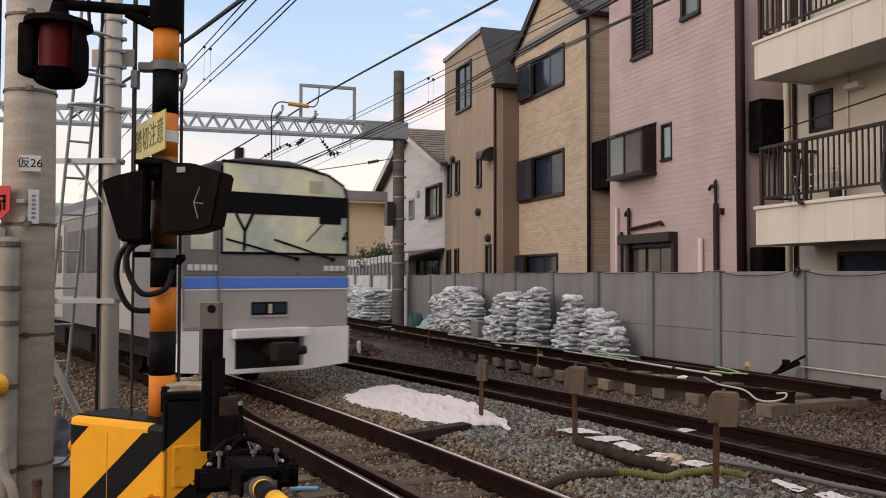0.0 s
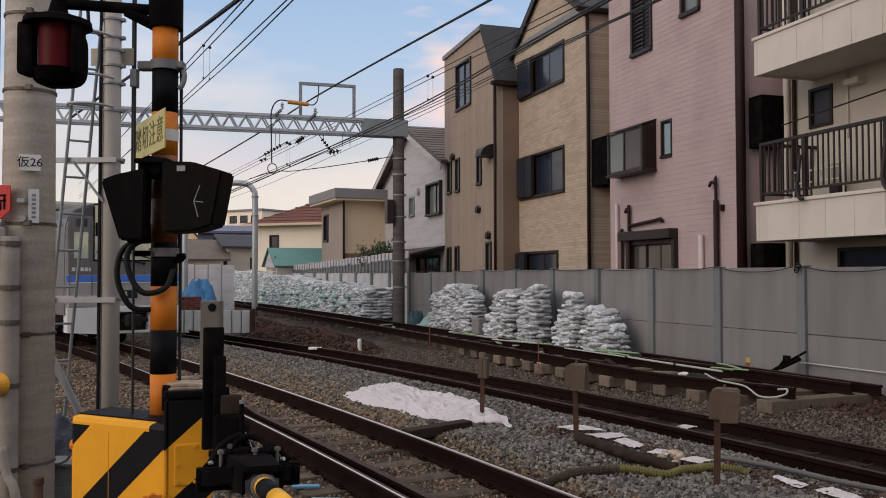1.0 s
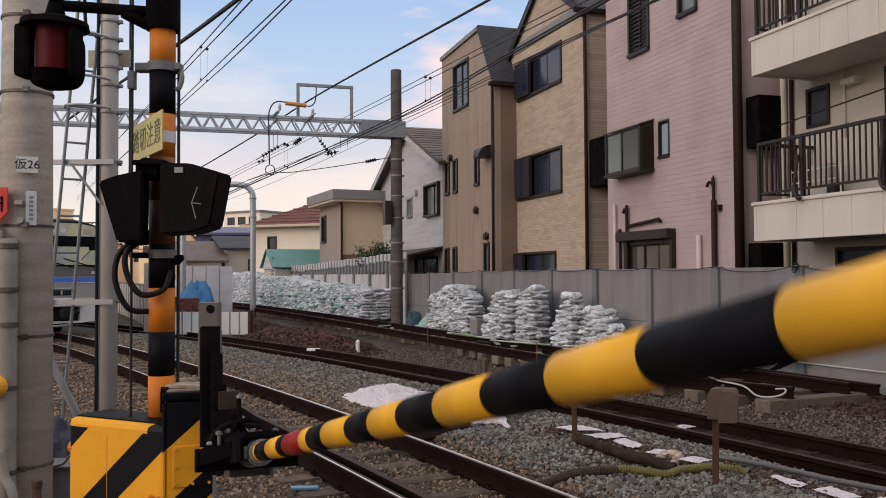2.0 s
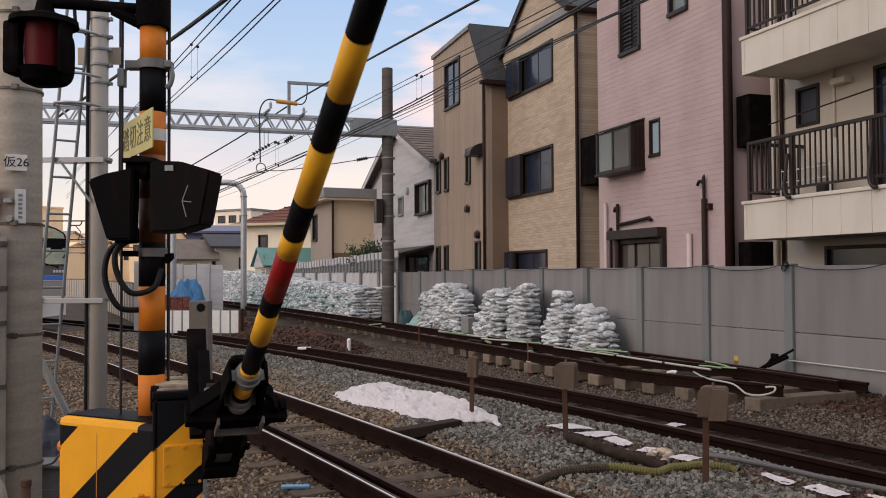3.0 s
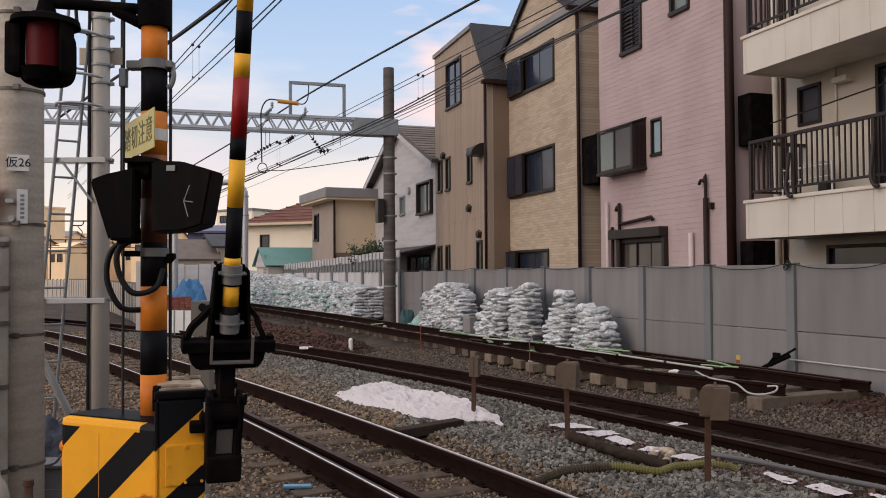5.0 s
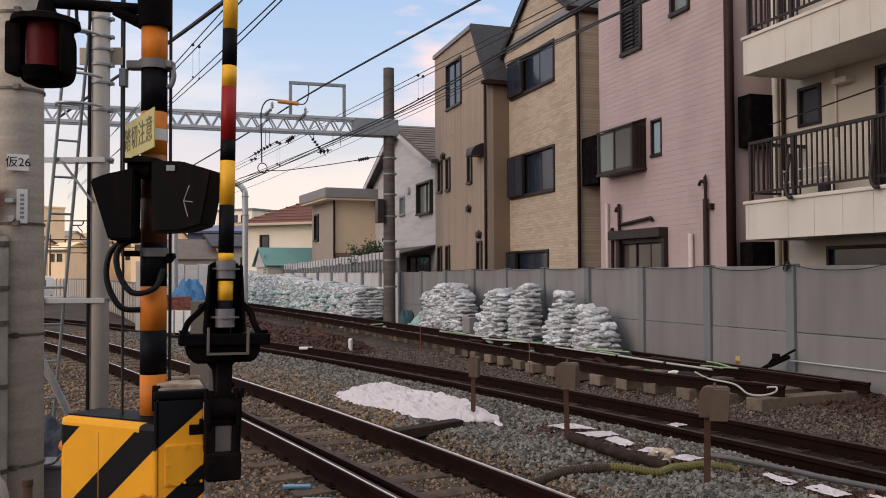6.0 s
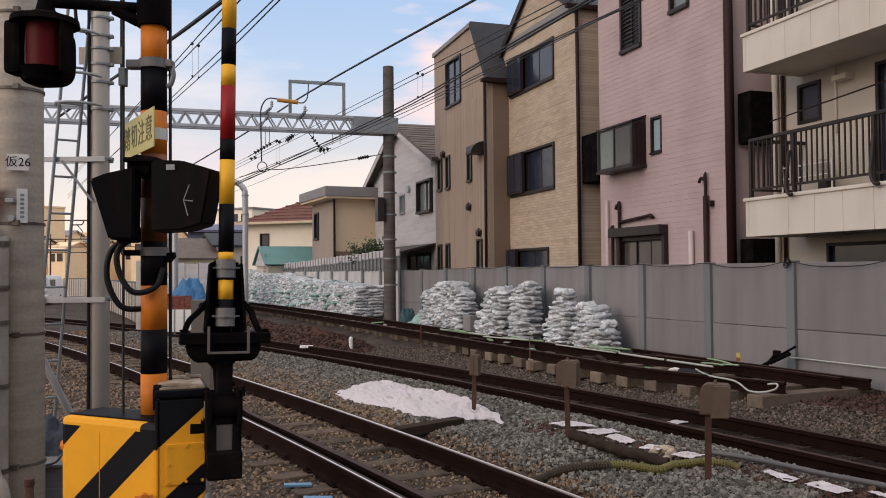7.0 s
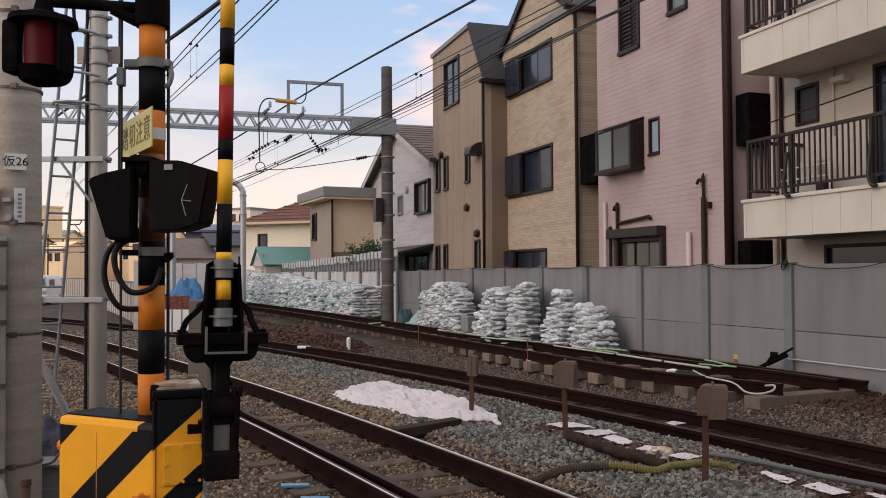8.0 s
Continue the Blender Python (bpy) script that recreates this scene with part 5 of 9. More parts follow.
def flat_house():
    h = thing("flat_roofed_house", Matrix.Translation((0, 0, -0.136)) @ Matrix.Scale(1.08, 4) @ corner_frame((-4.61, 36.0, 0)), "two-storey ochre house with a deep grey flat roof edge", "house")
    bm = bmesh.new(); box(bm, 0, 7.5, 0, 0.18, -0.3, 4.86); part("front_wall", bm, M["flat_wall"], h)
    # side wall with a tall window
    m = Matrix.Rotation(radians(-90), 4, "Z") @ Matrix.Identity(4)
    hl = [(-3.05, -2.35, 3.15, 4.35)]
    bm = bmesh.new(); holed_wall(bm, -3.3, -0.18, -0.3, 4.86, hl, 0.0, 0.18)
    part("side_wall", bm, M["flat_grey"], h, m=m)
    w = window(h, *hl[0], panes=2); w.matrix_basis = m
    bm = bmesh.new(); box(bm, 0, 7.5, 3.3, 3.48, -0.3, 4.86); part("rear_wall", bm, M["flat_grey"], h)
    bm = bmesh.new(); box(bm, 7.32, 7.5, 0.18, 3.3, -0.3, 4.86); part("side_wall", bm, M["flat_grey"], h)
    bm = bmesh.new(); box(bm, -0.55, 8.0, -0.55, 3.75, 4.86, 5.28, 0.03); part("roof", bm, M["roof_grey"], h)
    bm = bmesh.new(); box(bm, -0.5, 7.9, -0.5, 3.65, 4.78, 4.86); part("soffit", bm, M["flat_wall"], h)
    bm = bmesh.new(); box(bm, -0.02, 7.5, -0.03, 0.0, -0.3, 2.55, 0.01); part("plinth_band", bm, M["brown_wall"], h)
    bm = bmesh.new(); tube(bm, [(-0.02, -0.06, 4.8), (-0.02, -0.06, 0)], 0.05); part("downpipe", bm, M["pipe_brown"], h)


def pale_house():
    h = thing("pale_yellow_house", Matrix.Translation((-10.95, 47.0, 0)) @ pose(0, 0, 0, 0, 0, -20), "pale yellow house with a red hipped roof", "house")
    bm = bmesh.new(); holed_wall(bm, 0, 8, -0.3, 4.42, [(0.95, 1.5, 3.05, 3.8)]); part("front_wall", bm, M["pale_wall"], h)
    window(h, 0.95, 1.5, 3.05, 3.8, panes=1)
    for nm, a in (("side_wall", (0, 0.18, 0.18, 7)), ("side_wall", (7.82, 8, 0.18, 7)), ("rear_wall", (0, 8, 7, 7.18))):
        bm = bmesh.new(); box(bm, a[0], a[1], a[2], a[3], -0.3, 4.42); part(nm, bm, M["pale_wall"], h)
    bm = bmesh.new()
    e = 4.40
    v = [bm.verts.new(q) for q in ((-0.5, -0.5, e), (8.5, -0.5, e), (8.5, 7.7, e), (-0.5, 7.7, e), (2.7, 3.2, 6.05), (5.0, 4.0, 6.05))]
    for f in ((0, 1, 5, 4), (1, 2, 5), (2, 3, 4, 5), (3, 0, 4), (3, 2, 1, 0)):
        bm.faces.new([v[i] for i in f])
    part("roof", bm, M["roof_red"], h)
    for i in range(8):
        t = i / 8
        a = Vector((-0.5, -0.5, e)).lerp(Vector((2.7, 3.2, 6.05)), t); b = Vector((8.5, -0.5, e)).lerp(Vector((5.0, 4.0, 6.05)), t)
        bm = bmesh.new(); rod(bm, a + Vector((0, -0.02, 0.02)), b + Vector((0, -0.02, 0.02)), 0.03, seg=6); part("tile_course", bm, M["roof_red"], h)
    bm = bmesh.new(); box(bm, -0.55, 8.5, -0.58, -0.48, e - 0.1, e + 0.03, 0.02); part("gutter", bm, M["flat_wall"], h)


def shed():
    h = thing("garden_shed", corner_frame((-8.9, 43.0, 0)), "white shed with a green metal roof", "shed")
    bm = bmesh.new(); box(bm, 0, 3.6, 0, 2.6, -0.3, 2.0); part("wall", bm, M["cream_wall"], h)
    pitched(h, "roof_slope", [(-0.2, -0.3, 2.1), (3.9, -0.3, 2.1), (3.9, 1.4, 3.05), (-0.2, 1.4, 3.05)], 0.06, M["roof_green"])
    pitched(h, "roof_slope", [(-0.2, 2.9, 2.1), (3.9, 2.9, 2.1), (3.9, 1.4, 3.05), (-0.2, 1.4, 3.05)], 0.06, M["roof_green"])
    bm = bmesh.new(); prism(bm, [(0, 2.0), (2.6, 2.0), (1.4, 2.95)], 0, 0.1, m=Matrix.Rotation(radians(90), 4, "Z")); part("gable", bm, M["white_wall"], h)
    for i in range(7):
        bm = bmesh.new(); box(bm, -0.03, 0.0, 0.3, 0.9, 1.7 + 0.14 * i, 1.78 + 0.14 * i); part("louvre", bm, M["roof_grey"], h)


def far_house(x, y, w, d, ze, zr, rz, wall, roof, label, wins=((0.3, 0.55),)):
    h = thing("distant_house", Matrix.Translation((x, y, 0)) @ pose(0, 0, 0, 0, 0, rz), label, "house", "distant houses")
    hl = [(w * (a - 0.5), w * (b - 0.5), ze - 1.9, ze - 0.7) for a, b in wins]
    bm = bmesh.new(); holed_wall(bm, -w / 2, w / 2, -0.3, ze, hl); part("front_wall", bm, M[wall], h)
    for a, b, c, e in ((-w / 2, -w / 2 + 0.18, 0.18, d), (w / 2 - 0.18, w / 2, 0.18, d), (-w / 2, w / 2, d, d + 0.18)):
        bm = bmesh.new(); box(bm, a, b, c, e, -0.3, ze); part("side_wall", bm, M[wall], h)
    for q in hl:
        window(h, *q, panes=2)
    if zr > ze:
        pitched(h, "roof_slope", [(-w / 2 - 0.4, -0.5, ze), (w / 2 + 0.4, -0.5, ze), (w / 2 + 0.4, d / 2, zr), (-w / 2 - 0.4, d / 2, zr)], 0.15, M[roof])
        pitched(h, "roof_slope", [(-w / 2 - 0.4, d + 0.6, ze), (w / 2 + 0.4, d + 0.6, ze), (w / 2 + 0.4, d / 2, zr), (-w / 2 - 0.4, d / 2, zr)], 0.15, M[roof])
        for sx in (-1, 1):
            bm = bmesh.new(); prism(bm, [(0, ze), (d, ze), (d / 2, zr - 0.15)], 0, 0.15, m=Matrix.Translation((sx * w / 2, 0, 0)) @ Matrix.Rotation(radians(90), 4, "Z")); part("gable", bm, M[wall], h)
    else:
        bm = bmesh.new(); box(bm, -w / 2 - 0.2, w / 2 + 0.2, -0.2, d + 0.3, ze, ze + 0.35, 0.03); part("roof", bm, M[roof], h)


white_house(); flat_house(); pale_house(); shed()
far_house(-15.6, 58, 3.6, 7, 4.6, 5.2, 10, "roof_blue", "roof_blue", "small house with a blue-grey roof", ((0.2, 0.5),))
far_house(-15.4, 52.0, 2.6, 5, 2.6, 3.9, 18, "pale_wall", "roof_brown", "small cream house with a brown roof", ((0.2, 0.45),))
far_house(-12.9, 53.5, 2.6, 6, 3.4, 4.3, 24, "cream_wall", "roof_dark", "cream house with a dark roof", ((0.55, 0.8),))
far_house(-13.1, 60, 3.4, 6, 4.0, 4.9, 24, "pale_wall", "roof_brown", "pale house with a brown roof", ((0.3, 0.6),))
far_house(-34.5, 140, 8, 10, 12.0, 12.0, -30, "pale_wall", "roof_grey", "distant pale apartment block", ((0.1, 0.3), (0.4, 0.6), (0.7, 0.9)))
far_house(-78.6, 165, 3.6, 4, 14.6, 14.6, -35, "far_sun_tint", "far_sun_tint", "distant apartment block in warm evening light", ((0.1, 0.3), (0.4, 0.6), (0.7, 0.9)))
for i in range(72):
    u = -0.52 + i * 0.0042 + random.uniform(-0.004, 0.004)
    y = random.uniform(130, 240)
    z = random.uniform(4.0, 10.0) * y / 180
    far_house(u * y, y, random.uniform(2.5, 5.5), 5, z, z + random.choice((0, 1.2, 1.8)), random.uniform(-28, -4), random.choice(("far_sun_tint", "far_sun_tint", "far_sun_tint", "pale_wall")),
              random.choice(("roof_brown", "far_sun_tint", "roof_grey", "far_sun_tint")), "distant low house in warm evening light", ((0.15, 0.4), (0.55, 0.85)))


def slat_fence():
    """Pale corrugated fence standing behind the concrete wall."""
    f = thing("slat_fence", WALL, "pale corrugated fence sheets with dark gaps behind the wall", "fence")
    k = -27.6
    while k > -52:
        y = -0.03 - 0.0016 * max(0, -k - 26) ** 2
        top = 2.46 - 0.0235 * (-27.6 - k) + 0.05 * random.random()
        mid = top - 0.30 + 0.05 * random.random()
        bm = bmesh.new(); box(bm, k - 0.33, k - 0.02, y, y + 0.05, mid, top, 0.02)
        part("sheet", bm, M["white_wall"], f)
        bm = bmesh.new(); box(bm, k - 0.30, k - 0.06, y + 0.03, y + 0.06, 1.66, mid, 0.005); part("lower_sheet", bm, M["conc_post"], f, "grey lower fence sheet")
        bm = bmesh.new(); box(bm, k - 0.40, k - 0.35, y - 0.02, y + 0.06, 1.66, top - 0.02, 0.008); part("post", bm, M["roof_grey"], f)
        bm = bmesh.new(); rod(bm, (k - 0.40, y + 0.01, mid), (k, y + 0.01, mid), 0.025, seg=8); part("rail", bm, M["galv_dark"], f)
        k -= 0.40


def line_fence():
    f = thing("line_fence", label="long weathered pale panel fence beside the curving track", category="fence")
    pts = bez([(-10.9, 31.0, 0), (-14.6, 39.0, 0), (-20.6, 51.0, 0), (-27.2, 64.0, 0), (-31.5, 68.5, 0), (-40, 73, 0)], 12)
    for p, q in zip(pts[:-1], pts[1:]):
        d = (q - p).normalized(); m = Matrix.Identity(4); m.col[0][:3], m.col[1][:3] = d, Vector((-d.y, d.x, 0)); m.translation = p
        n = max(2, int((q - p).length / 0.32))
        w = (q - p).length / n
        bm = bmesh.new(); box(bm, 0.03, (q - p).length - 0.03, 0, 0.04, -0.3, 1.28, 0.01)
        pn = part("panel", bm, M["fence_grey"], f, m=m)
        for k in range(n):
            bm = bmesh.new(); box(bm, k * w, k * w + 0.05, -0.035, 0.0, -0.3, 1.27, 0.006); part("rib", bm, M["fence_grey"], pn)
        bm = bmesh.new(); box(bm, -0.03, 0.03, -0.05, 0.07, -0.3, 1.36, 0.01); part("post", bm, M["roof_grey"], f, m=m)
    # slim stack of signal boxes near its end
    c = thing("equipment_case", Matrix.Translation((-10.35, 29.3, -0.3)), "tall pale grey equipment case by the fence", "cabinet")
    bm = bmesh.new(); box(bm, -0.28, 0.22, 0, 0.4, 0, 2.45, 0.05); part("body", bm, M["paint_grey"], c)
    bm = bmesh.new(); box(bm, -0.25, 0.19, -0.015, 0.0, 0.3, 2.3, 0.01); part("door", bm, M["paint_grey"], c)


def low_barrier():
    f = thing("low_barrier", Matrix.Translation((-8.95, 27.3, -0.2)) @ pose(0, 0, 0, 0, 0, -7), "row of low white barrier panels with dark gaps", "barrier")
    for i in range(8):
        bm = bmesh.new(); box(bm, i * 0.32 + 0.01, i * 0.32 + 0.29, 0, 0.05, 0.0, 0.72, 0.01); part("panel", bm, M["white_plate"], f)
    for i in range(9):
        bm = bmesh.new(); box(bm, i * 0.32 - 0.012, i * 0.32 + 0.008, -0.02, 0.06, -0.1, 0.74); part("upright", bm, M["galv_dark"], f)
    bm = bmesh.new(); box(bm, 2.58, 2.66, -0.2, 0.1, -0.1, 0.78, 0.01); part("end_post", bm, M["post_rust"], f)


def curved_pole():
    p = thing("curved_pole", Matrix.Translation((-9.33, 40, 0)), "pale grey steel pole with a curved top arm", "pole")
    bm = bmesh.new(); tube(bm, bez([(0, 0, -0.3), (0, 0, 3.0), (0, 0, 5.2), (-0.08, 0, 5.65), (-0.35, 0, 5.92), (-0.8, 0, 6.0), (-1.3, 0, 5.98)], 8), 0.14, 14); part("shaft", bm, M["galv"], p, smooth=True)
    for z in (4.4, 5.3):
        bm = bmesh.new(); rod(bm, (0, 0, z), (0, 0, z + 0.06), 0.17, seg=14); part("collar", bm, M["galv_dark"], p)
    bm = bmesh.new(); rod(bm, (-3.0, -1.0, -0.3), (-3.0, -1.0, 6.7), 0.15, 0.13, 16); part("second_shaft", bm, M["galv"], p)


def panel_screen():
    """Pale grey sheet screen behind the long bank of sacks."""
    f = thing("panel_screen", Matrix.Translation((-13.0, 40.5, -0.3)) @ pose(0, 0, 0, 0, 0, -4), "pale grey steel sheet screen with slim posts", "fence")
    for i in range(4):
        bm = bmesh.new(); box(bm, i * 0.66 + 0.02, i * 0.66 + 0.64, 0, 0.04, 0, 2.45 - 0.04 * (i % 2), 0.01); part("panel", bm, M["white_wall"], f)
        bm = bmesh.new(); box(bm, i * 0.66 - 0.02, i * 0.66 + 0.02, -0.03, 0.05, 0, 2.5, 0.005); part("post", bm, M["galv"], f)


panel_screen()
slat_fence(); line_fence(); low_barrier(); curved_pole()


def shrub(name, at, r, h, count, label, seed):
    rng = random.Random(seed)
    s = thing(name, Matrix.Translation(at), label, "shrub")
    bm = bmesh.new()
    tips = []
    for i in range(9):
        a = rng.uniform(0, 6.28); t = Vector((r * 0.7 * math.cos(a) * rng.random(), r * 0.5 * math.sin(a), h * rng.uniform(0.6, 1.0)))
        tips.append(t); rod(bm, (0, 0, 0), t, 0.025, 0.008, 6)
    part("stem", bm, M["wood_old"], s)
    bm = bmesh.new()
    for i in range(count):
        t = rng.choice(tips)
        p = t * rng.uniform(0.45, 1.05) + Vector((rng.gauss(0, 0.16), rng.gauss(0, 0.16), rng.gauss(0, 0.14))) * r
        d = Vector((rng.gauss(0, 1), rng.gauss(0, 1), rng.gauss(0.3, 1))).normalized(); e = d.orthogonal().normalized()
        l = rng.uniform(0.05, 0.11)
        f = d.cross(e)
        vs = [bm.verts.new(p + q) for q in (-d * l, e * l * 0.45 + f * 0.01, d * l, -e * l * 0.45 + f * 0.01)]
        bm.faces.new(vs)
    part("foliage", bm, M["leaf"], s)


shrub("garden_shrub", (-3.0, 34.2, 1.5), 1.05, 1.35, 1500, "dark green leafy garden shrub behind the fence", 3)


def bare_tree(at, h, seed):
    """Thin bare tree in the far town: trunk, limbs and twigs."""
    rng = random.Random(seed)
    t = thing("bare_tree", Matrix.Translation(at), "bare brown tree among distant houses", "tree", "bare trees in the town")
    bm = bmesh.new(); rod(bm, (0, 0, -0.3), (0, 0, h * 0.5), 0.16, 0.1, 7); part("trunk", bm, M["post_rust"], t)
    bm = bmesh.new()
    for i in range(16):
        a = rng.uniform(0, 6.28); z0 = h * rng.uniform(0.25, 0.5)
        e = Vector((math.cos(a), math.sin(a), rng.uniform(0.5, 1.6))) * h * rng.uniform(0.18, 0.3) + Vector((0, 0, z0))
        rod(bm, (0, 0, z0), e, 0.045, 0.02, 5)
        for k in range(4):
            g = e + Vector((rng.gauss(0, 1), rng.gauss(0, 1), rng.uniform(0.1, 1.2))) * h * 0.09
            rod(bm, Vector((0, 0, z0)).lerp(e, rng.uniform(0.5, 1)), g, 0.02, 0.01, 4)
    part("crown", bm, M["post_rust"], t)


for u, y, h in ((-0.455, 140, 5.2), (-0.424, 150, 6.0)):
    bare_tree((u * y, y, -0.25), h, int(y))



def far_catenary():
    """Span wires with a hanging frame and slim masts over the curve in the distance."""
    f = thing("far_catenary", label="distant catenary span wires on slim masts with hanging frames", category="catenary")
    for z, r in ((8.66, 0.085), (6.22, 0.075), (5.2, 0.05), (4.5, 0.05)):
        bm = bmesh.new(); rod(bm, (-58, 110, z + 0.03), (-30, 110, z - 0.12), r, seg=6); part("span_wire", bm, M["post_rust"], f)
    for x in (-47.5, -37.2):
        bm = bmesh.new(); tube(bm, [(x - 0.85, 110, 8.62), (x - 0.80, 110, 8.3), (x - 0.6, 110, 8.05), (x + 0.6, 110, 8.05), (x + 0.80, 110, 8.3), (x + 0.85, 110, 8.62)], 0.085, 6); part("hanging_frame", bm, M["post_rust"], f)
        bm = bmesh.new(); rod(bm, (x, 110, 8.05), (x + 0.7, 110, 7.2), 0.06, seg=6); rod(bm, (x + 0.7, 110, 7.2), (x + 0.4, 110, 6.2), 0.05, seg=6); part("stay_rod", bm, M["post_rust"], f)
    for x, y, h in ((-54.5, 112, 8.9), (-50.2, 104, 5.1), (-47.6, 100, 5.6), (-45.4, 98, 6.3), (-43.6, 106, 5.4), (-41.6, 100, 6.4), (-39.9, 96, 5.0), (-33.6, 100, 8.0)):
        bm = bmesh.new(); rod(bm, (x, y, -0.3), (x, y, h), 0.10, 0.07, 8); part("mast", bm, M["post_rust"], f)
        bm = bmesh.new(); rod(bm, (x - 1.0, y, h * 0.82), (x + 1.0, y, h * 0.80), 0.05, seg=6); part("cross_arm", bm, M["post_rust"], f)


far_catenary()
# ---- gantry, masts and wires ----
GAN = Matrix.Translation((-1.83, 29.0, 0)) @ Matrix.Rotation(math.atan2(0.29, 0.957), 4, "Z")


def gantry():
    g = thing("overhead_gantry", GAN, "steel lattice catenary gantry on concrete masts over the tracks", "gantry")
    bm = bmesh.new(); rod(bm, (0, 0, -0.3), (0, 0, 8.72), 0.21, 0.185, 20); part("mast", bm, M["mast_conc"], g, smooth=False)
    bm = bmesh.new(); rod(bm, (-17.5, 0, -0.3), (-17.5, 0, 8.5), 0.21, 0.185, 20); part("mast", bm, M["mast_conc"], g)
    for y in (-0.22, 0.22):
        for z in (6.40, 6.88):
            bm = bmesh.new(); box(bm, -17.7, 0.25, y - 0.045, y + 0.045, z - 0.045, z + 0.045, 0.006); part("chord", bm, M["galv"], g)
    n = 34
    dg = bmesh.new(); rod(dg, (0, 0, 0), (0.26, 0, 0.46), 0.027, seg=6); me1 = bpy.data.meshes.new("lattice_bar"); dg.to_mesh(me1); dg.free(); me1.materials.append(M["galv"])
    dg = bmesh.new(); rod(dg, (0, 0, 0.46), (0.26, 0, 0), 0.027, seg=6); me2 = bpy.data.meshes.new("lattice_bar"); dg.to_mesh(me2); dg.free(); me2.materials.append(M["galv"])
    for i in range(n * 2):
        for y in (-0.22, 0.22):
            share("lattice_bar", me1 if i % 2 else me2, g, Matrix.Translation((-17.6 + 0.26 * i, y, 6.41)))
    bm = bmesh.new(); box(bm, -1.25, 0.27, -0.28, 0.28, 6.36, 6.92, 0.01); part("mast_clamp", bm, M["galv_dark"], g, "boxed steel joint on the mast")
    # upper frame carrying the feeder
    bm = bmesh.new()
    for x in (-3.35, -1.55):
        box(bm, x - 0.05, x + 0.05, -0.05, 0.05, 6.9, 8.02, 0.005)
    box(bm, -3.40, -1.50, -0.05, 0.05, 7.98, 8.08, 0.005)
    part("feeder_frame", bm, M["galv_dark"], g)
    bm = bmesh.new(); rod(bm, (-3.80, -0.3, 7.33), (-3.12, -0.3, 7.28), 0.07, seg=10); part("long_insulator", bm, M["insul"], g, "orange long-rod insulator")
    bm = bmesh.new(); tube(bm, bez([(-4.31, -0.3, 5.3), (-4.33, -0.3, 6.4), (-4.33, -0.3, 6.95), (-4.22, -0.3, 7.25), (-4.05, -0.3, 7.37), (-3.8, -0.3, 7.36)], 8), 0.022); part("jumper_cable", bm, M["wire"], g)
    bm = bmesh.new(); tube(bm, [(-4.29 + 0.15 * math.cos(a * 0.45), -0.3, 5.12 + 0.16 * math.sin(a * 0.45)) for a in range(15)], 0.016); part("jumper_ring", bm, M["wire"], g)
    bm = bmesh.new(); tube(bm, bez([(-3.12, -0.3, 7.27), (-2.95, -0.3, 7.28), (-2.82, -0.25, 7.45), (-2.76, -0.1, 7.8), (-2.75, 0, 8.0)], 8), 0.02); part("jumper_cable", bm, M["wire"], g)

    def strain(a, b, discs, r=0.07, mt="wire"):
        bm = bmesh.new(); a, b = Vector(a), Vector(b); d = b - a
        rod(bm, a - d * 0.5, b + d * 0.5, 0.014, seg=6)
        for k in range(discs):
            p = a + d * (k / max(1, discs - 1)); u = d.normalized() * 0.03
            rod(bm, p - u, p + u, r, r * 0.45, 10)
        part("disc_insulator", bm, M[mt], g)
    strain((-4.2, -0.3, 6.87), (-4.02, -0.3, 7.04), 5, 0.065, "galv_dark")
    strain((-3.1, -0.3, 6.78), (-2.9, -0.3, 6.96), 5, 0.065, "galv_dark")
    strain((-3.98, -0.3, 7.14), (-3.98, -0.3, 7.26), 3, 0.06, "galv")
    strain((-2.9, -0.3, 7.02), (-2.9, -0.3, 7.14), 3, 0.06, "galv")
    strain((-4.49, -0.1, 5.61), (-4.02, -0.1, 5.91), 6)
    strain((-4.62, -0.1, 5.40), (-4.5, -0.1, 5.44), 2, 0.06)
    strain((-3.45, -0.1, 6.06), (-3.28, -0.1, 6.20), 4, 0.085)
    strain((-2.62, -0.1, 6.15), (-2.34, -0.1, 5.80), 5, 0.075)
    strain((-2.36, -0.1, 5.74), (-2.12, -0.1, 5.80), 3, 0.085)
    strain((-1.05, -0.1, 5.52), (-0.75, -0.1, 5.59), 5, 0.07)
    for x, z in ((-4.17, 5.9), (-4.04, 5.91), (-2.6, 6.15), (-1.95, 5.95), (-1.7, 5.98)):
        bm = bmesh.new(); rod(bm, (x, -0.1, z), (x, -0.1, 6.5 if x < -3 else 6.38), 0.012, seg=6); part("hanger_rod", bm, M["galv_dark"], g)
    bm = bmesh.new(); tube(bm, bez([(-0.2, -0.1, 5.70), (-1.0, -0.1, 5.53), (-2.4, -0.1, 5.27), (-3.62, -0.1, 5.08), (-4.2, -0.1, 5.05), (-5.0, -0.1, 4.78)], 6), 0.014); part("pull_off_wire", bm, M["wire"], g)
    bm = bmesh.new(); box(bm, -0.45, -0.22, -0.25, 0.2, 3.4, 4.2, 0.02); part("switch_box", bm, M["brown_metal"], g, "small brown box on the mast")
    for z in (1.2, 2.1, 2.75, 3.6, 4.35, 5.05, 5.6):
        bm = bmesh.new(); rod(bm, (0, 0, z), (0, 0, z + 0.05), 0.215, seg=20); box(bm, 0.18, 0.26, -0.05, 0.05, z - 0.01, z + 0.06, 0.005); part("band", bm, M["galv_dark"], g)


gantry()


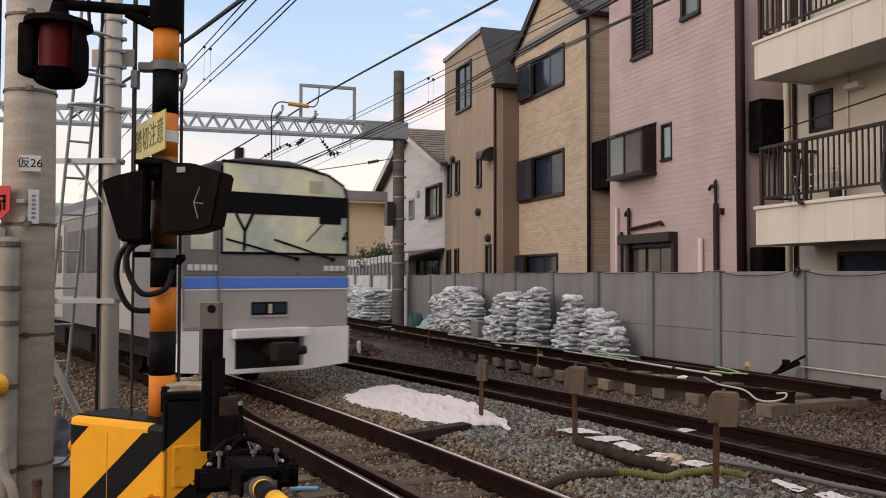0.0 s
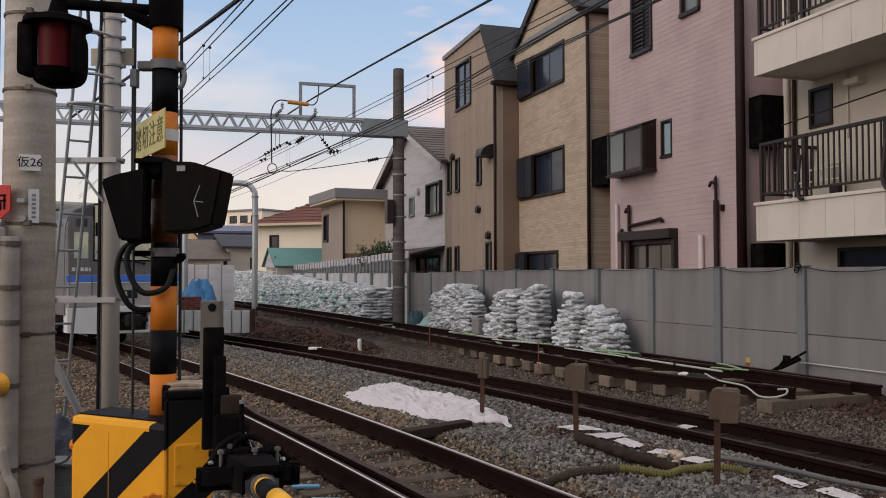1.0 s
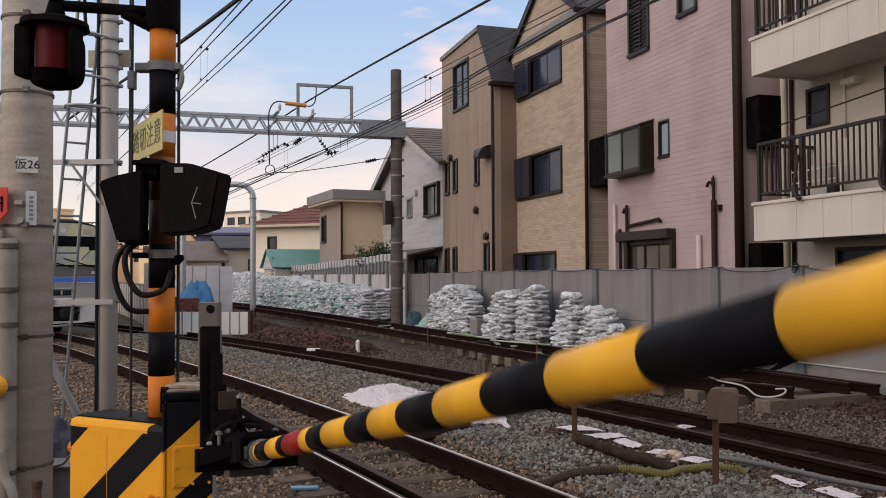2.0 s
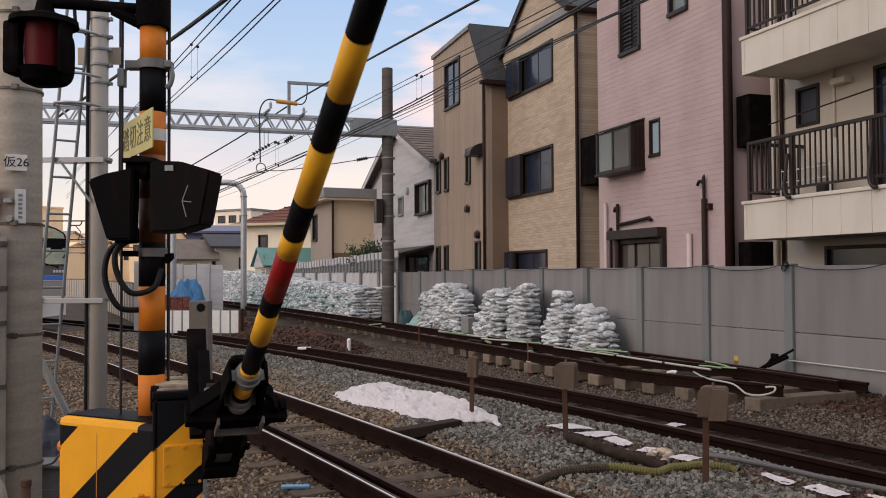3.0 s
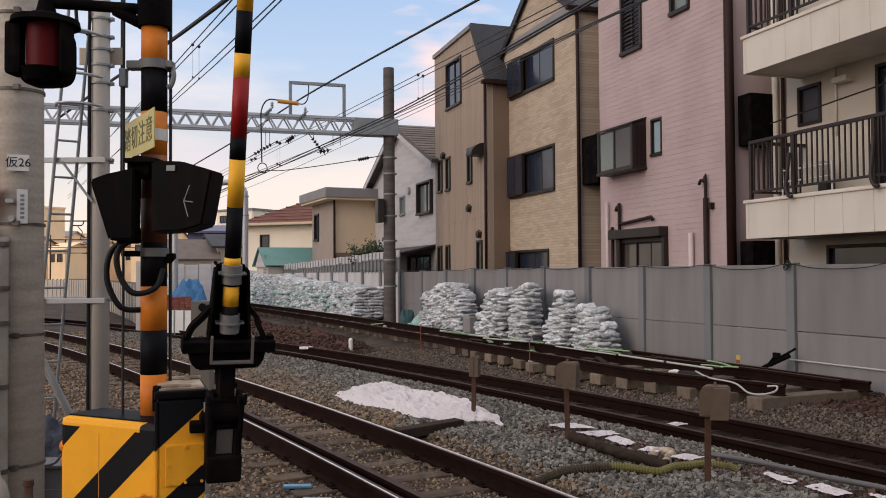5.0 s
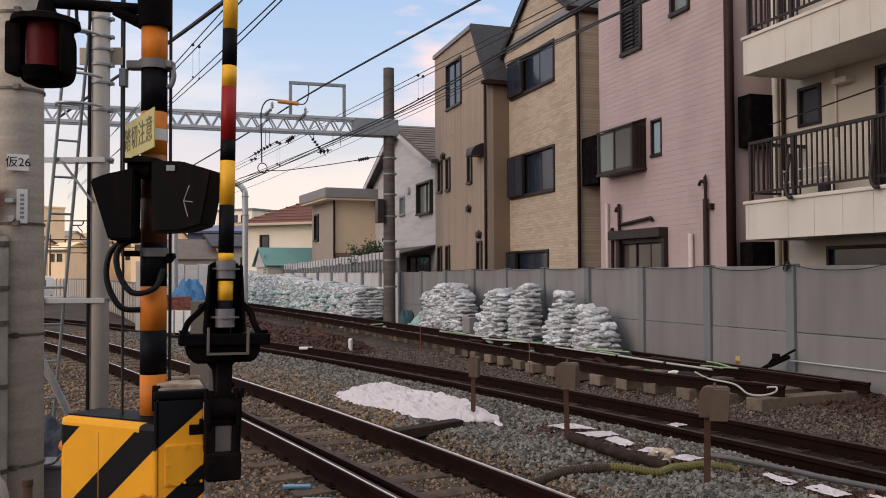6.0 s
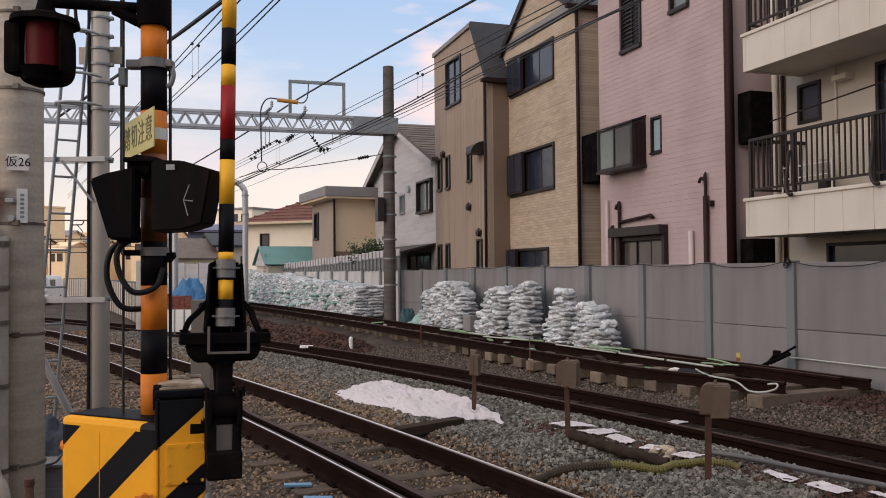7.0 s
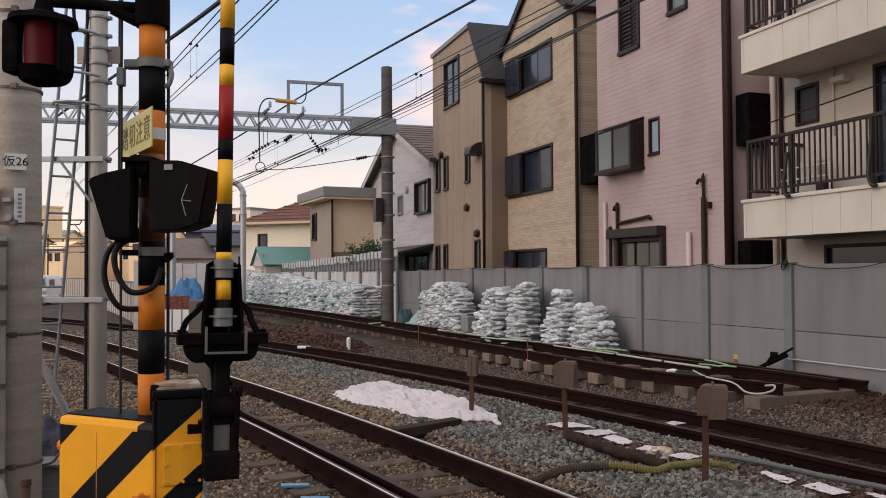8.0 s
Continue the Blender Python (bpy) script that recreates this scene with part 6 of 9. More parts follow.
def wire(name, a, b, r=0.012, sag=0.0, n=14, label="", drops=0):
    a, b = Vector(a), Vector(b)
    pts = [a.lerp(b, i / n) + Vector((0, 0, -sag * 4 * (i / n) * (1 - i / n))) for i in range(n + 1)]
    bm = bmesh.new(); tube(bm, pts, r, 6)
    return tagged(part(name, bm, M["wire"]), label or "thin dark overhead wire", "cable", "overhead wires")

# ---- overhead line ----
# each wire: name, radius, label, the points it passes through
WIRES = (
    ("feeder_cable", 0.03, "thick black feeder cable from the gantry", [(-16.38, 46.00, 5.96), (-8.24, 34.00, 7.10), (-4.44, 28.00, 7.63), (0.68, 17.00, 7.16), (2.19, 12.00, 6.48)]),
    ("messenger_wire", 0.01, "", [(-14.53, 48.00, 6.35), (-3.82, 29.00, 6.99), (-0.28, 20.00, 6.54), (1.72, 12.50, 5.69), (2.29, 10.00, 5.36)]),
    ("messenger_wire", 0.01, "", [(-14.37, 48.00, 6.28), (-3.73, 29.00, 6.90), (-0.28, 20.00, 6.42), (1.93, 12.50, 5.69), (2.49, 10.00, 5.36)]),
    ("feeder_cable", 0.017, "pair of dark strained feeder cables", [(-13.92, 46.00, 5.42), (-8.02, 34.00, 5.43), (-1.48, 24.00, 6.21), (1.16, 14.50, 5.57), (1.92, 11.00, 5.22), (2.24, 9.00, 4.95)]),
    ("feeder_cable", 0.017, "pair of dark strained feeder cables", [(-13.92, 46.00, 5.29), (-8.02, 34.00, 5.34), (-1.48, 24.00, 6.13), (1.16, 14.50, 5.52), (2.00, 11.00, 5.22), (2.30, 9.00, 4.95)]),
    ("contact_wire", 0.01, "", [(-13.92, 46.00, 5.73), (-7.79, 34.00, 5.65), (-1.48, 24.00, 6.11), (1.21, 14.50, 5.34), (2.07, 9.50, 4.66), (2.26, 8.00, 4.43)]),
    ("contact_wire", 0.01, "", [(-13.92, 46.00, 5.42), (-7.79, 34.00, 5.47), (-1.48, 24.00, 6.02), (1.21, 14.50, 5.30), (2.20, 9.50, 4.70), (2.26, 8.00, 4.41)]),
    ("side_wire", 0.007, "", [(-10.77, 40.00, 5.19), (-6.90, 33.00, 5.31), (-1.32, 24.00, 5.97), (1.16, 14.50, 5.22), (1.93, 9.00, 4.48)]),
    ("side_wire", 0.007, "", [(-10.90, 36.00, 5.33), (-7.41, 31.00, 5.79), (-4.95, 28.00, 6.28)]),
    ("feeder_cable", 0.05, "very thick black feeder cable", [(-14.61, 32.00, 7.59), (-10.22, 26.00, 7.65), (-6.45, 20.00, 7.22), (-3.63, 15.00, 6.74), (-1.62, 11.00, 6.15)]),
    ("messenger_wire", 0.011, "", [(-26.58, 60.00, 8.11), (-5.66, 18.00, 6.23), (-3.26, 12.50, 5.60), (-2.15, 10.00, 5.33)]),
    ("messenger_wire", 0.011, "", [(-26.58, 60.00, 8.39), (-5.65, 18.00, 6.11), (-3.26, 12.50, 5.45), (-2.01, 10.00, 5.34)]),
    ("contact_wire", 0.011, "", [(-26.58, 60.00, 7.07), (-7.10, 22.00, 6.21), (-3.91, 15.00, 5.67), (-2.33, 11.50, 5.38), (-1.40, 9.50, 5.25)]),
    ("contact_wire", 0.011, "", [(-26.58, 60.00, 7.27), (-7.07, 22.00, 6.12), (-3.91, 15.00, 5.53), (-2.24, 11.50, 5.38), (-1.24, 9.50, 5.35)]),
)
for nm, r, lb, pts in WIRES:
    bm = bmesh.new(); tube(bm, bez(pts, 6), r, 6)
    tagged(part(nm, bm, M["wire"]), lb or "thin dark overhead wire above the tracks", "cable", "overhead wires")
# droppers with their round clamps
DROPS = (
    ((-0.58, 20.60, 6.52), 5.94),
    ((-0.46, 20.60, 6.49), 5.91),
    ((-4.73, 16.00, 6.05), 5.43),
    ((-4.61, 16.00, 6.01), 5.40),
    ((-5.87, 30.00, 6.35), 5.58),
    ((-5.77, 30.00, 6.31), 5.54),
)
for a, z in DROPS:
    d = thing("dropper", label="thin wire dropper with a round black clamp", category="dropper", group="droppers of the overhead line")
    a = Vector(a); b = Vector((a.x, a.y, z)); r = 0.0016 * a.y
    bm = bmesh.new(); bmesh.ops.create_icosphere(bm, subdivisions=2, radius=r * 1.2, matrix=Matrix.Translation(a)); part("clamp", bm, M["wire"], d, smooth=True)
    bm = bmesh.new(); rod(bm, a, b, 0.0035, seg=5); part("rod", bm, M["galv_dark"], d)
    bm = bmesh.new(); rod(bm, b - Vector((0, 0, r * 0.7)), b + Vector((0, 0, r * 0.7)), r * 0.6, seg=8); part("wire_clip", bm, M["wire"], d)

# ---- small things along the tracks ----
def box_post(at, w, d, h, top, label, rz, lean=0, side=0.0):
    p = thing("cable_box_post", Matrix.Translation(at) @ pose(0, 0, 0, 0, lean, rz), label, "post", "cable box posts")
    bm = bmesh.new(); box(bm, -0.026, 0.026, -0.012, 0.012, -0.25, top - 0.02, 0.003); part("stake", bm, M["post_rust"], p)
    bm = bmesh.new()
    q = min(0.07, w * 0.35)
    arc = [(-w / 2 + q - q * math.cos(a), top - q + q * math.sin(a)) for a in (0, 0.4, 0.8, 1.2, math.pi / 2)]
    prism(bm, [(-w / 2, top - h)] + arc + [(w / 2 - 0.02, top), (w / 2, top - 0.02), (w / 2, top - h)], -d / 2, d / 2)
    part("terminal_box", bm, M["box_brown"], p, m=Matrix.Translation((side, 0, 0)))
    bm = bmesh.new(); prism(bm, [(-w / 2 + 0.01, top - h + 0.012)] + [(x + 0.012, z - 0.012) for x, z in arc] + [(0.0, top - 0.012), (0.0, top - h + 0.012)], -d / 2 - 0.006, -d / 2 + 0.002); part("front_panel", bm, M["box_brown"], p, m=Matrix.Translation((side, 0, 0)))
    if w > 0.18:
        bm = bmesh.new(); prism(bm, [(-0.03, top - h - 0.02), (w / 2 - 0.005, top - h - 0.01), (w / 2 + 0.01, top - 0.03), (w / 2 - 0.02, top - 0.008), (0.0, top - 0.012)], -d / 2 - 0.045, -d / 2 + 0.004); part("box_door", bm, M["box_brown"], p, m=Matrix.Translation((side, 0, 0)))
    bm = bmesh.new(); rod(bm, (side, 0, top - 0.006), (side, 0, top + 0.030), 0.015, 0.010, 10); part("bolt", bm, M["box_brown"], p)


box_post((0.35, 10.16, -0.08), 0.11, 0.10, 0.245, 0.775, "slim brown cable box on a rusty stake", -20, 1, 0.01)
box_post((1.27, 8.76, -0.08), 0.22, 0.13, 0.245, 0.845, "brown cable box on a rusty stake", -24, -1, 0.02)
box_post((2.17, 7.04, -0.08), 0.235, 0.14, 0.25, 0.83, "brown cable box on a rusty stake", -22, 1, 0.055)


def lay(name, ctrl, r, material, label, category="hose", lift=0.0, ribs=0):
    pts = bez([Vector((x, y, ground_z(x, y) + lift + z)) for x, y, z in ctrl], 12)
    bm = bmesh.new()
    if ribs:
        rings = []
        fine, left = [pts[0]], 0.0
        for i in range(len(pts) - 1):
            seg_l = (pts[i + 1] - pts[i]).length
            at = 0.013 - left
            while at < seg_l:
                fine.append(pts[i].lerp(pts[i + 1], at / seg_l)); at += 0.013
            left = seg_l - (at - 0.013)
        for i, p in enumerate(fine):
            d = (fine[min(i + 1, len(fine) - 1)] - fine[max(i - 1, 0)]).normalized()
            s = d.cross(Vector((0, 0, 1))).normalized(); u = s.cross(d)
            rr = r * (1.0 if i % 2 else 0.78)
            rings.append([bm.verts.new(p + s * rr * math.cos(a * math.pi / 5) + u * rr * math.sin(a * math.pi / 5)) for a in range(10)])
        for i in range(len(rings) - 1):
            for j in range(10):
                bm.faces.new((rings[i][j], rings[i][(j + 1) % 10], rings[i + 1][(j + 1) % 10], rings[i + 1][j]))
        bmesh.ops.recalc_face_normals(bm, faces=bm.faces)
    else:
        lump = name == "cloth_roll"
        tube(bm, pts, r, 14 if lump else 10, wobble=(lambda i, j: 0.75 + 0.7 * abs(noise.noise(Vector((i * 0.22, math.cos(j * 0.45) * 1.1, math.sin(j * 0.45) * 1.1)))) + 0.25 * noise.noise(Vector((i * 0.9, j * 1.3, 3)))) if lump else None)
    return tagged(part(name, bm, M[material], smooth=not ribs), label, category)


lay("ribbed_hose", [(0.62, 7.38, -0.03), (0.78, 7.43, 0.0), (0.91, 7.44, 0.02), (1.08, 7.43, 0.03), (1.33, 7.46, 0.03), (1.45, 7.47, 0.03)], 0.046, "hose_dirt", "mud-brown ribbed cable conduit on the stones", ribs=1, lift=0.02)
lay("ribbed_hose", [(1.33, 7.465, 0.035), (1.53, 7.48, 0.035), (1.70, 7.41, 0.03), (1.85, 7.35, 0.02), (1.99, 7.42, 0.03), (2.14, 7.45, 0.03), (2.28, 7.49, 0.03), (2.47, 7.46, 0.02), (2.56, 7.36, 0.0)], 0.040, "hose_olive", "ribbed olive cable conduit on the stones", ribs=1, lift=0.02)
lay("cloth_roll", [(1.30, 8.72, 0.02), (1.38, 8.45, 0.04), (1.49, 8.18, 0.05), (1.61, 7.86, 0.05), (1.78, 7.66, 0.04), (1.96, 7.50, 0.0)], 0.055, "wood_old", "dark brown muddy cloth roll on the ballast", "cloth", lift=0.03)
lay("cloth_roll", [(1.98, 7.66, 0.0), (2.10, 7.90, 0.03), (2.0, 8.0, 0.02), (1.90, 7.86, 0.0)], 0.045, "lid_worn", "muddy tan rag on the ballast", "cloth", lift=0.02)
lay("grey_conduit", [(2.40, 7.86, 0.03), (2.60, 7.70, 0.04), (2.74, 7.52, 0.04), (2.92, 7.24, 0.04), (3.08, 6.88, 0.04), (3.34, 6.5, 0.04), (3.7, 5.9, 0.04)], 0.024, "hose_grey", "grey plastic conduit beside the rail", lift=0.03)
lay("ribbed_hose", [(-0.9, 8.7, -0.01), (-0.6, 8.9, 0.01), (-0.3, 8.75, 0.0)], 0.045, "hose_dirt", "ribbed mud-brown hose between the rails", ribs=1, lift=0.0)
lay("ribbed_hose", [(-0.02, 6.62, 0.0), (0.15, 6.75, 0.01), (0.38, 6.62, -0.01)], 0.045, "hose_dirt", "ribbed mud-brown hose between the rails", ribs=1, lift=0.0)


def timber(at, l, w, h, rz, label, material="wood_old", name="timber_baulk"):
    bm = bmesh.new(); box(bm, -l / 2, l / 2, -w / 2, w / 2, 0, h, 0.012)
    return tagged(part(name, bm, M[material], m=Matrix.Translation((at[0], at[1], ground_z(at[0], at[1]) + at[2])) @ pose(0, 0, 0, 0, random.uniform(-2, 2), rz)), label, "timber")


timber((-0.17, 9.47, 0.0), 0.86, 0.17, 0.11, 36.5, "dark timber baulk half sunk in stones", "wood_old")
timber((-3.38, 20.9, 0.16), 0.32, 0.10, 0.06, 5, "pale block lying on the track", "sheet", "pale_block")


def marker(at, h, r, material, label, name="marker_post"):
    bm = bmesh.new(); rod(bm, (0, 0, -0.1), (0, 0, h), r, r, 12); rod(bm, (0, 0, h), (0, 0, h + r * 0.7), r, r * 0.4, 12)
    return tagged(part(name, bm, M[material], m=Matrix.Translation((at[0], at[1], ground_z(*at)))), label, "marker")


marker((-2.36, 21.6), 0.33, 0.055, "white_plate", "short white marker post on the ballast")
for k in (-13.9, -19.2):
    p = WALL @ Vector((k, -2.75, 0))
    marker((p.x, p.y), 0.68, 0.008, "stake_red", "thin red survey stake by the track", "survey_stake")


def wall_frame_item(name, ctrl, r, material, label, category):
    bm = bmesh.new(); tube(bm, bez([WALL @ Vector(q) for q in ctrl], 8), r, 8)
    return tagged(part(name, bm, M[material], smooth=True), label, category)


wall_frame_item("white_pole", [(-12.83, -1.5, 0.165), (-11.6, -1.5, 0.16), (-10.39, -1.5, 0.16)], 0.018, "white_pipe", "long pale plastic pole lying on the track", "pole")
wall_frame_item("white_pole", [(-11.54, -1.5, 0.16), (-11.52, -1.5, 0.16), (-11.48, -1.5, 0.16)], 0.026, "wood_old", "dark sleeve round a pale pole", "pole")
wall_frame_item("white_pole", [(-14.9, -1.56, 0.165), (-13.9, -1.54, 0.165), (-12.9, -1.52, 0.165)], 0.014, "white_pipe", "long pale plastic pole lying on the track", "pole")
wall_frame_item("white_pole", [(-17.5, -1.9, 0.17), (-16.9, -1.75, 0.17), (-16.1, -1.5, 0.17)], 0.016, "white_pipe", "long white plastic pole lying on the track", "pole")
wall_frame_item("pale_pole", [(-20.6, -1.6, 0.14), (-19.0, -1.55, 0.14), (-18.0, -1.5, 0.15)], 0.025, "white_pipe", "pale pole lying along the track", "pole")
wall_frame_item("white_hose", [(-10.2, -2.0, 0.17), (-9.68, -2.2, 0.14), (-9.17, -2.2, 0.12), (-8.91, -2.2, 0.02), (-8.65, -2.2, 0.03), (-8.48, -2.15, 0.09), (-8.5, -2.1, 0.15), (-8.66, -2.1, 0.13)], 0.0135, "white_pipe", "loose white hose over the sleepers", "hose")
wall_frame_item("wall_conduit", [(-10.2, -0.06, 0.25), (-8.4, -0.06, 0.25), (-6, -0.06, 0.25)], 0.014, "white_pipe", "white conduit clipped along the wall", "conduit")
GREENS = ((-14.13, 0.165, -12.71, 0.235, -1.35), (-14.09, 0.232, -13.10, 0.15, -1.33), (-13.6, 0.17, -12.9, 0.18, -1.42), (-10.85, 0.231, -10.30, 0.193, -1.2), (-10.66, 0.15, -10.13, 0.192, -1.22), (-10.9, 0.16, -10.4, 0.17, -1.28),
          (-17.3, 0.15, -15.7, 0.17, -1.5), (-17.0, 0.19, -16.2, 0.15, -1.46), (-16.4, 0.15, -15.4, 0.20, -1.55), (-20.2, 0.16, -18.9, 0.17, -1.7), (-19.6, 0.2, -18.6, 0.15, -1.66))
for k0, z0, k1, z1, y in GREENS:
    wall_frame_item("green_bar", [(k0, y, z0), ((k0 + k1) / 2, y + 0.02, (z0 + z1) / 2 + 0.006), (k1, y, z1)], 0.013, "green_plastic", "thin pale green bar lying across the track", "bar")
# work bag with a pale glove, and a small painted tag
p = thing("work_bag", WALL @ Matrix.Translation((-10.35, -1.92, 0.02)), "black cloth work bag with a white glove on the sleepers", "bag")
bm = bmesh.new(); tube(bm, bez([(-0.30, 0, 0.05), (-0.1, 0.01, 0.065), (0.15, 0, 0.06), (0.36, 0.01, 0.05)], 8), 0.062, 12); part("bag", bm, M["rubber"], p, smooth=True)
bm = bmesh.new(); tube(bm, bez([(-0.52, -0.02, 0.06), (-0.42, -0.03, 0.085), (-0.36, -0.02, 0.09), (-0.27, 0, 0.075)], 6), 0.030, 10); tube(bm, bez([(-0.5, 0.03, 0.05), (-0.42, 0.02, 0.08), (-0.34, 0, 0.08)], 5), 0.018, 8); part("glove", bm, M["white_plate"], p, "crumpled white glove", smooth=True)
bm = bmesh.new(); box(bm, -0.05, 0.05, -0.004, 0.004, 0.0, 0.13, 0.002)
tg = tagged(part("marker_tag", bm, M["yellow_tag"], m=WALL @ pose(-10.47, -0.9, 0.21)), "small yellow tag with a red foot on a rail", "tag")
bm = bmesh.new(); box(bm, -0.045, 0.045, -0.007, -0.004, 0.0, 0.055, 0.001); part("red_foot", bm, M["stake_red"], tg)
# cable along the top of the wall, sagging between the posts
cab = []
for i in range(-3, 12):
    k = -10.19 - 1.93 * i
    dip = 0.07 if i < 1 else 0.03
    cab += [(k, -0.10, 1.79), (k - 0.5, -0.09, 1.775 - dip * 0.75), (k - 0.98, -0.09, 1.775 - dip), (k - 1.45, -0.09, 1.775 - dip * 0.75)]
wall_frame_item("wall_cable", cab, 0.007, "rubber", "thin black cable drooping along the wall top", "cable")
for r, z, y in ((0.06, 1.78, -0.1), (0.05, 1.74, -0.12), (0.045, 1.80, -0.09)):
    wall_frame_item("cable_coil", [(-10.19 + r * math.cos(a * 0.7), y - 0.01 * a / 3, z + r * math.sin(a * 0.7)) for a in range(12)], 0.008, "rubber", "small coil of black cable tied to the wall", "cable")


def crowbar():
    p = thing("rail_jack", WALL @ Matrix.Translation((-10.2, -0.4, 0.05)), "black iron track jack leaning by the wall", "tool")
    bm = bmesh.new(); rod(bm, (-0.3, 0.0, 0.05), (0.42, 0.0, 0.42), 0.02, seg=8); rod(bm, (-0.1, 0.0, 0.12), (0.30, 0.0, 0.30), 0.032, seg=8); part("bar", bm, M["black_old"], p)
    bm = bmesh.new(); rod(bm, (-0.2, 0.0, 0.05), (0.03, 0.0, 0.29), 0.025, seg=8); box(bm, -0.02, 0.1, -0.03, 0.03, 0.24, 0.33, 0.01); part("handle", bm, M["black_old"], p)
    bm = bmesh.new(); box(bm, -0.45, -0.2, -0.08, 0.08, -0.08, 0.04, 0.015); part("foot", bm, M["black_old"], p)


crowbar()


def loose_rails():
    for i, (k0, k1, o, z) in enumerate(((-13.8, -8.2, 10.3, 0.10), (-13.0, -8.6, 10.15, 0.07))):
        ob = rail_on(None, [WALL @ Vector((k, o - 10.77, z + 0.03)) for k in np.arange(k0, k1, 0.6)], M["rail_dull"], "loose_rail")
        tagged(ob, "rusty spare rail lying beside the wall", "rail", "spare rails")


loose_rails()


def heap(name, c, rx, ry, h, rz, material, label, category, seed, n=28, rough=0.35):
    rng = random.Random(seed); off = Vector((rng.uniform(0, 30), rng.uniform(0, 30), 0))
    bm = bmesh.new()
    rings = []
    for i in range(n // 2 + 1):
        t = i / (n // 2)
        row = []
        for j in range(n):
            a = 2 * math.pi * j / n
            lx, ly = rx * t * math.cos(a), ry * t * math.sin(a)
            p = Matrix.Rotation(radians(rz), 3, "Z") @ Vector((lx, ly, 0)) + Vector((c[0], c[1], 0))
            w = noise.noise(Vector((p.x * 2.2, p.y * 2.2, 0)) + off) + 0.6 * noise.noise(Vector((p.x * 6, p.y * 6, 4)) + off)
            z = ground_z(p.x, p.y) - 0.04 + h * (1 - t * t) * (1 + rough * w) + 0.04 * w * (t < 0.98)
            row.append(bm.verts.new((p.x, p.y, z)))
        rings.append(row)
    for i in range(len(rings) - 1):
        for j in range(n):
            a, b, c2, d = rings[i][j], rings[i + 1][j], rings[i + 1][(j + 1) % n], rings[i][(j + 1) % n]
            bm.faces.new((a, b, c2, d))
    bmesh.ops.remove_doubles(bm, verts=bm.verts, dist=0.001)
    bmesh.ops.recalc_face_normals(bm, faces=bm.faces)
    return tagged(part(name, bm, M[material], smooth=False), label, category)


heap("soil_mound", (-4.4, 25.0), 4.6, 1.25, 0.42, -58, "soil", "low ridge of red-brown soil between the tracks", "soil", 1, 40)
heap("soil_mound", (-7.5, 31.0), 4.0, 1.3, 0.4, -58, "soil", "low ridge of red-brown soil between the tracks", "soil", 2, 40)
heap("soil_mound", (5.75, 9.3), 0.9, 0.5, 0.14, -66, "soil", "dark red soil spread by the wall", "soil", 3, 30)
def ridge(cx, cy, rx, ry, h, rz):
    """Picks places on a low ridge, with its height."""
    def pick(rng):
        a, t = rng.uniform(0, 2 * math.pi), math.sqrt(rng.uniform())
        p = Matrix.Rotation(radians(rz), 3, "Z") @ Vector((rx * t * math.cos(a), ry * t * math.sin(a), 0))
        return p.x + cx, p.y + cy, h * (1 - t * t) - 0.03
    return pick


for sd, args in ((31, (-4.4, 25.0, 4.6, 1.25, 0.42, -58)), (32, (-7.5, 31.0, 4.0, 1.3, 0.4, -58)), (33, (5.75, 9.3, 0.9, 0.5, 0.14, -66))):
    stones("soil_clods", "dark red-brown clods of soil on a ridge", M["clod"], ridge(*args), 2600, (0.03, 0.11), sd)
heap("tarpaulin", (-11.55, 38.5), 1.15, 0.6, 1.8, 10, "blue_tarp", "crumpled blue tarpaulin bundle", "tarpaulin", 5, 26, 0.25)


def brick_stack():
    st = thing("brick_stack", Matrix.Translation((-9.2, 29.5, -0.25)), "stack of red bricks behind the low barrier", "bricks")
    bm = bmesh.new(); box(bm, -0.10, 0.10, -0.05, 0.05, 0, 0.057, 0.004)
    me = bpy.data.meshes.new("brick"); bm.to_mesh(me); bm.free(); me.materials.append(M["brick_red"])
    for r in range(19):
        for c in range(4):
            share("brick", me, st, pose(-0.32 + 0.215 * c + (0.05 if r % 2 else 0) + random.uniform(-0.01, 0.01), random.uniform(-0.02, 0.02), r * 0.061, 0, 0, random.uniform(-2, 2)))


brick_stack()
heap("tarpaulin", (-1.15, 28.5), 0.45, 0.3, 0.75, 20, "teal", "dark teal tarpaulin bundle by the mast", "tarpaulin", 6, 20, 0.6)
heap("green_netting", (-0.75, 27.6), 0.6, 0.35, 0.4, 20, "bag_green", "tangle of green plastic netting by the wall", "netting", 7, 22, 0.6)


def scraps():
    rng = random.Random(5)
    for i in range(22):
        k = -27 + rng.random() * 16
        y = -1.3 - rng.random() * 1.4
        p = WALL @ Vector((k, y, 0))
        l = rng.uniform(0.15, 0.7)
        bm = bmesh.new(); box(bm, -l / 2, l / 2, -0.05, 0.05, 0, 0.03, 0.006)
        tagged(part("scrap_board", bm, M[rng.choice(("white_pipe", "wood_old", "wood_old", "green_plastic"))], m=Matrix.Translation((p.x, p.y, 0.0 + (0.03 if y > -2.4 else -0.05))) @ pose(0, 0, 0, rng.uniform(-6, 6), rng.uniform(-6, 6), -66 + rng.uniform(-30, 30))),
               "scrap piece of board lying by the track", "scrap", "scraps by the fence")


